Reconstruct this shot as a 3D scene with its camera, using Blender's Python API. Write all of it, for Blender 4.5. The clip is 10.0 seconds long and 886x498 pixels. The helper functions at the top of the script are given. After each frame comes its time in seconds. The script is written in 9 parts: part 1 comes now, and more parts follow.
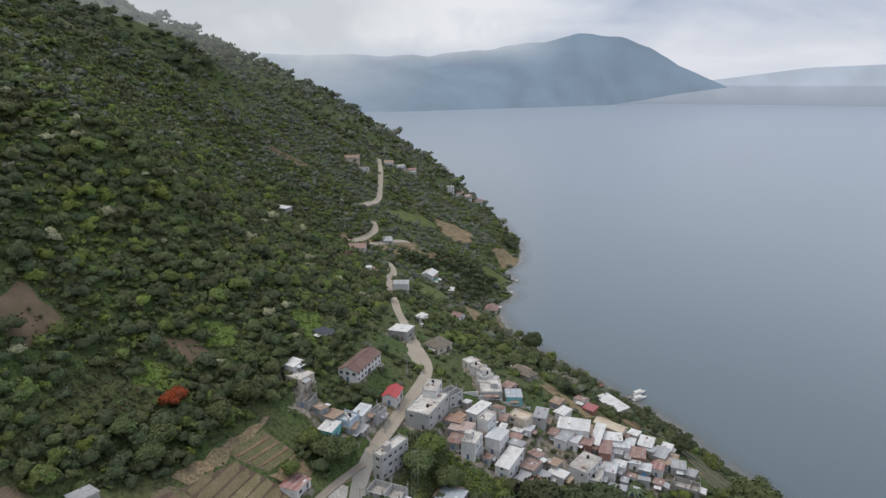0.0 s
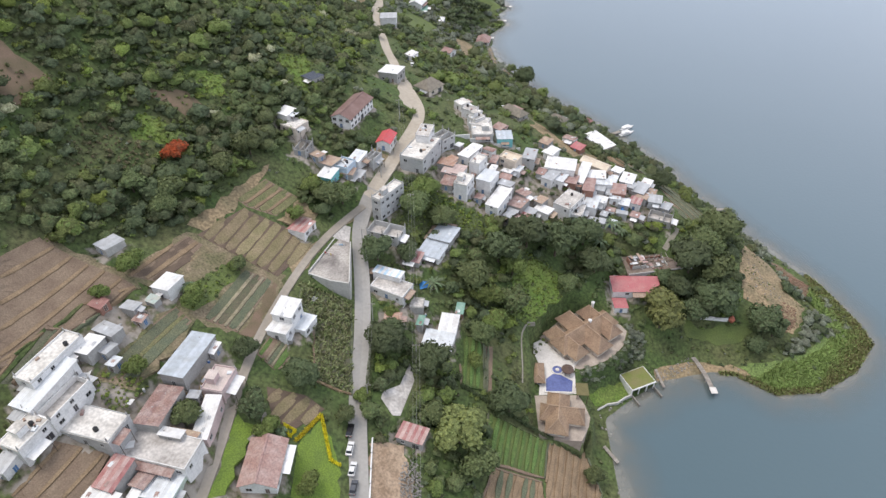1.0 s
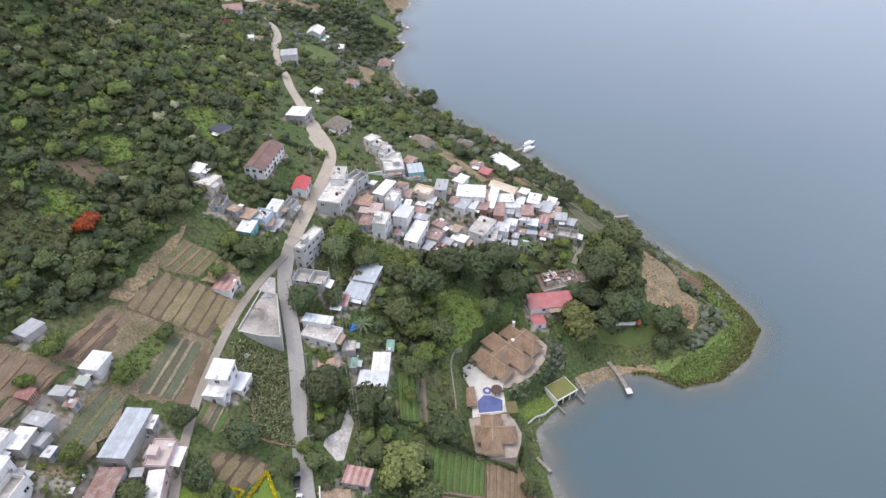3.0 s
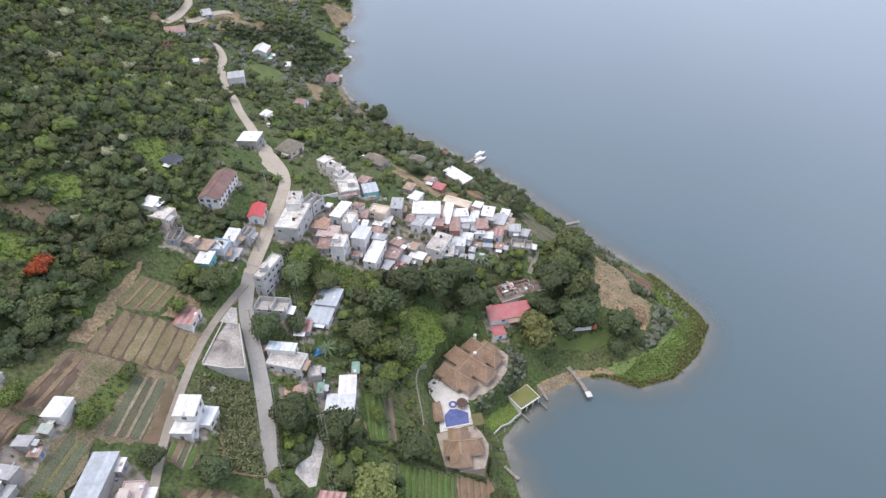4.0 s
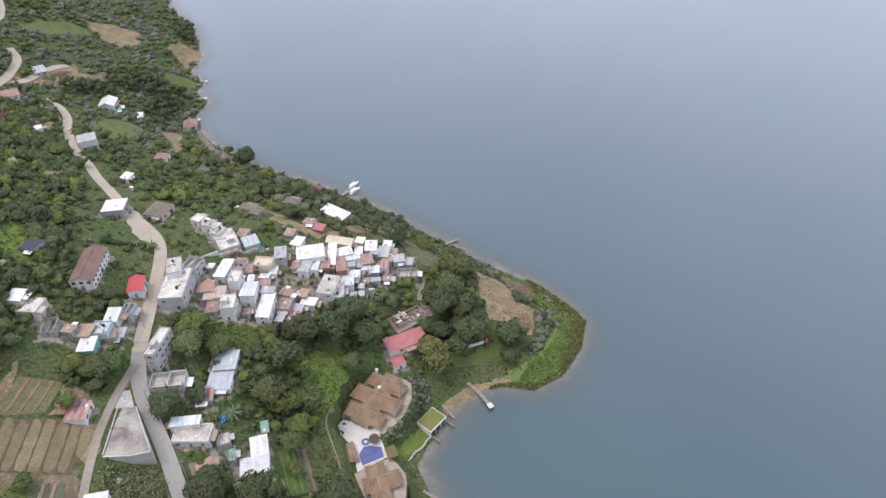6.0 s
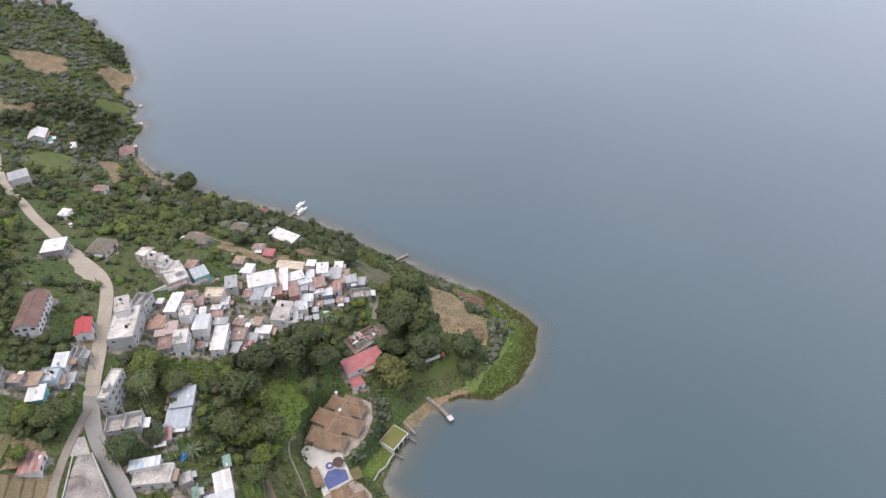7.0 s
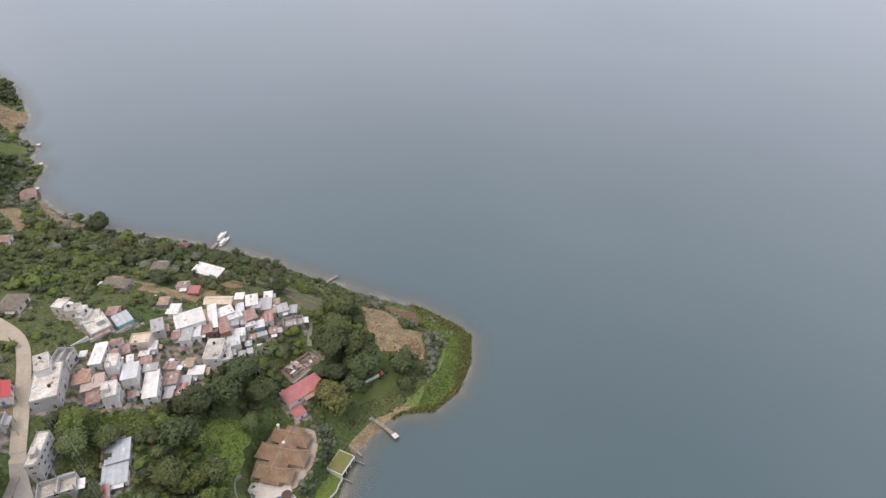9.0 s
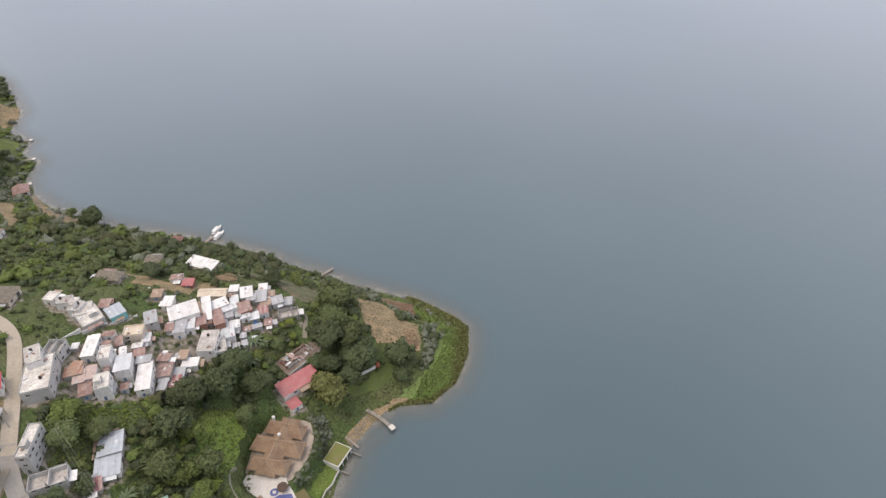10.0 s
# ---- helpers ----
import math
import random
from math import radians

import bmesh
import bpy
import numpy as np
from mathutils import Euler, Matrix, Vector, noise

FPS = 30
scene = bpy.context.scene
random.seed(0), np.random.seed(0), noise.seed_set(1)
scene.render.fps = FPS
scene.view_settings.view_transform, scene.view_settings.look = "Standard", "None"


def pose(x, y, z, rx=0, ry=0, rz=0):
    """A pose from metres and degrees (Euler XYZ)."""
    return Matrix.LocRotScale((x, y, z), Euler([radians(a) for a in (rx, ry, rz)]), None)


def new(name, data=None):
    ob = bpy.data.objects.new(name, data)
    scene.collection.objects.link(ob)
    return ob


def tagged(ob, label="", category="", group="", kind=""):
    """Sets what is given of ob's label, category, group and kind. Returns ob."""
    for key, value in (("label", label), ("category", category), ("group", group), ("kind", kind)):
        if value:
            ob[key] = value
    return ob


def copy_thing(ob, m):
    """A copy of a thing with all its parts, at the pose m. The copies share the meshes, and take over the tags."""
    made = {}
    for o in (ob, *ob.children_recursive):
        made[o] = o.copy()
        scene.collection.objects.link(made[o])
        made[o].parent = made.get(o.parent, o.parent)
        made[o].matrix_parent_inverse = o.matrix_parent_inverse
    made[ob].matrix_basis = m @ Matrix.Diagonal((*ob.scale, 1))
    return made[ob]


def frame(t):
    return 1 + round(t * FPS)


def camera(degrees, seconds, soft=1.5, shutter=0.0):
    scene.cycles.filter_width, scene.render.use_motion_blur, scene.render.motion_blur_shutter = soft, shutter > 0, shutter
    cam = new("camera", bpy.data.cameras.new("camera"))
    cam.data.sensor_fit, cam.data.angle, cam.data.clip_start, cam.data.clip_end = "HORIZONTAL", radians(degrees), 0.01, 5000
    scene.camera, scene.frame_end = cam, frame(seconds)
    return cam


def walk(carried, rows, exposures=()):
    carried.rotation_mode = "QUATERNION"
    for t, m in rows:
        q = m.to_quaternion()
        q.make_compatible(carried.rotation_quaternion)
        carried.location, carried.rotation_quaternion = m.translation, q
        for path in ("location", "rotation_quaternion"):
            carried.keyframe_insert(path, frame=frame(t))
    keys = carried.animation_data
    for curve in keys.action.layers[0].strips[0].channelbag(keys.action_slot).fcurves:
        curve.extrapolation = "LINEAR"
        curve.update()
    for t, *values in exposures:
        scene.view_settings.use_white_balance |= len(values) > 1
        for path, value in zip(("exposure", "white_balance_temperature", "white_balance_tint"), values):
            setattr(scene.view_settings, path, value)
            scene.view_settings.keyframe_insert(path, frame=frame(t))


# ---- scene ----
cam = camera(70.28, 10.0, 1.45)
PATH = [  # seconds, place, turn to the left, pitch, roll
    (0, 0.79, -0.29, 181.61, 0.823, -15.289, -0.120),
    (0.2, 0.33, -0.28, 183.70, 0.733, -22.122, -0.357),
    (0.3, 0.28, -0.40, 184.71, 0.859, -25.220, -0.165),
    (0.4, 0.48, -0.38, 185.45, 0.882, -27.815, -0.265),
    (0.5, 0.65, -0.30, 186.12, 0.719, -31.347, -0.498),
    (1, 0.00, 0.00, 190.00, 0.002, -39.922, -0.587),
    (1.5, -0.21, 0.13, 194.21, -0.426, -39.906, -0.508),
    (2, -0.31, 0.13, 198.18, -3.625, -39.864, -0.398),
    (2.5, -0.66, 0.14, 202.24, -7.264, -39.766, -0.293),
    (2.7, -0.72, 0.19, 203.87, -8.131, -39.768, -0.208),
    (4, -1.44, 0.19, 214.35, -14.680, -39.489, 0.028),
    (4.5, -1.76, 0.16, 218.45, -16.027, -39.354, 0.081),
    (5, -1.82, 0.07, 222.44, -17.642, -39.260, 0.079),
    (5.5, -1.92, -0.04, 226.85, -21.998, -39.122, 0.123),
    (6, -2.51, -0.27, 230.94, -28.263, -38.884, 0.179),
    (6.2, -2.89, -0.15, 232.53, -30.158, -38.768, 0.268),
    (7.5, -2.79, -0.56, 243.85, -37.076, -38.516, 0.072),
    (8, -3.05, -0.91, 248.03, -41.523, -38.325, -0.026),
    (8.5, -3.12, -0.95, 249.41, -42.476, -38.102, -0.056),
    (9, -2.71, -0.88, 247.73, -42.369, -38.163, -0.070),
    (9.5, -2.71, -0.79, 245.69, -42.360, -38.296, -0.058),
    (10, -2.70, -1.68, 242.74, -42.679, -38.255, -0.249),
]
EXPOSURE = [(0.0, -0.14, 6500, 10), (0.2, 0.24, 6500, 10), (0.5, 0.60, 6500, 11), (1.0, 0.61, 6480, 12), (2.0, 0.62, 6350, 14), (4.5, 0.63, 6250, 15.5), (6.0, 0.55, 6400, 15.5), (8.0, 0.42, 6800, 17.0), (9.5, 0.40, 7000, 15.5), (10.0, 0.40, 7000, 15.5)]
walk(cam, [(t, pose(x, y, z, 90 + pitch, 0, yaw) @ pose(0, 0, 0, 0, 0, roll)) for t, x, y, z, yaw, pitch, roll in PATH], EXPOSURE)

# ---- light ----
SUN_ELEVATION, SUN_AZIMUTH = 70.0, 292.0  # degrees; azimuth clockwise from +y
world = bpy.data.worlds.new("overcast_sky")
scene.world = world
world.use_nodes = True
wn, wl = world.node_tree.nodes, world.node_tree.links
wn.clear()
w_out = wn.new("ShaderNodeOutputWorld")
w_sky = wn.new("ShaderNodeTexSky")
w_sky.sky_type = "NISHITA"
w_sky.sun_disc = False
w_sky.sun_elevation, w_sky.sun_rotation = radians(SUN_ELEVATION), radians(SUN_AZIMUTH)
w_sky.air_density, w_sky.dust_density = 1.2, 3.0
w_bg = wn.new("ShaderNodeBackground")
w_bg.inputs["Strength"].default_value = 0.06
w_cloud = wn.new("ShaderNodeBackground")
w_cloud.inputs["Strength"].default_value = 1.05
w_co = wn.new("ShaderNodeTexCoord")
w_map = wn.new("ShaderNodeMapping")
w_map.inputs["Scale"].default_value = (1.3, 1.3, 5.0)
w_noise = wn.new("ShaderNodeTexNoise")
w_noise.inputs["Scale"].default_value = 2.6
w_noise.inputs["Detail"].default_value = 6.0
w_noise.inputs["Distortion"].default_value = 0.4
w_ramp = wn.new("ShaderNodeValToRGB")
w_ramp.color_ramp.elements[0].position, w_ramp.color_ramp.elements[0].color = 0.32, (0.46, 0.54, 0.70, 1)
w_ramp.color_ramp.elements[1].position, w_ramp.color_ramp.elements[1].color = 0.68, (0.87, 0.90, 0.98, 1)
w_mix = wn.new("ShaderNodeMixShader")
w_mix.inputs[0].default_value = 0.86
wl.new(w_co.outputs["Generated"], w_map.inputs["Vector"])
wl.new(w_map.outputs[0], w_noise.inputs["Vector"])
wl.new(w_noise.outputs[0], w_ramp.inputs[0])
wl.new(w_ramp.outputs[0], w_cloud.inputs["Color"])
wl.new(w_sky.outputs[0], w_bg.inputs["Color"])
wl.new(w_bg.outputs[0], w_mix.inputs[1])
wl.new(w_cloud.outputs[0], w_mix.inputs[2])
wl.new(w_mix.outputs[0], w_out.inputs["Surface"])

sun = new("sun", bpy.data.lights.new("sun", "SUN"))
sun.data.energy, sun.data.angle, sun.data.color = 1.5, radians(32), (1.0, 0.93, 0.83)
sun.matrix_world = pose(0, 0, 400, 90 - SUN_ELEVATION, 0, 180 - SUN_AZIMUTH)

# ---- materials ----
MATS = {}


def mat(name, base, rough=0.85, alt=None, scale=0.5, detail=4.0, mix=0.5, fine=6.0, bump=0.0, metal=0.0, tint=0.0, fine_amount=0.25, through_light=0.0):
    """A procedural material: base and alt colour mixed by a broad noise, broken up by a fine one; tint: change from object to object."""
    if name in MATS:
        return MATS[name]
    m = bpy.data.materials.new(name)
    m.use_nodes = True
    n, l = m.node_tree.nodes, m.node_tree.links
    p = n["Principled BSDF"]
    p.inputs["Roughness"].default_value, p.inputs["Metallic"].default_value = rough, metal
    co = n.new("ShaderNodeNewGeometry")
    broad = n.new("ShaderNodeTexNoise")
    broad.inputs["Scale"].default_value, broad.inputs["Detail"].default_value = scale, detail
    l.new(co.outputs["Position"], broad.inputs["Vector"])
    ramp = n.new("ShaderNodeMapRange")
    ramp.inputs["From Min"].default_value, ramp.inputs["From Max"].default_value = mix - 0.18, mix + 0.18
    l.new(broad.outputs[0], ramp.inputs["Value"])
    blend = n.new("ShaderNodeMix")
    blend.data_type = "RGBA"
    alt = alt or tuple(c * 0.72 for c in base)
    blend.inputs["A"].default_value, blend.inputs["B"].default_value = (*base, 1), (*alt, 1)
    l.new(ramp.outputs[0], blend.inputs["Factor"])
    small = n.new("ShaderNodeTexNoise")
    small.inputs["Scale"].default_value, small.inputs["Detail"].default_value = fine, 3.0
    l.new(co.outputs["Position"], small.inputs["Vector"])
    gain = n.new("ShaderNodeMapRange")
    gain.inputs["From Min"].default_value, gain.inputs["From Max"].default_value = 0.3, 0.7
    gain.inputs["To Min"].default_value, gain.inputs["To Max"].default_value = 1 - fine_amount, 1 + fine_amount
    l.new(small.outputs[0], gain.inputs["Value"])
    out = n.new("ShaderNodeMix")
    out.data_type, out.blend_type = "RGBA", "MULTIPLY"
    out.inputs["Factor"].default_value = 1.0
    l.new(blend.outputs["Result"], out.inputs["A"])
    l.new(gain.outputs[0], out.inputs["B"])
    last = out.outputs["Result"]
    if tint:
        info = n.new("ShaderNodeObjectInfo")
        island = n.new("ShaderNodeMath")
        island.operation = "ADD"
        l.new(info.outputs["Random"], island.inputs[0])
        if through_light:  # leaves: each crown has its own shade
            crown = n.new("ShaderNodeAttribute")
            crown.attribute_name = "crown"
            own = n.new("ShaderNodeMath")
            own.operation = "MULTIPLY_ADD"
            own.inputs[1].default_value = 0.16
            l.new(co.outputs["Random Per Island"], own.inputs[0])
            l.new(crown.outputs["Fac"], own.inputs[2])
            l.new(own.outputs[0], island.inputs[1])
        else:
            l.new(co.outputs["Random Per Island"], island.inputs[1])
        wrap = n.new("ShaderNodeMath")
        wrap.operation = "FRACT"
        l.new(island.outputs[0], wrap.inputs[0])
        span = n.new("ShaderNodeMapRange")
        span.inputs["To Min"].default_value, span.inputs["To Max"].default_value = 1 - tint, 1 + tint
        l.new(wrap.outputs[0], span.inputs["Value"])
        hue = n.new("ShaderNodeHueSaturation")
        l.new(span.outputs[0], hue.inputs["Value"])
        l.new(last, hue.inputs["Color"])
        shift = n.new("ShaderNodeMapRange")
        shift.inputs["To Min"].default_value, shift.inputs["To Max"].default_value = 0.5 - tint * 0.06, 0.5 + tint * 0.06
        l.new(wrap.outputs[0], shift.inputs["Value"])
        l.new(shift.outputs[0], hue.inputs["Hue"])
        last = hue.outputs[0]
    l.new(last, p.inputs["Base Color"])
    if through_light:
        thin = n.new("ShaderNodeBsdfTranslucent")
        both = n.new("ShaderNodeMixShader")
        both.inputs[0].default_value = through_light
        l.new(last, thin.inputs["Color"])
        l.new(p.outputs[0], both.inputs[1])
        l.new(thin.outputs[0], both.inputs[2])
        l.new(both.outputs[0], n["Material Output"].inputs["Surface"])
    if bump:
        b = n.new("ShaderNodeBump")
        b.inputs["Strength"].default_value, b.inputs["Distance"].default_value = 1.0, bump
        l.new(small.outputs[0], b.inputs["Height"])
        l.new(b.outputs[0], p.inputs["Normal"])
    MATS[name] = m
    return m


GRASS = mat("grass_and_scrub", (0.060, 0.094, 0.026), 0.95, (0.096, 0.100, 0.042), 0.06, 9, 0.56, 0.9, 0.3, fine_amount=0.5)

# ---- the lie of the land ----
SHORE = [(58, -1500)] + [(58, 60), (56, 103), (57, 132), (68, 140), (82, 149), (101, 153), (110, 152), (122, 143), (138, 144), (155, 153),
         (168, 166), (168, 176), (163, 199), (156, 214), (148, 228), (139, 251), (127, 279), (122, 297), (109, 320), (97, 340)] + [
         (86, 358), (63, 391), (55, 410), (42, 440), (36, 470), (40, 492), (54, 512), (48, 533), (58, 549), (52, 580), (69, 612), (76, 690),
         (61, 826), (42, 924), (0, 1040), (-70, 1110), (-240, 1240), (-330, 1523), (-400, 1870), (-480, 2415), (-560, 3138), (-700, 4200)]
# heights of the slope on a coarse lattice, 48 m by 52 m, from its south-west corner
LATTICE = [
    [64, 56, 45, 31, 15, 4, -4, -6, -3],
    [83, 71, 60, 39, 15, -3, -10, -5, 2],
    [104, 84, 71, 44, 22, -9, -12, -2, 2],
    [130, 103, 75, 47, 40, 3, 8, 1, -9],
    [152, 127, 98, 67, 53, 36, 35, -1, -28],
    [162, 135, 101, 68, 54, 35, 14, -17, -43],
    [159, 123, 86, 60, 41, 21, 0, -25, -49],
    [146, 110, 81, 62, 31, 4, -13, -31, -51],
    [131, 98, 66, 42, 12, -9, -21, -35, -51],
    [116, 89, 64, 42, 10, -7, -21, -36, -52],
    [102, 85, 68, 49, 22, 1, -18, -37, -54],
]
LX, LY, LDX, LDY = -178.0, 10.0, 48.0, 52.0


def smooth(v, a, b):
    t = np.clip((v - a) / (b - a), 0, 1)
    return t * t * (3 - 2 * t)


def shore_distance(x, y):
    """Metres from the waterline, positive on land."""
    p = np.stack([np.ravel(x), np.ravel(y)], -1).astype(float)
    line = np.array(SHORE, float)
    best = np.full(len(p), 1e18)
    for a, b in zip(line[:-1], line[1:]):
        e = b - a
        s = np.clip(((p - a) @ e) / (e @ e), 0, 1)
        best = np.minimum(best, ((p - a - s[:, None] * e) ** 2).sum(-1))
    ring = np.vstack([line, [(-9000, 4200), (-9000, -1500)]])
    land = np.zeros(len(p), bool)
    for (x0, y0), (x1, y1) in zip(ring, np.roll(ring, -1, 0)):
        if y0 != y1:
            land ^= ((y0 > p[:, 1]) != (y1 > p[:, 1])) & (p[:, 0] < (x1 - x0) * (p[:, 1] - y0) / (y1 - y0) + x0)
    return (np.where(land, 1, -1) * np.sqrt(best)).reshape(np.shape(x))


def spline(u):
    return np.stack([(1 - u) ** 3 / 6, (3 * u**3 - 6 * u**2 + 4) / 6, (-3 * u**3 + 3 * u**2 + 3 * u + 1) / 6, u**3 / 6], -1)


def height(x, y):
    """The ground's height at arrays x, y."""
    x, y = np.asarray(x, float), np.asarray(y, float)
    shape, x, y = x.shape, x.ravel(), y.ravel()
    c = np.array(LATTICE, float)
    ny, nx = c.shape
    gx, gy = np.clip((x - LX) / LDX, 1, nx - 2 - 1e-6), np.clip((y - LY) / LDY, 1, ny - 2 - 1e-6)
    ix, iy = gx.astype(int), gy.astype(int)
    bx, by = spline(gx - ix), spline(gy - iy)
    near = sum(c[iy + j - 1, ix + i - 1] * bx[:, i] * by[:, j] for i in range(4) for j in range(4))
    d = shore_distance(x, y)
    far = np.where(d < 120, 0.55 * d, 66 + (0.8 - 0.34 * smooth(y, 380, 800)) * (d - 120))
    far = np.where(far > 230, 230 + (far - 230) * 0.35, far)
    steep = np.where(d < 170, 0.78 * d, 133 + 0.50 * (d - 170))  # the slope beyond the second cape
    far = far + (steep - far) * smooth(y, 620, 860)
    k = np.maximum(smooth(-x, 95, 150), np.maximum(smooth(y, 400, 500), smooth(-y, -70, -30)))
    z = near * (1 - k) + far * k
    edge = smooth(d, 0, 22)
    z = np.maximum(z, 0.6) * edge + np.minimum(0.12 * d, 2.5) * (1 - edge)
    z = np.where(d < 0, np.maximum(0.25 * d, -8), z)
    k = np.maximum(smooth(-x, 125, 230), smooth(y, 520, 900)) * smooth(z, 8, 60)
    some = k > 0
    if some.any():
        z[some] += k[some] * 24 * np.array([noise.fractal((a / 160, b / 160, 0.3), 1.0, 2.0, 5) for a, b in zip(x[some], y[some])])
    return z.reshape(shape)


def ground_z(x, y):
    return float(height(np.array([x]), np.array([y]))[0])


def spread(start, stop, first, grow):
    out = [start]
    while abs(out[-1] - start) < abs(stop - start):
        out.append(out[-1] + math.copysign(first, stop - start))
        first *= grow
    return out


def sheet(name, xs, ys, zfun, material):
    gx, gy = np.meshgrid(xs, ys)
    gz = zfun(gx, gy)
    co = np.stack([gx.ravel(), gy.ravel(), gz.ravel()], -1)
    w, h = len(xs), len(ys)
    i = (np.arange(h - 1)[:, None] * w + np.arange(w - 1)).ravel()
    faces = np.stack([i, i + 1, i + w + 1, i + w], -1)
    me = bpy.data.meshes.new(name)
    me.from_pydata(co.tolist(), [], faces.tolist())
    me.polygons.foreach_set("use_smooth", [True] * len(faces))
    me.materials.append(material)
    return new(name, me)


PADS = []  # levelled plots: ring, height


def level_plot(ring, z):
    PADS.append((np.array(ring, float), z))


def levelled(x, y, z, fixed_at=None):
    """The ground with the levelled plots of the buildings worked in, falling off round them over a few metres."""
    shape = x.shape
    x, y, z = x.ravel(), y.ravel(), z.ravel().copy()
    top, total, mix = np.zeros(len(x)), np.zeros(len(x)), np.zeros(len(x))
    reach = 3.6
    for ring, level in PADS:
        lo, hi = ring.min(0) - reach - 1, ring.max(0) + reach + 1
        near = np.where((x > lo[0]) & (x < hi[0]) & (y > lo[1]) & (y < hi[1]))[0]
        if not len(near):
            continue
        p = np.stack([x[near], y[near]], -1)
        best = np.full(len(near), 1e9)
        within = np.zeros(len(near), bool)
        for a, b in zip(ring, np.roll(ring, -1, 0)):
            e = b - a
            s = np.clip(((p - a) @ e) / (e @ e), 0, 1)
            best = np.minimum(best, np.linalg.norm(p - a - s[:, None] * e, axis=1))
            if a[1] != b[1]:
                within ^= ((a[1] > p[:, 1]) != (b[1] > p[:, 1])) & (p[:, 0] < (b[0] - a[0]) * (p[:, 1] - a[1]) / (b[1] - a[1]) + a[0])
        w = 1 - smooth(np.where(within, 0, best), 1.0, reach)
        if fixed_at is not None:
            w = w * np.where(within, 1.0, ~fixed_at(p[:, 0], p[:, 1]))
        top[near] = np.maximum(top[near], w)
        total[near] += w
        mix[near] += w * level
    ok = total > 1e-6
    z[ok] = z[ok] * (1 - top[ok]) + mix[ok] / total[ok] * top[ok]
    return z.reshape(shape)


def rough_height(gx, gy):
    """The slope with the levelled plots of the buildings."""
    gx, gy = np.asarray(gx, float), np.asarray(gy, float)
    return levelled(gx, gy, height(gx, gy), is_fixed)


def top_z(x, y):
    return float(rough_height(np.array([x]), np.array([y]))[0])


def water_material():
    m = bpy.data.materials.new("lake_water")
    m.use_nodes = True
    n, l = m.node_tree.nodes, m.node_tree.links
    p = n["Principled BSDF"]
    p.inputs["Roughness"].default_value = 0.25
    # raised IOR and sheen stand in for haze brightening the farther water
    p.inputs["IOR"].default_value = 1.74
    p.inputs["Sheen Weight"].default_value, p.inputs["Sheen Roughness"].default_value = 1.0, 0.48
    p.inputs["Sheen Tint"].default_value = (0.85, 0.905, 0.985, 1)
    co = n.new("ShaderNodeNewGeometry")
    broad = n.new("ShaderNodeTexNoise")
    broad.inputs["Scale"].default_value, broad.inputs["Detail"].default_value = 0.004, 3.0
    l.new(co.outputs["Position"], broad.inputs["Vector"])
    ramp = n.new("ShaderNodeValToRGB")
    ramp.color_ramp.elements[0].position, ramp.color_ramp.elements[0].color = 0.35, (0.030, 0.070, 0.083, 1)
    ramp.color_ramp.elements[1].position, ramp.color_ramp.elements[1].color = 0.70, (0.042, 0.086, 0.100, 1)
    l.new(broad.outputs[0], ramp.inputs[0])
    l.new(ramp.outputs[0], p.inputs["Base Color"])
    wave = n.new("ShaderNodeTexNoise")
    wave.inputs["Scale"].default_value, wave.inputs["Detail"].default_value = 0.6, 4.0
    l.new(co.outputs["Position"], wave.inputs["Vector"])
    b = n.new("ShaderNodeBump")
    b.inputs["Strength"].default_value, b.inputs["Distance"].default_value = 0.25, 0.12
    l.new(wave.outputs[0], b.inputs["Height"])
    l.new(b.outputs[0], p.inputs["Normal"])
    return m


WATER = water_material()
lake = tagged(sheet("water", np.linspace(-1200, 4800, 13), np.linspace(-2000, 4900, 13), lambda a, b: 0 * a, WATER), "calm grey-blue lake water", "lake", kind="structure")


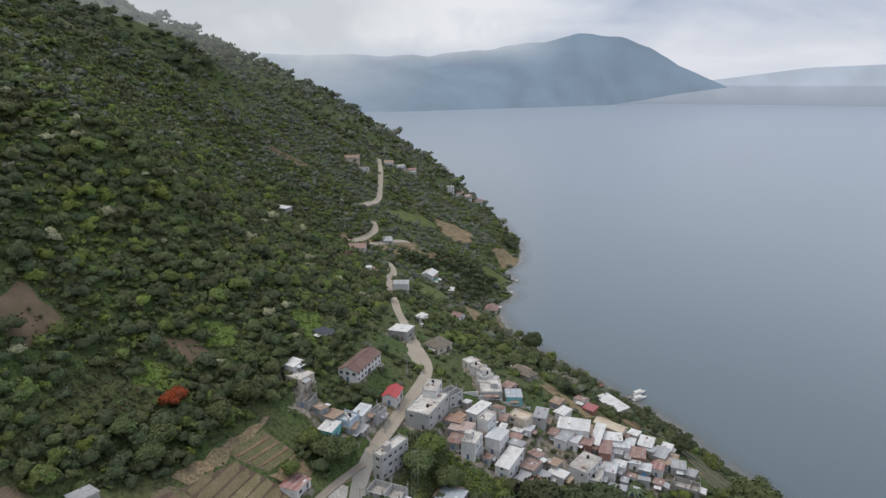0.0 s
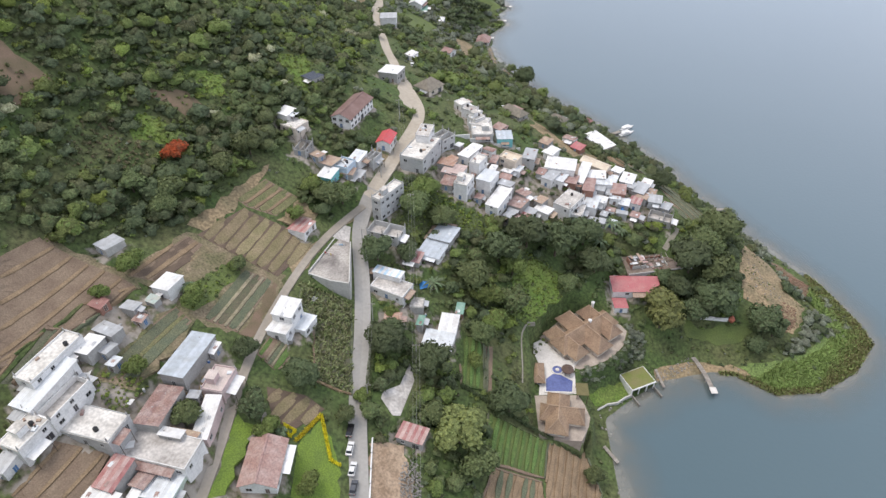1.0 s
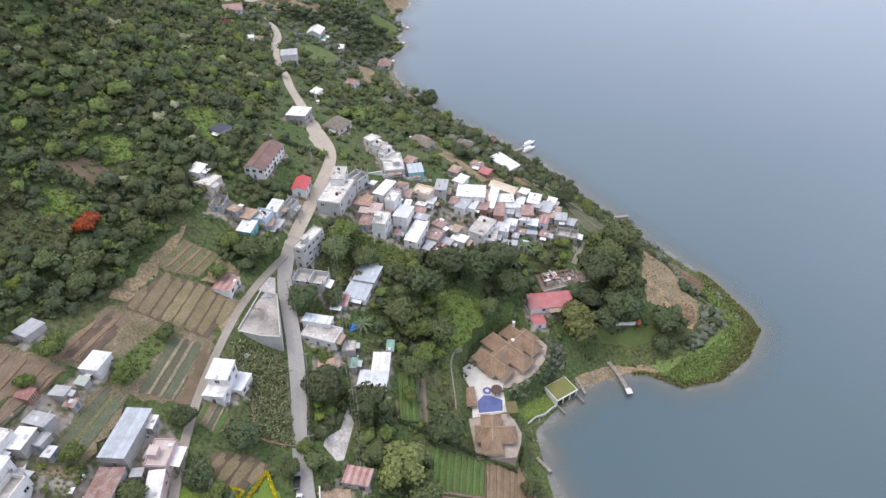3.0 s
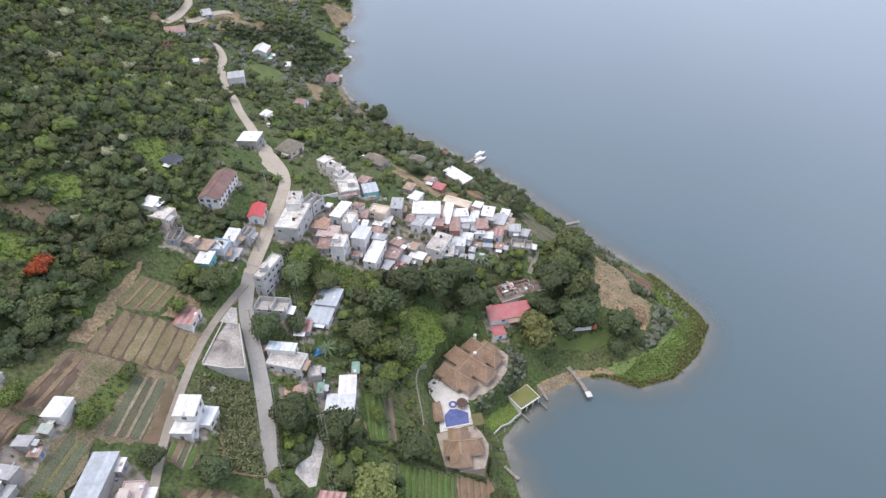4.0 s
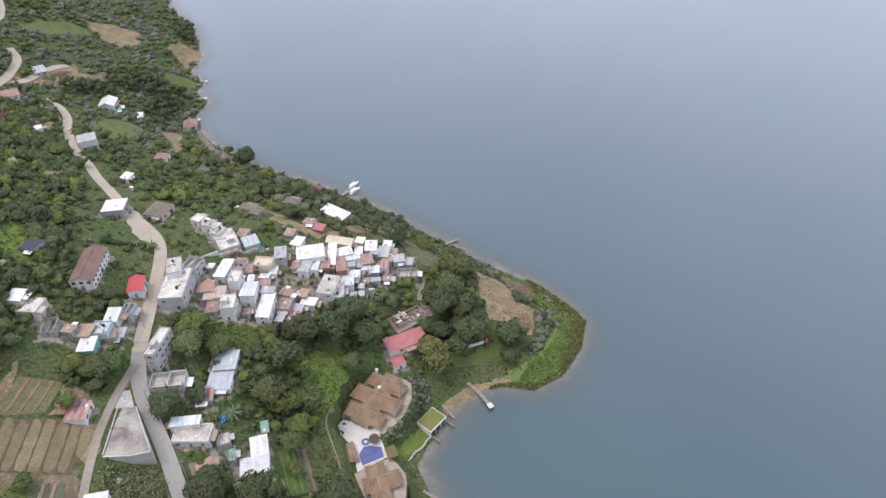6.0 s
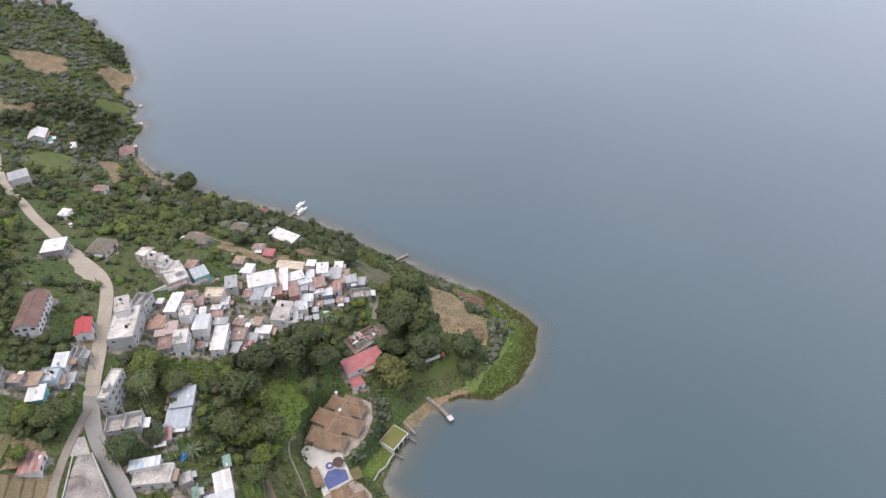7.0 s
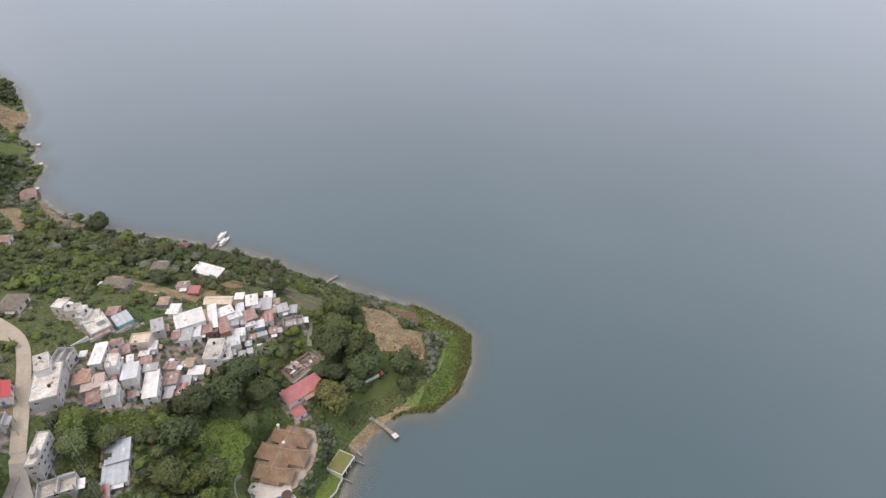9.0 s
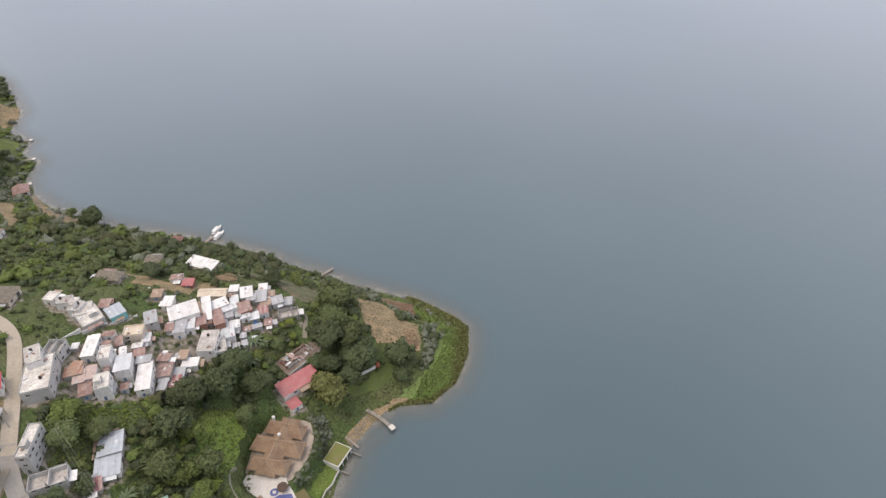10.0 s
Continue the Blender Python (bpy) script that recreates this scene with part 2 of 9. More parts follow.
def shallows():
    """The pale stony bed showing through along the shore, thinning out towards deep water."""
    m = bpy.data.materials.new("shallow_water")
    m.use_nodes = True
    n, l = m.node_tree.nodes, m.node_tree.links
    p = n["Principled BSDF"]
    # high IOR and sheen imitate haze here too, as on the lake
    p.inputs["Roughness"].default_value, p.inputs["IOR"].default_value = 0.25, 1.95
    p.inputs["Sheen Weight"].default_value, p.inputs["Sheen Roughness"].default_value = 0.9, 0.45
    p.inputs["Base Color"].default_value = (0.175, 0.17, 0.135, 1)
    depth, tex, co = n.new("ShaderNodeAttribute"), n.new("ShaderNodeTexNoise"), n.new("ShaderNodeNewGeometry")
    depth.attribute_name = "shallowness"
    tex.inputs["Scale"].default_value, tex.inputs["Detail"].default_value = 0.16, 5.0
    l.new(co.outputs["Position"], tex.inputs["Vector"])
    a = n.new("ShaderNodeMath")
    a.operation = "MULTIPLY"
    l.new(depth.outputs["Fac"], a.inputs[0]), l.new(tex.outputs[0], a.inputs[1])
    l.new(a.outputs[0], p.inputs["Alpha"])
    line = np.array(SHORE[1:34], float)
    seg = np.linalg.norm(np.diff(line, axis=0), axis=1)
    at = np.r_[0, np.cumsum(seg)]
    s = np.arange(0, at[-1], 3.0)
    c = np.stack([np.interp(s, at, line[:, 0]), np.interp(s, at, line[:, 1])], -1)
    t = np.gradient(c, axis=0)
    t /= np.linalg.norm(t, axis=1)[:, None]
    out = np.stack([t[:, 1], -t[:, 0]], -1)
    k = np.ones(9) / 9
    out = np.stack([np.convolve(np.pad(out[:, i], 4, "edge"), k, "valid") for i in (0, 1)], -1)
    co, w, value = [], len(c), []
    for off, v in ((-2.0, 1.5), (2.0, 1.4), (5.0, 0.8), (9.5, 0.3), (16.0, 0.0)):
        co += np.c_[c + out * off, np.full(w, 0.012)].tolist()
        value += [v] * w
    i = (np.arange(4)[:, None] * w + np.arange(w - 1)).ravel()
    me = bpy.data.meshes.new("water_shallows")
    me.from_pydata(co, [], np.stack([i, i + w, i + w + 1, i + 1], -1).tolist())
    me.attributes.new("shallowness", "FLOAT", "POINT").data.foreach_set("value", value)
    me.materials.append(m)
    tagged(new("water_shallows", me), "pale shallow water along the stony shore", "lake", kind="structure")


shallows()

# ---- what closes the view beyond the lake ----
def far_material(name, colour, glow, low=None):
    """Plain distance: haze put into a pale, self-glowing colour; low: its colour lower down."""
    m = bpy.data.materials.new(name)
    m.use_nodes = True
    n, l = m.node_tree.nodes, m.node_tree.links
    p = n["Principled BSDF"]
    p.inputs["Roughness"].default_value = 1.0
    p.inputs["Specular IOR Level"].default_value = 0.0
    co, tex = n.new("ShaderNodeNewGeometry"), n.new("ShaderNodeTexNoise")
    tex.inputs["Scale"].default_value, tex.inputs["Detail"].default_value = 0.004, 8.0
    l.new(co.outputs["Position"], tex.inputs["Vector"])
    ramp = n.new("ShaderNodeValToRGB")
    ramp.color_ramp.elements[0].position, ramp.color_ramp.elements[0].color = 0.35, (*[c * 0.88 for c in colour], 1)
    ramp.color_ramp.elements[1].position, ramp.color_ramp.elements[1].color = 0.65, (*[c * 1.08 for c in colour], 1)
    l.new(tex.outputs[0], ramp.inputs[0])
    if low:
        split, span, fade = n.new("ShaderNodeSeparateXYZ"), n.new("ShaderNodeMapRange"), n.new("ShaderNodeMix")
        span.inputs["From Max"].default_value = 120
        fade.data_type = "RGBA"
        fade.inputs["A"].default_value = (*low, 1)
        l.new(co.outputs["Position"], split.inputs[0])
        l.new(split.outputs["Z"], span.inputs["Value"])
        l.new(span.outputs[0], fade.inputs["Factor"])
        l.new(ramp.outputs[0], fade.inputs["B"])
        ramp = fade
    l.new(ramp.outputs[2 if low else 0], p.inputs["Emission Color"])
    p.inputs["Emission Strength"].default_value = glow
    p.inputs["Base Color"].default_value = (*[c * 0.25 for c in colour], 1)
    return m


def far_point(azimuth, distance, z):
    return (distance * math.sin(radians(azimuth)), distance * math.cos(radians(azimuth)), z)


def headland():
    """The cloud-capped mountain across the bay, as a ridge with spurs."""
    az = np.linspace(-22, 22.8, 95)
    crest = np.interp(az, [-22, -14, -8, -2, 3, 8, 10.5, 14, 16.5, 19, 21, 22.8], [330, 340, 330, 330, 370, 430, 462, 440, 385, 250, 178, 116])
    foot = np.interp(az, [12, 14, 16.2, 19, 21, 22.8], [0, 4, 27, 71, 94, 114])
    away = np.interp(az, [-4, 8, 16], [3500, 4000, 4600])
    rows = []
    for s in np.linspace(0, 1, 14):
        row = []
        for a, c, f, d in zip(az, crest, foot, away):
            k = noise.fractal((a * 0.35, s * 2.2, 0.7), 1.0, 2.0, 6)
            row.append(far_point(a, d + (4680 - d) * s + 25 * k, f + (c - f) * max(0.0, s ** 0.8 * (1 + 0.16 * k * (1 - s * 0.7))) - (3 if s == 0 else 0)))
        rows.append(row)
    w = len(az)
    i = (np.arange(13)[:, None] * w + np.arange(w - 1)).ravel()
    me = bpy.data.meshes.new("backdrop")
    me.from_pydata([p for r in rows for p in r], [], np.stack([i, i + 1, i + w + 1, i + w], -1).tolist())
    me.polygons.foreach_set("use_smooth", [True] * len(me.polygons))
    # the mountain's haze is painted in as a pale blue glow
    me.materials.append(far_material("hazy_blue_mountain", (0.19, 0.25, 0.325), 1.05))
    tagged(new("backdrop", me), "blue mountain across the bay, haze painted into its glow", "mountain", kind="structure")


def far_strip(name, label, az, low, high, distance, material):
    """An upright band along the horizon; high: heights at even steps of azimuth."""
    top = np.interp(np.linspace(0, 1, 80), np.linspace(0, 1, len(high)), high)
    co = []
    for k, a in enumerate(np.linspace(*az, 80)):
        co += [far_point(a, distance, low), far_point(a, distance, float(top[k]))]
    me = bpy.data.meshes.new(name)
    me.from_pydata(co, [], [(2 * k, 2 * k + 2, 2 * k + 3, 2 * k + 1) for k in range(79)])
    me.materials.append(material)
    tagged(new(name, me), label, "distance", kind="structure")


headland()
# added upright band, glowing paler upwards, in place of far water and haze
far_strip("backdrop", "upright glowing strip standing in for the hazy far lake", (-12, 62), -5, (122, 122), 4800, far_material("far_lake_haze", (0.42, 0.465, 0.54), 0.92, (0.32, 0.37, 0.44)))
# haze before these hills is put into their pale glow
far_strip("backdrop", "far shore hills beyond the lake, haze painted into their glow", (19, 62), 100, (130, 180, 235, 250, 262, 240, 262, 275, 240, 220), 4830, far_material("faint_far_hills", (0.46, 0.52, 0.61), 0.95))


def cloud_bank(distance, az, rise, side, colour, strength, most=1.0):
    """Low cloud and haze on the slopes as glowing sheets, thinning downwards over the heights in rise and sideways over
    the x in side.
    """
    m = bpy.data.materials.new("low_cloud")
    m.use_nodes = True
    n, l = m.node_tree.nodes, m.node_tree.links
    n.clear()
    out, mix, clear, glow = n.new("ShaderNodeOutputMaterial"), n.new("ShaderNodeMixShader"), n.new("ShaderNodeBsdfTransparent"), n.new("ShaderNodeEmission")
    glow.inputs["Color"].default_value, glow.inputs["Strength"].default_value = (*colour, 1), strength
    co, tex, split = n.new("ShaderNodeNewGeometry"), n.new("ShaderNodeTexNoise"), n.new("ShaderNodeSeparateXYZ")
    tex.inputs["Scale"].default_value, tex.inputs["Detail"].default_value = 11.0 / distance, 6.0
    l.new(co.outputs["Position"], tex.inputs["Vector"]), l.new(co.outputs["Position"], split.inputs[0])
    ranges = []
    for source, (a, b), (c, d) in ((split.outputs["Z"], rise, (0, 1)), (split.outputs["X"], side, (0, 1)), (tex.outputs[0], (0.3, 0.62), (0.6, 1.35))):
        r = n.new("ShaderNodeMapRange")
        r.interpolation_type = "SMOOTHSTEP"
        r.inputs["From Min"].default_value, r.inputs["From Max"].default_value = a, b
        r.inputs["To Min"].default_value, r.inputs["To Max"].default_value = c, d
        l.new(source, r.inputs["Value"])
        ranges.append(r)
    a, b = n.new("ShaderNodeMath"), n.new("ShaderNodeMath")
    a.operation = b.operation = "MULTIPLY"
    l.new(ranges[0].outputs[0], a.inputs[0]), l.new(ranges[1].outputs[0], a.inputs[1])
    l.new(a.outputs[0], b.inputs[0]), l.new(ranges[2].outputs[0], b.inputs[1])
    b.use_clamp = True
    if most < 1:
        thin = n.new("ShaderNodeMath")
        thin.operation = "MULTIPLY"
        thin.inputs[1].default_value = most
        l.new(b.outputs[0], thin.inputs[0])
        b = thin
    l.new(b.outputs[0], mix.inputs[0]), l.new(clear.outputs[0], mix.inputs[1]), l.new(glow.outputs[0], mix.inputs[2])
    l.new(mix.outputs[0], out.inputs["Surface"])
    far_strip("backdrop", "upright glowing sheet standing in for low cloud and haze", az, rise[0] - 5, (rise[1] + 500, rise[1] + 500), distance, m)


cloud_bank(3300, (-40, 14), (215, 430), (620, 60), (0.86, 0.88, 0.91), 1.02)
# two nearer sheets whose glow imitates haze in front of the hillside
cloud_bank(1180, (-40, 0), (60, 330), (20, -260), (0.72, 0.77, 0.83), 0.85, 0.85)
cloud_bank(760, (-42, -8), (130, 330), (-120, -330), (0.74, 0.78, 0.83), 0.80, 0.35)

# ---- builders ----
def part(name, bm, material, parent, label="", smooth=False):
    """Links a bmesh as one mesh object under a thing or a part."""
    me = bpy.data.meshes.new(name)
    bm.to_mesh(me)
    bm.free()
    for m in material if isinstance(material, (list, tuple)) else [material]:
        me.materials.append(m)
    if smooth:
        me.polygons.foreach_set("use_smooth", [True] * len(me.polygons))
    return shared_part(name, me, parent, Matrix(), label)


def shared_part(name, me, parent, m, label=""):
    ob = new(name, me)
    ob.parent = parent
    ob.matrix_basis = m
    if label:
        tagged(ob, label)
    return ob


def thing(name, x, y, rot=0.0, label="", category="", group="", z=None):
    ob = new(name)
    ob.empty_display_size = 0.5
    ob.matrix_basis = pose(x, y, top_z(x, y) if z is None else z, 0, 0, rot)
    return tagged(ob, label, category, group)


def box(bm, c, s, turn=0.0, mi=0, top=(1, 1)):
    """A box about c of size s; top: how far the upper face is drawn in."""
    m = Matrix.Translation(c) @ Matrix.Rotation(turn, 4, "Z")
    v = [bm.verts.new(m @ Vector((sx * s[0] / 2 * (top[0] if sz > 0 else 1), sy * s[1] / 2 * (top[1] if sz > 0 else 1), sz * s[2] / 2)))
         for sz in (-1, 1) for sx, sy in ((-1, -1), (1, -1), (1, 1), (-1, 1))]
    for f in ((3, 2, 1, 0), (4, 5, 6, 7), (0, 1, 5, 4), (1, 2, 6, 5), (2, 3, 7, 6), (3, 0, 4, 7)):
        bm.faces.new([v[i] for i in f]).material_index = mi


def solid(bm, ring, z0, z1, mi=0):
    """A prism over a ring of (x, y), counter-clockwise; z0, z1: numbers or one for each corner."""
    n = len(ring)
    lo = [bm.verts.new((p[0], p[1], z0[i] if isinstance(z0, list) else z0)) for i, p in enumerate(ring)]
    hi = [bm.verts.new((p[0], p[1], z1[i] if isinstance(z1, list) else z1)) for i, p in enumerate(ring)]
    bm.faces.new(lo[::-1]).material_index = mi
    bm.faces.new(hi).material_index = mi
    for i in range(n):
        bm.faces.new((lo[i], lo[(i + 1) % n], hi[(i + 1) % n], hi[i])).material_index = mi


def cylinder(bm, c, r, h, n=12, r2=None, mi=0):
    r2 = r if r2 is None else r2
    ring = [(math.cos(2 * math.pi * i / n), math.sin(2 * math.pi * i / n)) for i in range(n)]
    lo = [bm.verts.new((c[0] + r * a, c[1] + r * b, c[2])) for a, b in ring]
    hi = [bm.verts.new((c[0] + r2 * a, c[1] + r2 * b, c[2] + h)) for a, b in ring]
    bm.faces.new(lo[::-1]).material_index = mi
    bm.faces.new(hi).material_index = mi
    for i in range(n):
        bm.faces.new((lo[i], lo[(i + 1) % n], hi[(i + 1) % n], hi[i])).material_index = mi


def inside(ring, x, y):
    r = np.array(ring, float)
    out = np.zeros(np.shape(x), bool)
    for (x0, y0), (x1, y1) in zip(r, np.roll(r, -1, 0)):
        if y0 != y1:
            out ^= ((y0 > y) != (y1 > y)) & (x < (x1 - x0) * (y - y0) / (y1 - y0) + x0)
    return out


# What is kept free of wild growth: a map of the ground, a metre a cell.
MAP_X, MAP_Y = -420, 20
taken = np.zeros((1300, 640), bool)
fixed = np.zeros((1300, 640), bool)
CELL_Y, CELL_X = np.mgrid[0:1300, 0:640]
CELL_X, CELL_Y = CELL_X + MAP_X + 0.5, CELL_Y + MAP_Y + 0.5


yards = np.zeros((1300, 640), bool)  # trodden ground round the houses


def clear_ring(ring):
    r = np.array(ring)
    lo, hi = np.floor(r.min(0) - (MAP_X, MAP_Y)).astype(int) - 1, np.ceil(r.max(0) - (MAP_X, MAP_Y)).astype(int) + 1
    lo, hi = np.maximum(lo, 0), np.maximum(hi, 0)
    cut = (slice(lo[1], hi[1]), slice(lo[0], hi[0]))
    taken[cut] |= inside(ring, CELL_X[cut], CELL_Y[cut])


def yard_ring(ring):
    r = np.array(ring)
    lo, hi = np.floor(r.min(0) - (MAP_X, MAP_Y)).astype(int) - 1, np.ceil(r.max(0) - (MAP_X, MAP_Y)).astype(int) + 1
    lo, hi = np.maximum(lo, 0), np.maximum(hi, 0)
    cut = (slice(lo[1], hi[1]), slice(lo[0], hi[0]))
    yards[cut] |= inside(ring, CELL_X[cut], CELL_Y[cut])


def clear_disc(x, y, r):
    clear_ring([(x + r * math.cos(a * math.pi / 6), y + r * math.sin(a * math.pi / 6)) for a in range(12)])


def is_fixed(x, y):
    i, j = np.clip(np.asarray(y) - MAP_Y, 0, 1299).astype(int), np.clip(np.asarray(x) - MAP_X, 0, 639).astype(int)
    return fixed[i, j]


def is_taken(x, y):
    i, j = np.clip(np.asarray(y) - MAP_Y, 0, 1299).astype(int), np.clip(np.asarray(x) - MAP_X, 0, 639).astype(int)
    return taken[i, j]


def drape(name, ring, material, lift=0.06, step=2.0, parent=None):
    """A patch of ground cover with an earth edge, laid over the slope within a ring."""
    r = np.array(ring, float)
    bm = bmesh.new()
    vs = [bm.verts.new((x, y, 0)) for x, y in ring]
    bm.faces.new(vs)
    bm.normal_update()
    lo, hi = r.min(0), r.max(0)
    for axis in (0, 1):
        for k in np.arange(math.ceil(lo[axis] / step) * step, hi[axis], step):
            co, no = [0, 0, 0], [0, 0, 0]
            co[axis], no[axis] = k, 1
            bmesh.ops.bisect_plane(bm, geom=bm.verts[:] + bm.edges[:] + bm.faces[:], plane_co=co, plane_no=no)
    bmesh.ops.triangulate(bm, faces=[f for f in bm.faces if len(f.verts) > 4])
    co = np.array([v.co[:2] for v in bm.verts])
    top = height(co[:, 0], co[:, 1])
    for v, z in zip(bm.verts, top):
        v.co.z = z + lift
    edges = [e for e in bm.edges if len(e.link_faces) == 1]
    made = bmesh.ops.extrude_edge_only(bm, edges=edges)["geom"]
    for v in made:
        if isinstance(v, bmesh.types.BMVert):
            v.co.z -= lift + 0.6
    bm.normal_update()
    if bm.faces and sum(f.normal.z for f in bm.faces) < 0:
        bmesh.ops.reverse_faces(bm, faces=bm.faces)
    me = bpy.data.meshes.new(name)
    bm.to_mesh(me)
    bm.free()
    me.materials.append(material)
    ob = new(name, me)
    ob.parent = parent
    return ob


def uneven(ring, reach=0.9):
    """A ring with its edges broken up, as worn ground has them."""
    rng = random.Random(int(abs(ring[0][0] * 10 + ring[0][1])))
    out = []
    for (x0, y0), (x1, y1) in zip(ring, ring[1:] + ring[:1]):
        n = max(1, int(math.hypot(x1 - x0, y1 - y0) / 2.2))
        for i in range(n):
            k = reach if i else reach * 0.4
            out.append((x0 + (x1 - x0) * i / n + rng.uniform(-k, k), y0 + (y1 - y0) * i / n + rng.uniform(-k, k)))
    return out


def ribbon(name, line, width, material, lift=0.1, step=2.5, parent=None, crown=0.0):
    """A strip of road along a line of (x, y), laid over the slope, level from edge to edge."""
    p = np.array(line, float)
    seg = np.linalg.norm(np.diff(p, axis=0), axis=1)
    at = np.r_[0, np.cumsum(seg)]
    s = np.linspace(0, at[-1], max(2, int(at[-1] / step)))
    c = np.stack([np.interp(s, at, p[:, 0]), np.interp(s, at, p[:, 1])], -1)
    k = np.ones(7) / 7
    pad = np.vstack([c[:1].repeat(3, 0), c, c[-1:].repeat(3, 0)])
    soft = np.stack([np.convolve(pad[:, i], k, "valid") for i in (0, 1)], -1)
    soft[0], soft[-1] = c[0], c[-1]
    c = soft
    t = np.gradient(c, axis=0)
    t /= np.linalg.norm(t, axis=1)[:, None] + 1e-9
    side = np.stack([-t[:, 1], t[:, 0]], -1)
    w = np.broadcast_to(np.interp(s, np.linspace(0, at[-1], len(np.atleast_1d(width))), np.atleast_1d(width)), s.shape)
    offs = (-0.5, -0.25, 0.0, 0.25, 0.5)
    mid = height(c[:, 0], c[:, 1])
    rows = []
    for o in offs:
        q = c + side * (o * w)[:, None]
        z = np.maximum(height(q[:, 0], q[:, 1]), mid * 0.6 + height(q[:, 0], q[:, 1]) * 0.4) + lift + crown * (0.25 - o * o)
        rows.append(np.c_[q, z])
    bm = bmesh.new()
    g = [[bm.verts.new(v) for v in r] for r in rows]
    lo = [[bm.verts.new((v.co.x, v.co.y, v.co.z - 1.6)) for v in r] for r in (g[0], g[-1])]
    for i in range(len(s) - 1):
        for a, b in zip(g[:-1], g[1:]):
            bm.faces.new((a[i], a[i + 1], b[i + 1], b[i])[::-1])
        bm.faces.new((lo[0][i], lo[0][i + 1], g[0][i + 1], g[0][i])[::-1])
        bm.faces.new((g[-1][i], g[-1][i + 1], lo[1][i + 1], lo[1][i])[::-1])
    for i in range(0, len(s)):
        clear_disc(c[i, 0], c[i, 1], w[i] / 2 + 1.3)
    me = bpy.data.meshes.new(name)
    bm.to_mesh(me)
    bm.free()
    me.materials.append(material)
    ob = new(name, me)
    ob.parent = parent
    return ob


# ---- houses ----
def tin(name, c, rough=0.42):
    return mat("tin_" + name, c, rough, tuple(k * v for k, v in zip((0.74, 0.70, 0.65), c)), 0.35, 8, 0.66, 1.2, 0.01, tint=0.12, fine_amount=0.10)


TIN = {"white": tin("white", (0.70, 0.695, 0.68)), "grey": tin("grey", (0.40, 0.41, 0.42)), "palebl": tin("pale_blue", (0.60, 0.625, 0.64)),
       "bluegrey": tin("blue_grey", (0.43, 0.47, 0.51)), "rust": mat("tin_rusted", (0.25, 0.15, 0.125), 0.8, (0.38, 0.30, 0.27), 0.5, 6, 0.55, 2.5, tint=0.15),
       "maroon": mat("tin_maroon", (0.20, 0.075, 0.065), 0.6, (0.3, 0.16, 0.14), 0.6), "orange": mat("tin_orange_rust", (0.34, 0.19, 0.13), 0.8, (0.42, 0.34, 0.29), 0.6, 6, 0.6, 2.5, tint=0.12),
       "terra": mat("terracotta_roofing", (0.29, 0.175, 0.15), 0.75, (0.38, 0.28, 0.25), 0.4, 6, 0.55, 2.0, tint=0.12), "brown": mat("brown_roofing", (0.17, 0.10, 0.085), 0.7, (0.24, 0.16, 0.14), 0.3, 6, 0.6),
       "red": mat("red_roof_paint", (0.52, 0.06, 0.07), 0.5, (0.42, 0.10, 0.10), 0.5), "redtin": mat("faded_red_roof", (0.40, 0.125, 0.13), 0.5, (0.44, 0.22, 0.20), 0.3, 5, 0.62),
       "tan": mat("tin_tan", (0.40, 0.31, 0.23), 0.75, (0.30, 0.20, 0.15), 0.6, tint=0.1), "green": mat("tin_green", (0.12, 0.27, 0.20), 0.5, (0.25, 0.36, 0.3), 0.5),
       "teal": mat("tin_teal", (0.34, 0.47, 0.44), 0.6, (0.40, 0.36, 0.3), 0.5), "blue": mat("tin_blue", (0.22, 0.45, 0.66), 0.5, (0.66, 0.70, 0.72), 0.3, 3, 0.45),
       "pink": mat("roof_pinkish", (0.54, 0.42, 0.38), 0.7, (0.42, 0.33, 0.3), 0.4), "cream": mat("roof_cream", (0.64, 0.57, 0.45), 0.7, (0.56, 0.46, 0.36), 0.4),
       "dark": mat("roof_dark_slate", (0.05, 0.06, 0.085), 0.4), "thatch": mat("weathered_thatch", (0.25, 0.22, 0.175), 0.95, (0.17, 0.15, 0.12), 0.8, 6, 0.5, 5.0, 0.05),
       "redstripe": mat("tin_red_brown", (0.29, 0.105, 0.10), 0.7, (0.38, 0.22, 0.20), 0.5, tint=0.1), "rubble": mat("rubble_debris", (0.36, 0.28, 0.24), 0.9, (0.22, 0.15, 0.12), 0.9, 6, 0.5, 3.0, 0.1),
       "brick": mat("broken_brick", (0.34, 0.17, 0.12), 0.9)}
SLAB = {"white": mat("slab_white", (0.66, 0.635, 0.59), 0.85, (0.36, 0.33, 0.295), 0.20, 9, 0.60, 1.3, fine_amount=0.24, tint=0.07), "grey": mat("slab_grey", (0.54, 0.51, 0.475), 0.9, (0.27, 0.245, 0.22), 0.22, 9, 0.56, 1.3, fine_amount=0.24, tint=0.07),
        "pink": mat("slab_pinkish", (0.56, 0.48, 0.44), 0.9, (0.42, 0.36, 0.33), 0.3, 6, 0.55), "palebl": mat("slab_pale", (0.55, 0.58, 0.60), 0.85, (0.42, 0.44, 0.46), 0.3, 6), "cream": TIN["cream"],
        "rubble": TIN["rubble"], "brick": TIN["brick"]}


FADED = mat("tin_faded_red", (0.46, 0.34, 0.31), 0.7, (0.36, 0.22, 0.20), 0.6, tint=0.1)


def plaster(name, c):
    return mat("wall_" + name, c, 0.9, tuple(0.72 * v for v in c), 0.45, 8, 0.64, 2.5, fine_amount=0.12, tint=0.06)


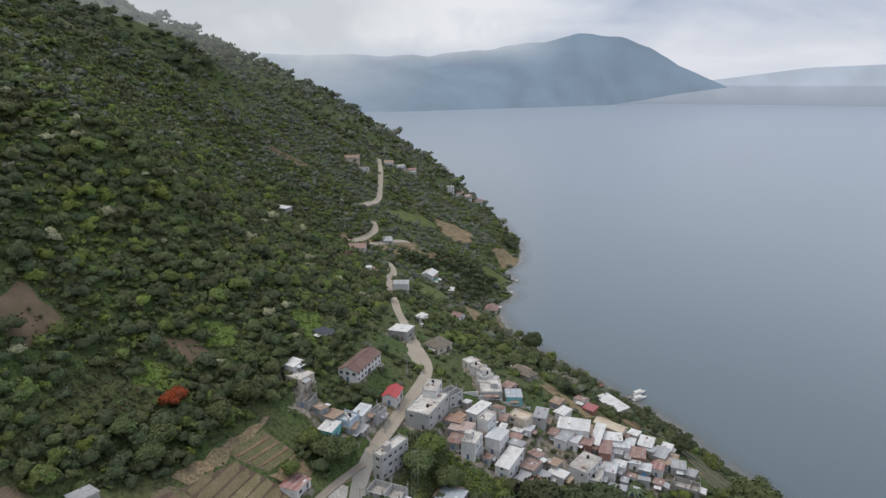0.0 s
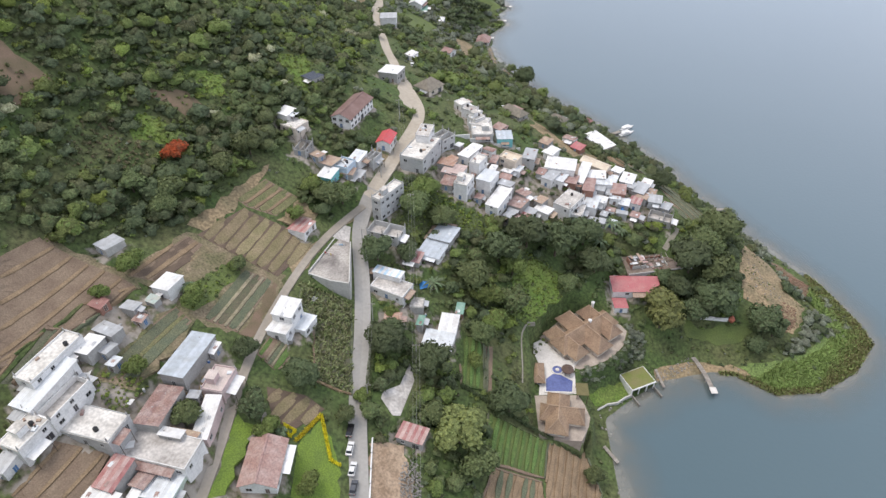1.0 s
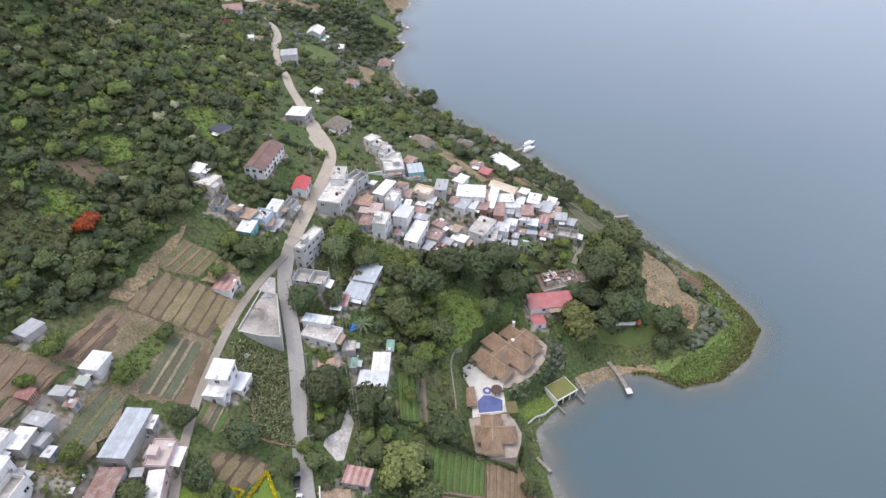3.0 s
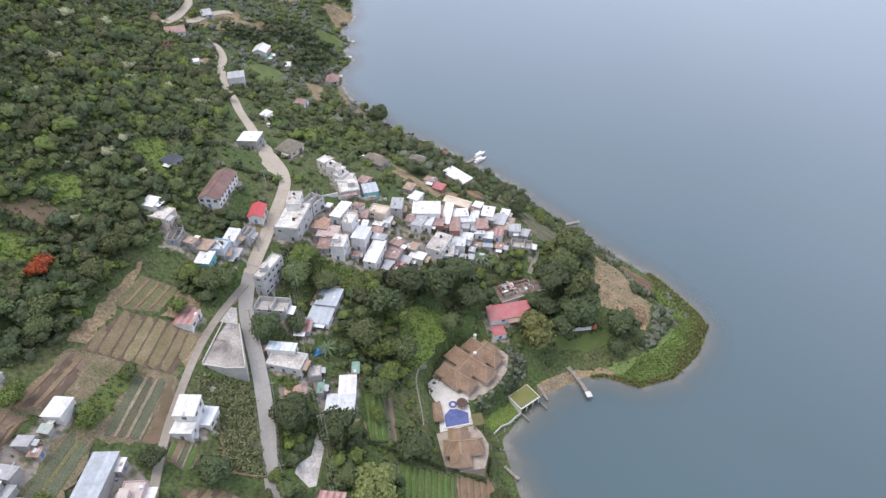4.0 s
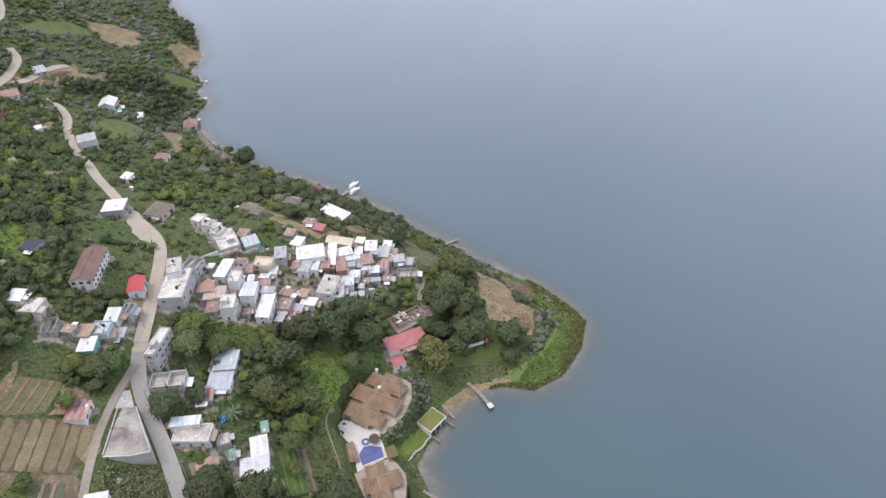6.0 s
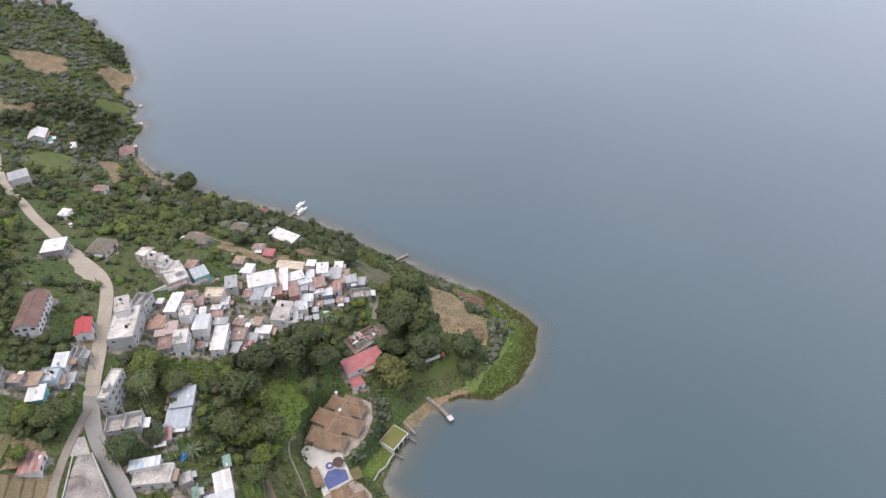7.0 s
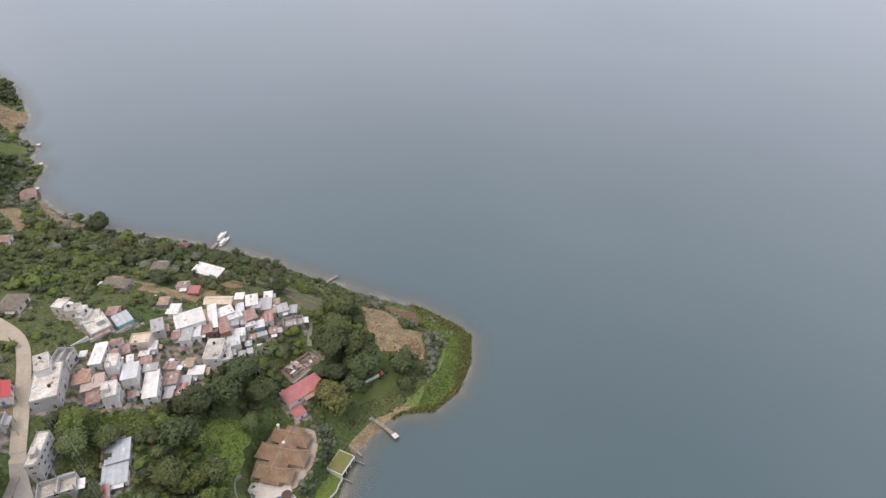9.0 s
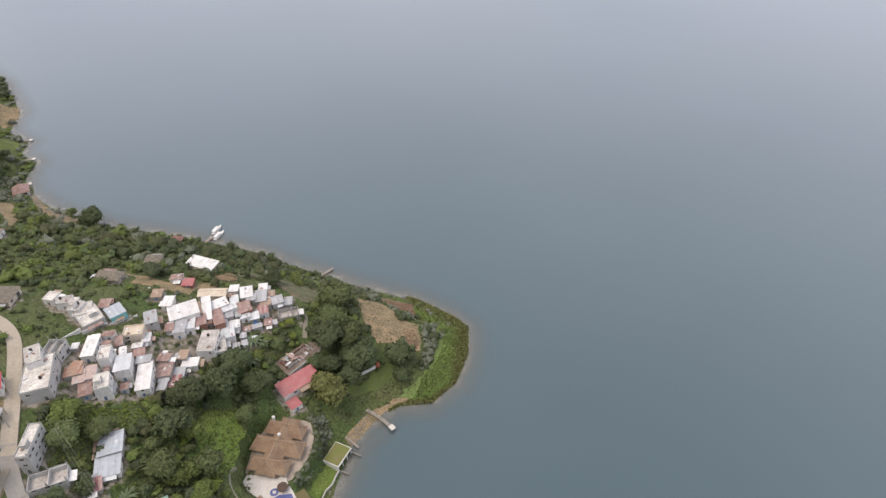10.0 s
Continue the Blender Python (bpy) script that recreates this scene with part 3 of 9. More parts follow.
WALL = {"white": plaster("white", (0.74, 0.73, 0.71)), "grey": plaster("grey", (0.47, 0.47, 0.46)), "block": plaster("bare_block", (0.36, 0.35, 0.33)), "brick": mat("wall_brick", (0.33, 0.17, 0.12), 0.9, (0.24, 0.13, 0.1), 0.6),
        "pink": plaster("pink", (0.60, 0.47, 0.45)), "turquoise": plaster("turquoise", (0.22, 0.56, 0.58)), "paleblue": plaster("pale_blue", (0.50, 0.60, 0.68)), "yellow": plaster("yellow", (0.62, 0.47, 0.20)),
        "green": plaster("pale_green", (0.55, 0.64, 0.54)), "cream": plaster("cream", (0.64, 0.56, 0.47)), "plaster": plaster("plaster", (0.5, 0.49, 0.46))}
GLASS = mat("dark_window_glass", (0.018, 0.02, 0.024), 0.12)
FRAME = mat("window_frame_white", (0.55, 0.54, 0.52), 0.6)
DOORS = [mat("door_brown", (0.13, 0.07, 0.045), 0.6), mat("door_blue", (0.08, 0.2, 0.4), 0.5), mat("door_dark_metal", (0.06, 0.06, 0.065), 0.4)]
CONCRETE = mat("raw_concrete", (0.40, 0.39, 0.37), 0.9, (0.27, 0.26, 0.25), 0.5, 6, 0.55, 2.0, tint=0.06)
TIMBER_DARK = mat("dark_roof_boards", (0.10, 0.075, 0.055), 0.9)
BLACK_PLASTIC = mat("black_plastic", (0.02, 0.02, 0.022), 0.45)
ROOF_WORDS = {"white": "white-painted", "grey": "grey", "palebl": "pale bluish", "bluegrey": "blue-grey", "rust": "rusted brown", "maroon": "maroon", "orange": "orange rusty", "terra": "terracotta", "brown": "dark brown",
              "red": "bright red", "redtin": "faded red", "tan": "tan", "green": "green", "teal": "faded teal", "blue": "blue and white", "pink": "pinkish", "cream": "cream", "dark": "dark slate", "thatch": "weathered brown",
              "redstripe": "red-brown striped", "rubble": "broken", "brick": "brick-red"}
WALL_WORDS = {"white": "white plastered", "grey": "grey rendered", "block": "bare concrete-block", "brick": "brick", "pink": "pink plastered", "turquoise": "turquoise painted", "paleblue": "pale blue", "yellow": "yellow painted",
              "green": "pale green", "cream": "cream plastered", "plaster": "grey plastered"}
STYLE = {"house": ("house", "house"), "hut": ("small_house", "house"), "shed": ("shed", "shed"), "barn": ("barn", "barn"), "school": ("long_building", "building"), "tower": ("apartment_building", "building"), "shop": ("shop", "building"), "hall": ("hall", "building")}


def window_mesh(name, w, h, fill, sill=True):
    """A framed opening proud of the wall: two panes set back in one frame, with a ledge below."""
    bm = bmesh.new()
    f, y0, y1, yp = 0.08, 0.06, -0.07, -0.015
    xs = [-w / 2, -w / 2 + f, -f / 2, f / 2, w / 2 - f, w / 2] if w > 0.9 else [-w / 2, -w / 2 + f, w / 2 - f, w / 2]
    zs = [-h / 2, -h / 2 + f, h / 2 - f, h / 2]
    grid = [[bm.verts.new((x, y1, z)) for x in xs] for z in zs]
    for k in range(3):
        for i in range(len(xs) - 1):
            corner = (grid[k][i], grid[k][i + 1], grid[k + 1][i + 1], grid[k + 1][i])
            if k == 1 and i % 2 == 1:
                back = [bm.verts.new((v.co.x, yp, v.co.z)) for v in corner]
                bm.faces.new(back).material_index = 1
                for a in range(4):
                    bm.faces.new((corner[a], corner[(a + 1) % 4], back[(a + 1) % 4], back[a]))
            else:
                bm.faces.new(corner)
    drop = 0.1 if sill else 0.0
    rim = grid[0] + [r[-1] for r in grid[1:]] + grid[3][-2::-1] + [r[0] for r in grid[2:0:-1]]
    wall = [bm.verts.new((v.co.x, y0, v.co.z)) for v in rim]
    for a in range(len(rim)):
        b = (a + 1) % len(rim)
        bm.faces.new((rim[b], rim[a], wall[a], wall[b]))
    if sill:
        for v in grid[0]:
            v.co.y -= 0.1
            v.co.z -= drop
    me = bpy.data.meshes.new(name)
    bm.to_mesh(me)
    bm.free()
    me.materials.append(FRAME)
    me.materials.append(fill)
    return me


WINDOWS = [window_mesh("window", 1.1, 1.1, GLASS), window_mesh("window", 1.5, 1.2, GLASS), window_mesh("window", 0.8, 0.9, GLASS)]
DOOR_MESHES = [window_mesh("door", 1.1, 2.05, d, False) for d in DOORS] + [window_mesh("garage_door", 2.2, 2.2, DOORS[2], False)]


def tank_mesh():
    bm = bmesh.new()
    cylinder(bm, (0, 0, 0), 0.55, 0.95, 14)
    cylinder(bm, (0, 0, 0.95), 0.55, 0.22, 14, 0.25)
    cylinder(bm, (0, 0, 1.17), 0.2, 0.08, 10)
    me = bpy.data.meshes.new("water_tank")
    bm.to_mesh(me)
    bm.free()
    me.materials.append(BLACK_PLASTIC)
    return me


TANK = tank_mesh()


def sheet_roof(root, w, d, z, slope, materials, stripe=False):
    """A sheet-metal roof falling along y: a boarded underside, and on it ribbed sheets laid edge over edge."""
    bm = bmesh.new()
    a, b = w / 2 - 0.12, d / 2 - 0.12
    solid(bm, [(-a, -b), (a, -b), (a, b), (-a, b)], [z - 0.06 + slope * y for y in (-b, -b, b, b)], [z + slope * y for y in (-b, -b, b, b)])
    roof = part("roof", bm, TIMBER_DARK, root)
    count = max(2, round(w / 1.05))
    sw = w / count
    meshes = []
    for m in materials[: 2 if stripe else 1]:
        bm = bmesh.new()
        n, rib = 4, 0.06
        xs = [(sw + 0.05) * (i / n - 0.5) for i in range(n + 1)]
        rows = [[bm.verts.new((x, y, slope * y + (rib if i % 2 else 0))) for i, x in enumerate(xs)] for y in (-d / 2, d / 2)]
        low = [[bm.verts.new((v.co.x, v.co.y, v.co.z - 0.03)) for v in r] for r in rows]
        for i in range(n):
            for f in ((rows[0][i], rows[0][i + 1], rows[1][i + 1], rows[1][i]), (low[0][i], low[0][i + 1], rows[0][i + 1], rows[0][i]), (rows[1][i], rows[1][i + 1], low[1][i + 1], low[1][i])):
                bm.faces.new(f)
        for i, k in ((0, 1), (n, -1)):
            bm.faces.new((rows[0][i], rows[1][i], low[1][i], low[0][i])[::k])
        me = bpy.data.meshes.new("roof_sheet")
        bm.to_mesh(me)
        bm.free()
        me.materials.append(m)
        meshes.append(me)
    for k in range(count):
        shared_part("roof_sheet", meshes[k % len(meshes)], roof, Matrix.Translation((-w / 2 + sw * (k + 0.5), 0, z + 0.045 + 0.02 * (k % 2))))
    return roof


def sloped_roof(bm, w, d, z, rise, over, hip=0.0, thick=0.14):
    """A ridged roof along x over w by d; hip: how far the ridge is drawn in at its ends."""
    a, b = w / 2 + over, d / 2 + over
    drop = rise * over / (d / 2)
    r = max(0.02, a - hip)
    for dz in (0, -thick):
        c = [bm.verts.new(v) for v in ((-a, -b, z - drop + dz), (a, -b, z - drop + dz), (a, b, z - drop + dz), (-a, b, z - drop + dz), (-r, 0, z + rise + dz), (r, 0, z + rise + dz))]
        faces = [(0, 1, 5, 4), (2, 3, 4, 5)] + ([(1, 2, 5), (3, 0, 4)] if hip else [])
        for f in faces:
            bm.faces.new([c[i] for i in (f if dz == 0 else f[::-1])])
        if dz == 0:
            top = c
    rim = [(0, 1), (1, 2), (2, 3), (3, 0)] if hip else [(0, 1), (1, 5), (5, 2), (2, 3), (3, 4), (4, 0)]
    for i, j in rim:
        bm.faces.new((top[j], top[i], c[i], c[j]))


def house(style, x, y, rot, w, d, h, roof, col, wall, tank=False, bare=False):
    """One building, w by d, with eaves h above the ground at its middle: walls, roof, windows, doors, and what stands on it."""
    rng = random.Random(int(x * 31 + y * 17))
    name, category = STYLE[style]
    zc = ground_z(x, y)
    m = pose(x, y, 0, 0, 0, rot)
    corners = [(-w / 2, -d / 2), (w / 2, -d / 2), (w / 2, d / 2), (-w / 2, d / 2)]
    foot = [m @ Vector((a, b, 0)) for a, b in corners]
    low = min(-0.5, min(ground_z(p.x, p.y) for p in foot) - zc - 0.4)
    kindword = {"hut": "small building", "school": "long building", "tower": "three-storey building"}.get(style, style)
    roofword = {"flat": "flat %s concrete roof", "tin": "%s sheet-metal roof", "gable": "%s gabled roof", "hip": "%s hipped roof", "shell": "open %s unfinished top"}[roof] % ROOF_WORDS[col]
    top_words = "two-storey " if 5 < h < 8 else ""
    root = thing(name, x, y, rot, f"{top_words}{WALL_WORDS[wall]} {kindword} with a {roofword}", category, z=zc)
    tagged(root, group="village houses")
    clear_ring([tuple((m @ Vector((a * 1.12, b * 1.12, 0)))[:2]) for a, b in corners])
    level_plot([tuple((m @ Vector((a, b, 0)))[:2]) for a, b in corners], zc)
    yard_ring([tuple((m @ Vector((a + math.copysign(2.2, a), b + math.copysign(2.2, b), 0)))[:2]) for a, b in corners])
    wm = WALL[wall]
    fall = rng.choice((-1, 1)) * (0.09 if d > 5 else 0.13) if roof == "tin" else 0.0
    top = [h + fall * b - 0.04 for a, b in corners]
    bm = bmesh.new()
    if roof == "shell":
        t = 0.22
        for cx, cy, sx, sy in ((0, -d / 2 + t / 2, w, t), (0, d / 2 - t / 2, w, t), (-w / 2 + t / 2, 0, t, d - 2 * t), (w / 2 - t / 2, 0, t, d - 2 * t), (w * rng.uniform(-0.15, 0.15), 0, t, d - 2 * t)):
            cut = rng.uniform(0.0, 0.8)
            box(bm, (cx, cy, (h - cut + low) / 2), (sx, sy, h - cut - low))
            part("wall", bm, wm, root)
            bm = bmesh.new()
        box(bm, (0, 0, h - 2.6), (w - 0.44, d - 0.44, 0.2))
        part("floor_slab", bm, SLAB.get(col, SLAB["grey"]), root)
        for a, b in corners + [(0, -d / 2), (0, d / 2)]:
            bm = bmesh.new()
            box(bm, (a * 0.97, b * 0.97, h + 0.2), (0.3, 0.3, 1.4))
            box(bm, (a * 0.97, b * 0.97, h + 1.3), (0.1, 0.1, 0.9))
            part("column", bm, CONCRETE, root)
    elif roof == "gable":
        solid(bm, corners, low, h)
        along = w >= d
        rise = 0.22 * min(w, d)
        for s in (-1, 1):
            tri = [(s * (w / 2 - 0.01), -d / 2, h), (s * (w / 2 - 0.01), d / 2, h), (s * (w / 2 - 0.01), 0, h + rise)] if along else [(-w / 2, s * (d / 2 - 0.01), h), (w / 2, s * (d / 2 - 0.01), h), (0, s * (d / 2 - 0.01), h + rise)]
            inner = [(p[0] - (s * 0.2 if along else 0), p[1] - (0 if along else s * 0.2), p[2]) for p in tri]
            va, vb = [bm.verts.new(p) for p in tri], [bm.verts.new(p) for p in inner]
            bm.faces.new(va), bm.faces.new(vb[::-1])
            for i in range(3):
                bm.faces.new((va[i], vb[i], vb[(i + 1) % 3], va[(i + 1) % 3]))
        part("wall", bm, wm, root)
        bm = bmesh.new()
        sloped_roof(bm, *((w, d) if along else (d, w)), h + 0.06, rise, 0.45)
        if not along:
            bmesh.ops.rotate(bm, verts=bm.verts, matrix=Matrix.Rotation(math.pi / 2, 3, "Z"))
        part("roof", bm, TIN[col], root)
        bm = bmesh.new()
        box(bm, (0, 0, h + rise + 0.1), ((w if along else 0.0) + 0.5, (0 if along else d) + 0.5, 0.12))
        part("ridge_cap", bm, TIN[col], root)
    elif roof == "hip":
        solid(bm, corners, low, h)
        part("wall", bm, wm, root)
        bm = bmesh.new()
        along = w >= d
        a, b = (w, d) if along else (d, w)
        sloped_roof(bm, a, b, h + 0.05, 0.34 * b, 0.6, hip=0.42 * b)
        if not along:
            bmesh.ops.rotate(bm, verts=bm.verts, matrix=Matrix.Rotation(math.pi / 2, 3, "Z"))
        part("roof", bm, TIN[col], root)
    elif roof == "tin":
        solid(bm, corners, low, top)
        part("wall", bm, wm, root)
        sheet_roof(root, w + 0.5, d + 0.5, h + 0.05, fall, [TIN[col], TIN["white"] if col == "blue" else FADED], col in ("redstripe", "blue"))
        for k in range(rng.randrange(0, 4)):
            bm = bmesh.new()
            a, b = rng.uniform(-0.4, 0.4) * w, rng.uniform(-0.4, 0.4) * d
            if rng.random() < 0.5:
                box(bm, (a, b, h + fall * b + 0.16), (rng.uniform(0.7, 0.9), rng.uniform(1.0, 2.0), 0.05), rng.uniform(-0.2, 0.2))
                part("roof_patch", bm, TIN[rng.choice(("rust", "grey", "palebl"))], root)
            else:
                box(bm, (a, b, h + fall * b + 0.2), (0.35, 0.2, 0.18), rng.uniform(0, 3))
                part("roof_stone", bm, CONCRETE, root)
    else:
        solid(bm, corners, low, h - 0.12)
        part("wall", bm, wm, root)
        bm = bmesh.new()
        box(bm, (0, 0, h - 0.05), (w + 0.24, d + 0.24, 0.16))
        part("roof_slab", bm, SLAB[col], root)
        bm = bmesh.new()
        t, ph = 0.16, rng.choice((0.25, 0.45, 0.7))
        for cx, cy, sx, sy in ((0, -d / 2 + t / 2, w, t), (0, d / 2 - t / 2, w, t), (-w / 2 + t / 2, 0, t, d - 2 * t), (w / 2 - t / 2, 0, t, d - 2 * t)):
            box(bm, (cx, cy, h + 0.03 + ph / 2), (sx, sy, ph))
        part("parapet", bm, wm, root)
        if h > 3.3 and w * d > 25:
            for a, b in corners[:: rng.choice((1, 2))]:
                bm = bmesh.new()
                box(bm, (a * 0.95, b * 0.95, h + 0.55), (0.26, 0.26, 1.1))
                box(bm, (a * 0.95, b * 0.95, h + 1.35), (0.08, 0.08, 0.6))
                part("column_stub", bm, CONCRETE, root)
            if rng.random() < 0.6:
                shared_part("water_tank", TANK, root, pose(rng.uniform(-0.3, 0.3) * w, rng.uniform(-0.3, 0.3) * d, h + 0.03), "black plastic water tank")
            if rng.random() < 0.25:
                bm = bmesh.new()
                a, b = rng.uniform(-0.2, 0.2) * w, rng.uniform(-0.2, 0.2) * d
                box(bm, (a, b, h + 1.1), (min(3, w * 0.4), min(2.6, d * 0.4), 2.2))
                head = part("stair_head", bm, wm, root)
                bm = bmesh.new()
                box(bm, (a, b, h + 2.26), (min(3, w * 0.4) + 0.4, min(2.6, d * 0.4) + 0.4, 0.12))
                part("slab", bm, SLAB[col], head)
            for k in range(rng.randrange(1, 5)):
                bm = bmesh.new()
                box(bm, (rng.uniform(-0.38, 0.38) * w, rng.uniform(-0.38, 0.38) * d, h + 0.03 + 0.22), (rng.uniform(0.5, 1.6), rng.uniform(0.4, 1.0), 0.44), rng.uniform(0, 3))
                part("roof_clutter", bm, rng.choice((CONCRETE, TIN["rust"], TIN["palebl"], TIN["tan"])), root)
    # lean-to awnings on posts
    for side in rng.sample((0, 1, 2, 3), rng.choice((0, 1, 1, 2)) if style in ("house", "hut", "shop") else 0):
        length, other = ((w, d), (d, w))[side % 2]
        if length < 3:
            continue
        deep, long, up = rng.uniform(1.3, 2.6), length * rng.uniform(0.45, 0.85), min(h - 0.3, rng.uniform(2.2, 2.7))
        off = (length - long) * rng.uniform(-0.45, 0.45)
        turn = Matrix.Rotation(radians(90 * side), 4, "Z")
        bm = bmesh.new()
        n = max(3, int(long / 0.5))
        rows = [[bm.verts.new((off + long * (i / n - 0.5), -other / 2 - 0.02 - deep * j, up - 0.35 * j + (0.05 if i % 2 else 0) + 0.06 * e)) for i in range(n + 1)] for e in (0, 1) for j in (0, 1)]
        for i in range(n):
            for p, q, flip in ((rows[0], rows[1], 1), (rows[2], rows[3], -1), (rows[1], rows[3], 1), (rows[2], rows[0], 1)):
                bm.faces.new((p[i], p[i + 1], q[i + 1], q[i])[::flip])
        bm.transform(turn)
        awning = part("awning", bm, TIN[rng.choice(("grey", "white", "palebl", "white", "rust", "grey", "tan"))], root)
        for a in (-0.46, 0.46):
            bm = bmesh.new()
            box(bm, (off + long * a, -other / 2 - deep + 0.12, (up - 0.33 - 3.0) / 2), (0.1, 0.1, up - 0.33 + 3.0))
            bm.transform(turn)
            part("post", bm, TIMBER_DARK, awning)
    # openings, storey by storey
    storeys = max(1, round(h / 2.9))
    step = h / storeys
    for face, (length, other, ang) in enumerate(((w, d, 0), (d, w, 90), (w, d, 180), (d, w, 270))):
        turn = Matrix.Rotation(radians(ang), 4, "Z")
        n = int(length / (2.6 if style in ("school", "tower") else 3.4))
        if length < 2.2 or (style in ("shed", "barn") and face % 2):
            continue
        n = max(1, n)
        for s in range(storeys):
            for i in range(n):
                if rng.random() < (0.05 if style in ("school", "tower") else 0.25):
                    continue
                px = (i + 0.5) / n * length - length / 2
                door = s == 0 and i == n // 2 and face in (0, 1)
                zz = s * step
                if door:
                    me = DOOR_MESHES[rng.randrange(3)] if length < 7 else rng.choice(DOOR_MESHES)
                    shared_part(me.name.split(".")[0], me, root, turn @ Matrix.Translation((px, -other / 2 + 0.01, zz + 1.05)))
                elif step > 2.1:
                    shared_part("window", rng.choice(WINDOWS[:2] if length / n > 2.4 else WINDOWS[2:]), root, turn @ Matrix.Translation((px, -other / 2 + 0.01, zz + min(1.55, step * 0.55))))
    return root

# ---- ground covers ----
SOILS = {"lot": mat("pale_orange_earth", (0.40, 0.30, 0.21), 0.95, (0.25, 0.175, 0.115), 0.22, 9, 0.52, 1.4, 0.1, fine_amount=0.3), "onion": mat("grey_green_plot", (0.10, 0.105, 0.07), 0.95, (0.14, 0.13, 0.09), 0.25, 6, 0.5, 3.0), "tan": mat("dry_tan_soil", (0.27, 0.195, 0.12), 0.95, (0.20, 0.14, 0.085), 0.3, 6, 0.5, 3.0, 0.05), "brown": mat("tilled_brown_soil", (0.175, 0.125, 0.088), 0.95, (0.225, 0.168, 0.118), 0.25, 6, 0.5, 3.0, 0.05),
         "dark": mat("dark_moist_soil", (0.10, 0.072, 0.052), 0.95, (0.15, 0.108, 0.076), 0.3, 6), "red": mat("bare_red_earth", (0.19, 0.13, 0.09), 0.95, (0.13, 0.105, 0.06), 0.2, 6),
         "bare": mat("bare_sandy_ground", (0.285, 0.212, 0.125), 0.95, (0.155, 0.13, 0.075), 0.16, 9, 0.53, 1.2, 0.1, fine_amount=0.4)}
LAWN_BRIGHT = mat("bright_garden_lawn", (0.145, 0.215, 0.03), 0.95, (0.115, 0.17, 0.032), 0.25, 6, 0.5, 3.0, 0.05, fine_amount=0.3)
LAWN_LUSH = mat("lush_grass", (0.10, 0.165, 0.028), 0.95, (0.135, 0.175, 0.042), 0.18, 7, 0.5, 1.4, 0.15, fine_amount=0.45)
LAWN = mat("lawn_grass", (0.118, 0.155, 0.042), 0.95, (0.085, 0.112, 0.036), 0.2, 6, 0.5, 3.0, 0.05, fine_amount=0.3)
CROP = {"green": mat("leafy_crop", (0.075, 0.135, 0.03), 0.9, (0.11, 0.16, 0.045), 0.5, 5, 0.5, 4.0, 0.1, tint=0.15, fine_amount=0.5), "dgreen": mat("blue_green_crop", (0.098, 0.112, 0.070), 0.9, (0.125, 0.130, 0.075), 0.4, 5, 0.5, 4.0, 0.1, tint=0.15, fine_amount=0.5),
        "corn": mat("corn_leaves", (0.22, 0.275, 0.115), 0.9, (0.30, 0.31, 0.16), 0.4, 5, 0.5, 4.0, tint=0.3, fine_amount=0.4)}
ROADS = {"asphalt": mat("worn_concrete_road", (0.33, 0.315, 0.29), 0.9, (0.28, 0.265, 0.24), 0.05, 5, 0.5, 0.9, fine_amount=0.07), "lane": mat("dusty_grey_lane", (0.34, 0.30, 0.25), 0.95, (0.25, 0.22, 0.175), 0.07, 5, 0.5, 0.8, fine_amount=0.09),
         "dirt": mat("pale_dirt_road", (0.43, 0.38, 0.31), 0.95, (0.36, 0.31, 0.245), 0.08, 5, 0.5, 0.8, fine_amount=0.09), "path": mat("pale_footpath", (0.27, 0.25, 0.205), 0.95, (0.20, 0.185, 0.145), 0.4, 6)}
ROAD_LABEL = {"asphalt": "grey concrete village road climbing the slope", "lane": "dusty grey farm lane between fields and houses", "dirt": "pale unpaved dirt road on the hillside", "path": "narrow pale footpath"}
STRIP = {"olive": mat("dry_olive_bed", (0.25, 0.195, 0.12), 0.95, (0.175, 0.15, 0.075), 0.22, 7, 0.5, 2.5, 0.08, tint=0.1, fine_amount=0.3), "dull": mat("dull_green_rows", (0.115, 0.125, 0.052), 0.95, (0.165, 0.145, 0.075), 0.4, 7, 0.5, 2.5, 0.1, tint=0.15, fine_amount=0.45),
         "margin": mat("trodden_plot_margin", (0.225, 0.175, 0.115), 0.95, (0.12, 0.115, 0.055), 0.22, 9, 0.5, 1.8, 0.1, fine_amount=0.4), "pale": mat("pale_trodden_bund", (0.30, 0.25, 0.175), 0.95, (0.19, 0.175, 0.10), 0.5, 7, 0.52, 2.5, 0.08, tint=0.1, fine_amount=0.3), "earthy": mat("dark_seeded_bed", (0.125, 0.105, 0.07), 0.95, (0.10, 0.105, 0.06), 0.4, 6, 0.5, 3.0, 0.05, fine_amount=0.35), "dark": SOILS["dark"], "brown": SOILS["brown"], "tan": SOILS["tan"], "dgreen": CROP["dgreen"], "green": CROP["green"]}
FIELD_LABEL = {"plots": "grey-green vegetable plots divided by pale paths", "beds": "dry tan plot of broad beds with dark furrows", "greens": "plot of dull green rows with earth paths", "dark_strips": "long dark beds of freshly turned soil", "crop_strips": "plot of blue-green crop strips with pale paths", "onion_strips": "long blue-green beds with weedy paths",
               "furrows": "brown tilled plot crossed by low earth bunds", "garden_strips": "small kitchen garden of green and brown beds", "onion": "grey-green plot of low onion-like crop rows", "tan": "dry tan ploughed plot with raised beds", "brown": "brown tilled plot with long furrows", "dark": "dark freshly turned soil plot", "green": "green vegetable plot in narrow rows", "mixed": "plot of alternating crop and soil strips", "corn": "plot of green corn in rows"}


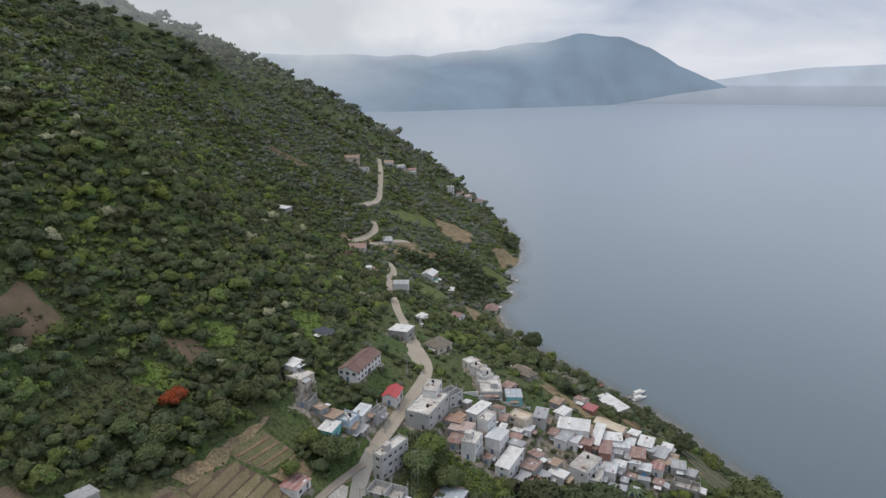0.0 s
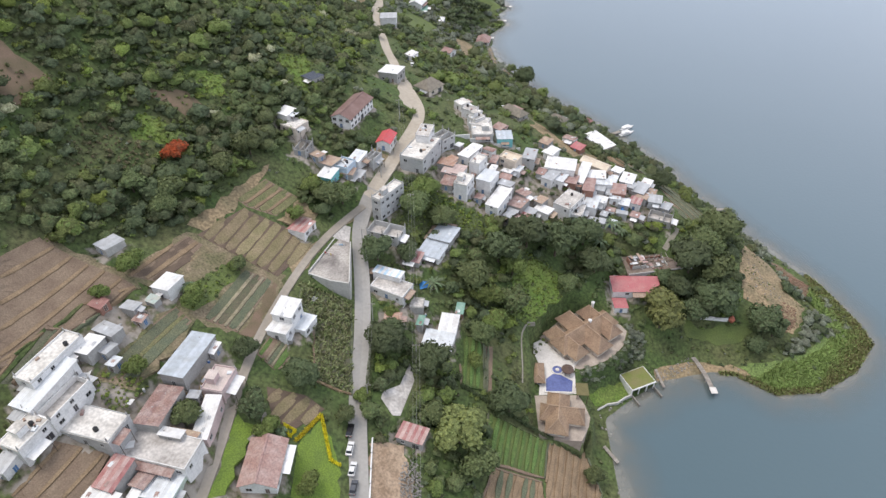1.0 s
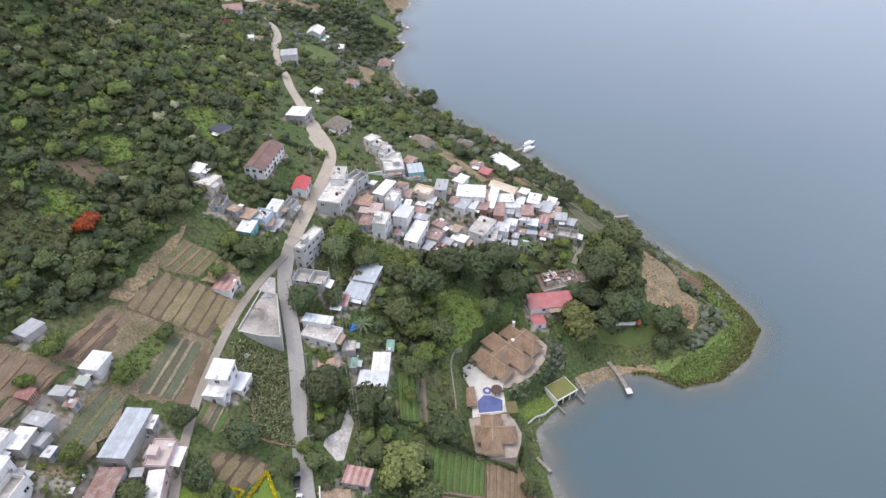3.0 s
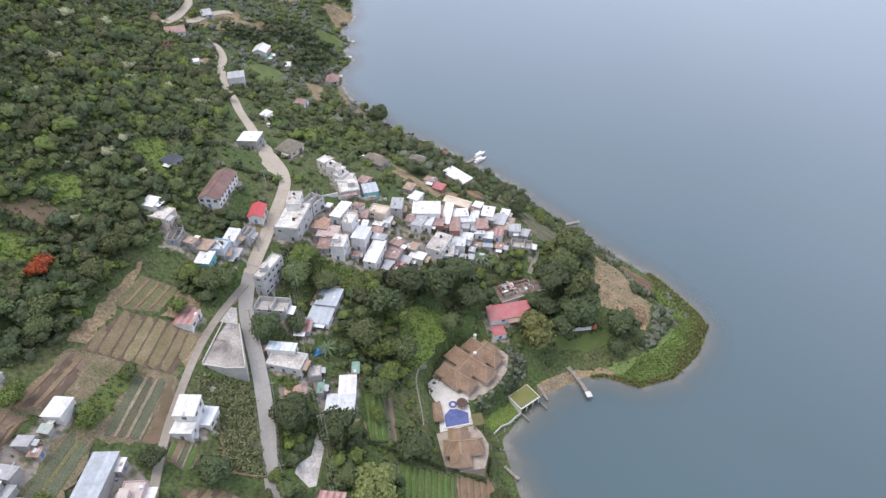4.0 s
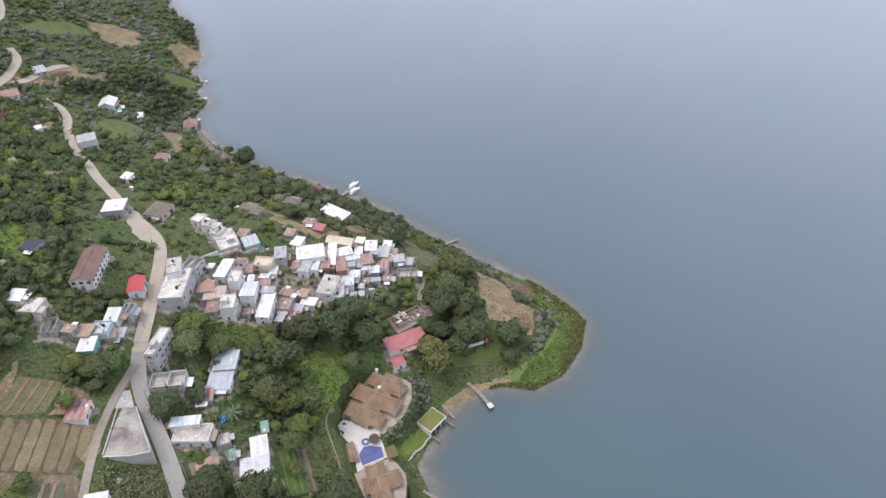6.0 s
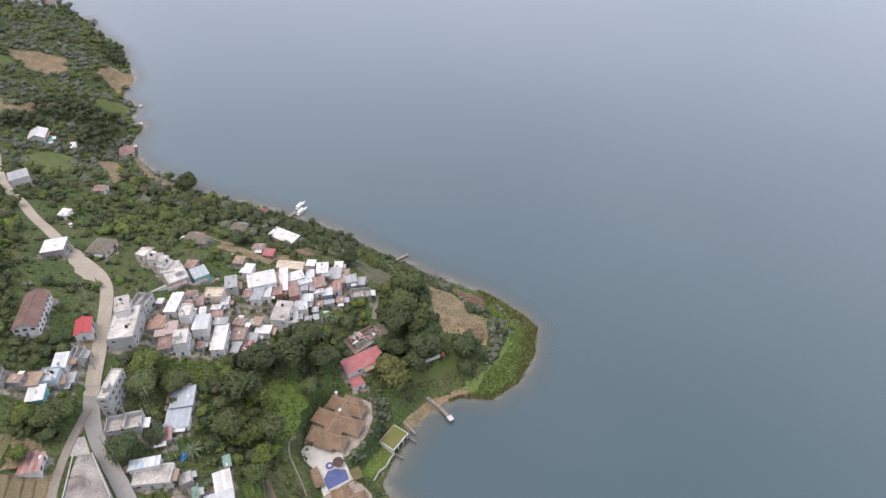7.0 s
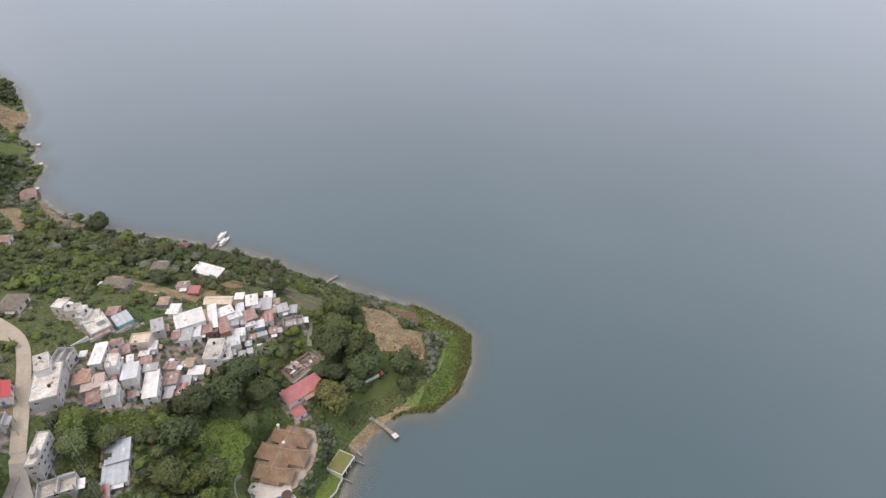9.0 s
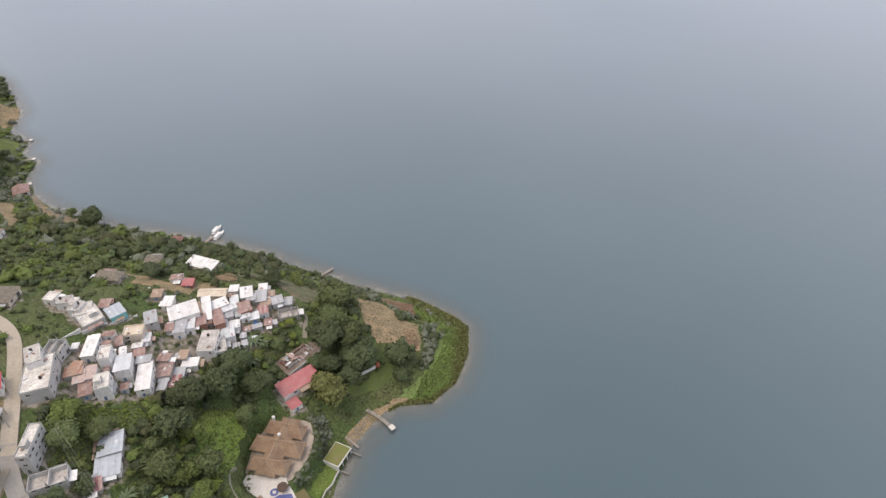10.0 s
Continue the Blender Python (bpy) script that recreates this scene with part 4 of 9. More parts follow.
def road(kind, width, line):
    name = "road" if kind in ("asphalt", "lane", "dirt") else "pavement"
    return tagged(ribbon(name, line, width, ROADS[kind], 0.14, crown=0.15), ROAD_LABEL[kind], "road", kind="structure")


def bed(name, a, b, width, tall, material, parent, rng, wavy=0.12, shoulder=0.36):
    """One raised bed or crop row from a to b, following the slope."""
    a, b = np.array(a), np.array(b)
    length = np.linalg.norm(b - a)
    n = max(3, int(length / 2.2))
    u = (b - a) / length
    side = np.array([-u[1], u[0]])
    c = a + np.linspace(0, 1, n)[:, None] * (b - a)
    z = {o: height(*(c + side * o * width).T) for o in (-0.5, -shoulder, 0, shoulder, 0.5)}
    bm = bmesh.new()
    rows = []
    for i in range(n):
        shift, grow = rng.uniform(-wavy, wavy), rng.uniform(0.85, 1.15)
        end = 0.6 if i in (0, n - 1) else 1.0
        rows.append([bm.verts.new((*(c[i] + side * (o * width * grow * end + shift)), z[o][i] + up * tall * rng.uniform(0.8, 1.2) + (0.13 if up else -0.35))) for o, up in ((-0.5, 0), (-shoulder, 1), (0, 1.1), (shoulder, 1), (0.5, 0))])
    for r, s in zip(rows[:-1], rows[1:]):
        for j in range(4):
            bm.faces.new((r[j], s[j], s[j + 1], r[j + 1])[::-1])
    bm.faces.new(rows[0]), bm.faces.new(rows[-1][::-1])
    part(name, bm, material, parent)


GLADES, CORN = [], []


PLANS = {  # strips across a plot: width, what grows or lies there
    "plots": ((3.4, "dgreen"), (0.22, "pale")),
    "beds": ((2.75, "olive"), (0.4, "dark")), "greens": ((2.1, "dull"), (0.9, "tan")), "dark_strips": ((2.5, "dark"), (1.1, "tan")), "crop_strips": ((0.8, "pale"), (2.2, "dgreen"), (0.8, "pale"), (2.0, "earthy")),
    "onion_strips": ((2.5, "dgreen"), (0.9, "dull")), "furrows": ((3.2, "brown"), (0.8, "tan")), "garden_strips": ((1.4, "brown"), (1.4, "green"), (0.6, "pale"), (1.3, "dgreen"), (0.6, "pale"))}


def strips(root, kind, angle, ring, rng):
    """Fills a plot with long beds of the widths and crops that its plan names."""
    r = np.array(ring)
    u = np.array([math.cos(radians(angle)), math.sin(radians(angle))])
    v = np.array([-u[1], u[0]])
    k, i = (r @ v).min(), 0
    plan = PLANS[kind]
    while k < (r @ v).max() - 0.3:
        width, what = plan[i % len(plan)]
        width *= rng.uniform(0.88, 1.12)
        middle, cuts = k + width / 2, []
        for p, q in zip(r, np.roll(r, -1, 0)):
            a, b = p @ v - middle, q @ v - middle
            if (a > 0) != (b > 0):
                cuts.append((p + (q - p) * a / (a - b)) @ u)
        cuts.sort()
        for a, b in zip(cuts[::2], cuts[1::2]):
            a, b = a + rng.uniform(0.1, 0.6), b - rng.uniform(0.1, 0.6)
            if b - a > 1.5:
                crop = what in ("dgreen", "green", "dull")
                bed("crop_row" if crop else "soil_bed", u * a + v * middle, u * b + v * middle, width * 1.03, {"dark": 0.02, "tan": 0.30, "pale": 0.34, "olive": 0.16, "brown": 0.06, "earthy": 0.08}.get(what, 0.12), STRIP[what], root, rng, 0.06, 0.47)
        k += width
        i += 1
    return root


def field(kind, pitch, angle, ring):
    rng = random.Random(int(ring[0][0] * 7 + ring[0][1] * 3))
    if kind == "glade":
        GLADES.append(ring)
        return None
    clear_ring(ring)
    if kind == "corn":
        CORN.append((ring, angle, pitch))
    if kind in PLANS:
        return strips(tagged(drape("field", ring, SOILS["brown" if kind != "beds" else "dark"], 0.12), FIELD_LABEL[kind], "field", "terraced plots"), kind, angle, ring, rng)
    if kind == "margin":
        return tagged(drape("ground_patch", uneven(ring), STRIP["margin"], 0.06), "trodden tan earth between the plots", "ground", kind="structure")
    if kind.startswith("bare") or kind.startswith("lawn"):
        material = {"bare_pale": ROADS["dirt"], "bare_lot": SOILS["lot"], "lawn_lush": LAWN_LUSH, "lawn_bright": LAWN_BRIGHT, "lawn": LAWN, "bare_red": SOILS["red"], "bare_tan": SOILS["bare"], "bare_paved": SLAB["grey"]}[kind]
        words = {"lawn_lush": "lush green uncut grass", "bare_lot": "cleared lot of pale orange earth", "bare_pale": "pale dusty forecourt beside the road", "lawn_bright": "bright green garden lawn", "lawn": "bright green mown grass", "bare_tan": "patch of bare sandy ground", "bare_red": "patch of bare reddish earth", "bare_paved": "pale grey paved driveway"}[kind]
        return tagged(drape("ground_patch", uneven(ring) if kind != "bare_paved" else ring, material, 0.12), words, "ground", kind="structure")
    soil = {"tan": SOILS["tan"], "brown": SOILS["brown"], "dark": SOILS["dark"], "green": LAWN, "mixed": SOILS["tan"], "corn": SOILS["onion"], "onion": SOILS["onion"]}[kind]
    root = tagged(drape("field", ring, soil, 0.12), FIELD_LABEL[kind], "field", "terraced plots")
    r = np.array(ring)
    u = np.array([math.cos(radians(angle)), math.sin(radians(angle))])
    v = np.array([-u[1], u[0]])
    across, along = r @ v, r @ u
    k = across.min() + pitch * 0.55
    count = 0
    for p, q in zip(r, np.roll(r, -1, 0)):
        if np.linalg.norm(q - p) > 3 and rng.random() < 0.85:
            bed("bund", p, q, rng.uniform(0.6, 1.1), rng.uniform(0.25, 0.5), rng.choice((SOILS["brown"], GRASS, SOILS["tan"], CROP["dgreen"])), root, rng, 0.25)
    while kind != "corn" and k < across.max() - pitch * 0.3:
        cuts = []
        for p, q in zip(r, np.roll(r, -1, 0)):
            a, b = p @ v - k, q @ v - k
            if (a > 0) != (b > 0):
                cuts.append((p + (q - p) * a / (a - b)) @ u)
        cuts.sort()
        for s, e in zip(cuts[::2], cuts[1::2]):
            s, e = s + 0.4, e - 0.4
            parts = 1 if e - s < 25 or kind == "corn" else 2
            for i in range(parts):
                s1, e1 = s + (e - s) * i / parts, s + (e - s) * (i + 1) / parts - (0.5 if i < parts - 1 else 0)
                if e1 - s1 < 1.5:
                    continue
                crop = {"tan": SOILS["tan"], "brown": SOILS["brown"], "dark": SOILS["dark"], "green": CROP["green"], "mixed": CROP["dgreen"] if count % 3 else SOILS["tan"], "corn": CROP["corn"], "onion": CROP["dgreen"]}[kind]
                if kind in ("tan", "brown") and rng.random() < 0.14:
                    crop = CROP["dgreen"]
                bed("crop_row" if crop in CROP.values() else "soil_bed", u * s1 + v * k, u * e1 + v * k, pitch * (0.72 if kind != "mixed" else 0.86), {"corn": 1.0, "green": 0.4, "mixed": 0.35}.get(kind, 0.4), crop, root, rng)
        k += pitch * rng.uniform(0.92, 1.08)
        count += 1
    return root

# ---- roads and fields ----
road("asphalt", 5.0, [(-21.8, 78.3), (-22.9, 89.7), (-24.5, 103.8), (-25.2, 114.2), (-25.1, 125.8), (-25.6, 137.9), (-26.6, 150.8), (-27.9, 161.8), (-29.4, 169.6), (-29.6, 176.6), (-28.3, 183.6), (-25.4, 193.5)])
road("dirt", 4.8, [(-26.8, 189.4), (-25.4, 193.5), (-20.2, 206.7), (-15.4, 220.3), (-10.6, 236.9), (-8.9, 247.6), (-10.5, 255.6), (-14.6, 265.9), (-19.7, 281.9), (-24.8, 303.5)])

road("lane", 2.3, [(-57.6, 73.5), (-56.4, 81.6), (-55.6, 93.2), (-54.8, 106.3), (-54.3, 114.5), (-52.9, 123.3), (-50.4, 135.7), (-46.2, 152.1), (-40.8, 166.0), (-36.0, 174.3), (-32.2, 179.8), (-28.6, 185.0)])
road("dirt", 4.6, [(-24.6, 302.9), (-28.1, 314.2), (-31.4, 334.6), (-35.4, 345.1), (-37.1, 356.7), (-39.3, 388.8), (-40.3, 429.2), (-44.5, 450.0), (-51.6, 456.3)])
road("dirt", 5.0, [(-76.0, 457.6), (-71.4, 472.3), (-67.0, 490.6), (-62.2, 515.2), (-66.9, 526.9)])
road("dirt", 4.5, [(-71.3, 469.3), (-61.5, 478.6), (-49.7, 504.8), (-39.3, 520.4), (-35.3, 521.0)])
road("dirt", 5.0, [(-79.9, 545.1), (-71.5, 574.9), (-69.5, 600.1), (-72.5, 640.0), (-76.6, 683.4), (-83.4, 722.9)])
road("path", 2.2, [(99.8, 210.1), (96.1, 205.1), (91.5, 198.6)])
road("path", 1.6, [(-49.8, 91.9), (-46.9, 93.3), (-43.8, 96.8), (-45.8, 100.5), (-48.1, 100.4)])
field("margin", 0, 0, [(-88.6, 129), (-78.0, 150.5), (-62, 152), (-49.5, 147.5), (-52.5, 122.5), (-66, 121), (-73, 124), (-80, 128)])
field("margin", 0, 0, [(-104, 96), (-112.5, 121), (-107, 133.5), (-88, 130.5), (-83.5, 127), (-93.5, 117), (-97.5, 108)])
field("margin", 0, 0, [(-87.5, 97), (-75.5, 125.5), (-68.5, 122.5), (-71.5, 111), (-77, 98)])
field("beds", 3.2, 71, [(-75.1, 150.8), (-65.2, 167.0), (-43.2, 165.2), (-51.8, 145.8)])
field("greens", 3.0, 60, [(-67.8, 169.4), (-60.7, 181.6), (-50.3, 179.4), (-55.6, 168.8), (-64.4, 168.0)])
field("bare_tan", 0, 0, [(-73.5, 152.7), (-62.5, 177.0), (-60.4, 187.7), (-65.4, 178.9), (-78.5, 153.4)])
field("furrows", 3.3, 68, [(-105.0, 97.4), (-98.4, 109.2), (-94.3, 117.9), (-85.1, 127.2), (-89.1, 128.6), (-107.5, 131.7), (-112.2, 120.7)])
field("dark_strips", 3.0, 64, [(-87.6, 129.6), (-77.4, 149.0), (-72.9, 148.0), (-79.8, 130.5)])
field("bare_tan", 0, 0, [(-76.9, 138.3), (-69.8, 146.5), (-72.0, 147.8), (-81.5, 130.5)])
field("crop_strips", 2.7, 73, [(-66.5, 122.8), (-59.8, 144.3), (-52.7, 143.7), (-58.5, 121.9)])
field("bare_red", 0, 0, [(-58.2, 121.5), (-52.5, 143.2), (-51.2, 142.8), (-53.8, 123.1)])
field("lawn", 0, 0, [(-73.5, 130.0), (-67.1, 143.5), (-61.1, 145.5), (-66.3, 130.1), (-70.2, 124.9), (-73.5, 125.2)])
field("onion_strips", 2.4, 67, [(-86.2, 98.8), (-74.6, 124.5), (-69.6, 121.3), (-78.0, 100.0)])
field("onion", 1.7, 73, [(-101.1, 93.4), (-96.5, 109.5), (-99.6, 108.7), (-103.4, 92.5)])
field("furrows", 2.7, 66, [(-79.9, 70.7), (-77.7, 81.9), (-89.3, 82.7), (-93.3, 69.9)])
field("corn", 1.3, -97, [(-45.2, 140.1), (-44.8, 146.6), (-36.0, 145.6), (-29.7, 143.9), (-26.9, 112.3), (-37.2, 113.9), (-39.8, 134.8)])
field("beds", 2.8, 61, [(-47.6, 104.4), (-45.5, 99.3), (-40.3, 97.6), (-33.4, 106.0), (-38.5, 108.6), (-48.5, 108.0)])
field("lawn_bright", 0, 0, [(-39.5, 79.2), (-26.8, 82.1), (-28.1, 91.7), (-33.7, 102.8), (-40.2, 92.6)])
field("lawn_bright", 0, 0, [(-55.0, 88.9), (-56.1, 76.1), (-52.8, 78.1), (-50.3, 90.2), (-49.6, 96.2), (-53.9, 98.1)])
field("green", 2.2, -104, [(13.8, 102.8), (30.2, 102.6), (33.3, 115.1), (13.7, 118.7)])
field("tan", 2.6, -105, [(30.8, 101.5), (30.3, 95.3), (48.7, 100.2), (49.7, 103.2), (46.5, 118.8), (34.0, 114.8)])
field("mixed", 2.4, -105, [(10.4, 90.5), (29.6, 95.1), (29.6, 101.2), (14.4, 101.6)])
field("green", 2.0, -95, [(5.4, 125.4), (12.8, 125.4), (13.4, 145.0), (4.6, 142.2)])
field("brown", 1.5, -94, [(13.3, 125.2), (15.2, 125.4), (16.6, 142.4), (14.0, 141.5)])
field("bare_lot", 0, 0, [(-19.8, 83.7), (-8.0, 86.3), (-11.9, 101.1), (-21.0, 99.4)])
field("lawn_bright", 0, 0, [(-23.8, 82.8), (-19.9, 83.7), (-20.3, 93.4)])
field("bare_pale", 0, 0, [(-20.5, 271.9), (-15.0, 277.0), (-13.5, 267.0), (-12.1, 253.3), (-12.6, 247.9), (-17.0, 250.5), (-18.8, 261.4)])
field("lawn", 0, 0, [(-26.2, 394.7), (-18.6, 384.1), (-5.2, 411.8), (-2.2, 443.4), (-13.8, 447.7), (-29.4, 431.8)])
field("bare_red", 0, 0, [(-126.5, 162.0), (-121.0, 166.6), (-116.8, 178.6), (-123.1, 181.3), (-131.5, 180.9), (-132.5, 168.9)])
field("bare_red", 0, 0, [(-151.8, 531.9), (-135.5, 540.5), (-126.2, 552.2), (-128.5, 567.7), (-153.0, 554.7), (-160.1, 542.3)])
field("bare_tan", 0, 0, [(46.6, 600.4), (49.6, 586.1), (64.6, 602.7), (71.4, 623.3), (56.1, 637.4), (40.8, 612.1)])
field("bare_tan", 0, 0, [(-42.5, 489.9), (-21.4, 509.6), (1.6, 520.7), (5.6, 538.4), (-15.0, 523.6), (-20.9, 517.1), (-34.3, 513.7)])
field("bare_tan", 0, 0, [(35.2, 443.8), (40.6, 420.9), (48.3, 407.9), (45.9, 419.2), (40.0, 437.5), (38.7, 459.4), (36.2, 474.0)])
field("lawn_lush", 0, 0, [(24.5, 159.7), (29.5, 155.5), (36.2, 161.5), (39.2, 166.9), (44.8, 170.6), (43.5, 181.0), (33.4, 182.6), (25.2, 171.0)])
field("glade", 0, 0, [(22.2, 159.7), (29.5, 154.5), (38.2, 161.5), (40.2, 165.9), (47.8, 170.6), (46.5, 182.0), (32.4, 185.6), (22.8, 171.0)])
field("glade", 0, 0, [(32.8, 150.8), (39.3, 157.5), (38.1, 160.0), (33.3, 156.0)])
# overgrown clearings on the hill
for ring in ([(-88.2, 211.5), (-79.5, 216.3), (-76.0, 207.4), (-84.7, 203.1)], [(-66.2, 243.9), (-56.7, 256.0), (-49.6, 237.8), (-54.8, 225.8), (-61.5, 235.8)], [(-100.2, 185.8), (-89.3, 186.5), (-86.1, 180.1), (-97.7, 175.7)]):
    field("lawn_lush", 0, 0, ring)
    field("glade", 0, 0, ring)
DRY_SLOPE = [(-111.9, 171.9), (-104.8, 179.3), (-97.6, 177.3), (-91.8, 171.7), (-97.2, 160.8), (-109.4, 156.0)]
clear_ring(DRY_SLOPE)
field("bare_red", 0, 0, [(-86.0, 192.1), (-80.5, 199.4), (-87.8, 201.9), (-100.1, 194.4)])
field("lawn_lush", 0, 0, [(51.6, 140.2), (58.0, 144.2), (66.2, 147.4), (68.0, 142.2), (62.3, 138.8), (58.2, 137.8), (54.4, 136.2)])
field("lawn", 0, 0, [(94.4, 165.1), (107.5, 163.0), (115.7, 163.7), (121.0, 166.9), (113.9, 169.5), (100.4, 168.1), (94.5, 171.1)])
field("bare_tan", 0, 0, [(66.1, 249.9), (73.9, 247.4), (75.9, 254.2), (66.4, 258.5)])
field("bare_tan", 0, 0, [(-25.9, 202.2), (-15.5, 221.3), (-18.2, 222.5), (-29.3, 206.4)])
field("bare_tan", 0, 0, [(-69.6, 93.2), (-67.9, 89.7), (-65.0, 91.9), (-62.1, 97.8), (-59.5, 106.3), (-64.1, 107.0), (-67.8, 103.6)])
field("bare_paved", 0, 0, [(-38.5, 168.6), (-34.9, 174.7), (-32.3, 174.5), (-32.3, 167.2)])
DRIVE = [(-10.7, 128.0), (-9.2, 122.6), (-13.0, 110.0), (-15.2, 109.5), (-18.7, 114.0), (-18.1, 116.4), (-13.4, 119.9), (-11.7, 125.4)]
field("bare_paved", 0, 0, DRIVE)
clear_ring([(-14 + (a + 14) * 1.5, 118 + (b - 118) * 1.25) for a, b in DRIVE])
field("brown", 3.0, 62, [(-94.3, 109.1), (-89.9, 116.3), (-84.9, 126.7), (-94.2, 117.6), (-97.9, 109.4)])
field("garden_strips", 2.4, 72, [(-52.6, 117.0), (-50.6, 123.8), (-43.4, 123.4), (-44.4, 115.9), (-47.5, 113.6)])
field("brown", 2.6, 65, [(-103.8, 93.7), (-102.8, 100.0), (-99.6, 107.4), (-104.8, 96.8)])
field("glade", 0, 0, [(-78.2, 91.1), (-74.8, 100.1), (-76.9, 102.4), (-84.4, 102.2), (-87.3, 95.4)])
field("bare_tan", 0, 0, [(-55.0, 167.6), (-44.0, 166.0), (-43.6, 175.9), (-49.8, 178.5)])
field("bare_tan", 0, 0, [(-47.3, 147.5), (-39.7, 164.6), (-31.0, 179.3), (-28.9, 182.9), (-35.9, 173.6), (-43.1, 163.9), (-51.3, 152.5)])
fixed |= taken
for ring in ([(-3, 204), (6, 198), (22, 193), (38, 194), (46, 203), (60, 203), (98, 210), (98, 222), (92, 238), (74, 242), (60, 240), (46, 236), (40, 238), (26, 228), (16, 232), (6, 230), (-2, 224)], [(6, 268), (14, 240), (30, 236), (34, 250), (22, 256), (16, 266)],
             [(-52, 200), (-44, 190), (-26, 200), (-22, 210), (-34, 206)], [(-98, 70), (-52, 72), (-54, 112), (-62, 118), (-70, 100), (-78, 98), (-86, 124), (-96, 104)]):
    yard_ring(ring)


# ---- the houses ----
house("shed", -93.3, 136.7, -32, 4.8, 6.0, 2.5, "tin", "grey", "plaster")
house("shed", -77.0, 129.2, -18, 5.3, 6.8, 3.2, "tin", "white", "white")
house("hut", -90.3, 117.9, -25, 4.1, 3.1, 2.2, "tin", "maroon", "brick")
house("shed", -85.8, 110.7, -23, 6.2, 3.7, 3.0, "tin", "grey", "block")
house("shed", -88.2, 105.1, -15, 4.4, 6.3, 3.6, "tin", "white", "block")
house("hut", -84.4, 105.8, -21, 2.2, 3.8, 2.6, "tin", "grey", "block")
house("hut", -79.2, 123.1, -25, 3.2, 2.3, 2.2, "tin", "teal", "block")
house("hut", -83.2, 119.3, -17, 4.2, 3.2, 2.4, "tin", "grey", "block")
house("barn", -67.0, 109.0, -13, 6.6, 15.8, 3.6, "tin", "bluegrey", "block")
house("hut", -62.6, 113.2, -18, 3.7, 3.6, 3.0, "tin", "white", "block")
house("house", -94.4, 99.5, -20, 5.3, 15.6, 4.6, "flat", "white", "white")
house("house", -93.5, 93.3, -20, 5.8, 14.5, 4.2, "tin", "palebl", "white")
house("house", -89.8, 90.9, -20, 7.7, 12.2, 4.6, "shell", "grey", "white")
house("house", -92.8, 81.3, -20, 5.9, 8.7, 5.2, "flat", "white", "white")
house("house", -95.1, 75.5, -17, 3.4, 5.0, 3.5, "tin", "grey", "white")
house("house", -81.4, 86.6, -15, 13.5, 7.7, 3.4, "flat", "white", "grey")
house("barn", -69.9, 94.1, -9, 6.3, 12.1, 3.0, "tin", "rust", "block")
house("house", -67.5, 84.2, -14, 18.7, 8.1, 3.2, "flat", "grey", "white")
house("hut", -64.9, 87.0, -12, 5.7, 2.3, 5.2, "tin", "white", "block")
house("house", -59.1, 93.4, -3, 3.8, 12.0, 4.0, "tin", "white", "pink")
house("house", -58.6, 104.2, -12, 5.9, 7.9, 4.0, "flat", "pink", "pink")
house("shed", -74.6, 76.7, -17, 5.1, 7.9, 3.0, "tin", "redstripe", "block")
house("shed", -75.4, 71.6, -14, 7.6, 2.7, 3.0, "tin", "white", "block")
house("house", -64.8, 75.7, -10, 8.5, 6.8, 3.5, "tin", "palebl", "green")
house("hut", -68.9, 76.8, -17, 3.8, 4.6, 2.5, "tin", "rust", "block")
house("house", -46.2, 131.1, -16, 6.3, 6.9, 6.2, "tin", "white", "white")
house("house", -47.6, 125.8, -16, 6.1, 4.8, 3.2, "tin", "white", "white")
house("hut", -41.6, 130.3, -20, 4.2, 6.9, 3.0, "tin", "palebl", "white")
house("house", -18.4, 157.5, -21, 9.8, 4.0, 3.4, "tin", "blue", "white")
house("house", -17.2, 152.7, -28, 12.5, 7.0, 3.0, "flat", "grey", "white")
house("hut", -8.8, 148.8, -6, 4.5, 4.4, 2.6, "flat", "grey", "block")
house("hut", -16.4, 141.4, -7, 5.2, 3.5, 2.3, "tin", "orange", "block")
house("house", 1.5, 142.7, -11, 5.7, 9.9, 3.2, "tin", "white", "white")
house("house", -1.7, 137.2, -15, 9.5, 6.1, 3.0, "tin", "palebl", "white")
house("hut", -7.5, 142.9, -12, 1.8, 4.8, 2.2, "tin", "green", "block")
house("hut", 5.6, 150.9, -11, 2.4, 4.5, 2.6, "tin", "green", "brick")
house("hut", -10.5, 166.8, -21, 6.3, 5.0, 2.6, "tin", "redstripe", "block")
house("house", -3.5, 171.7, -26, 8.4, 8.7, 3.0, "tin", "bluegrey", "white")
house("house", 0.6, 179.3, -23, 8.1, 10.2, 3.0, "tin", "bluegrey", "block")
house("house", -19.9, 173.8, -21, 12.1, 6.4, 5.0, "shell", "grey", "grey")
house("house", -45.0, 85.9, -2, 9.0, 12.8, 3.4, "gable", "terra", "white")
house("shed", -9.2, 104.1, -20, 7.8, 5.8, 2.7, "tin", "redstripe", "block")
house("school", -35.4, 227.4, -21, 8.2, 19.5, 4.6, "gable", "brown", "white")
house("house", -21.8, 217.7, -14, 5.4, 8.3, 3.6, "gable", "red", "white")
house("house", -54.3, 207.4, -32, 7.6, 7.0, 3.0, "flat", "white", "cream")
house("hut", -57.6, 211.6, -32, 5.2, 5.0, 2.6, "tin", "white", "white")
house("hut", -50.4, 199.8, -14, 4.5, 7.3, 2.6, "shell", "grey", "block")
house("hut", -45.4, 198.3, -35, 4.2, 3.8, 2.5, "tin", "tan", "block")
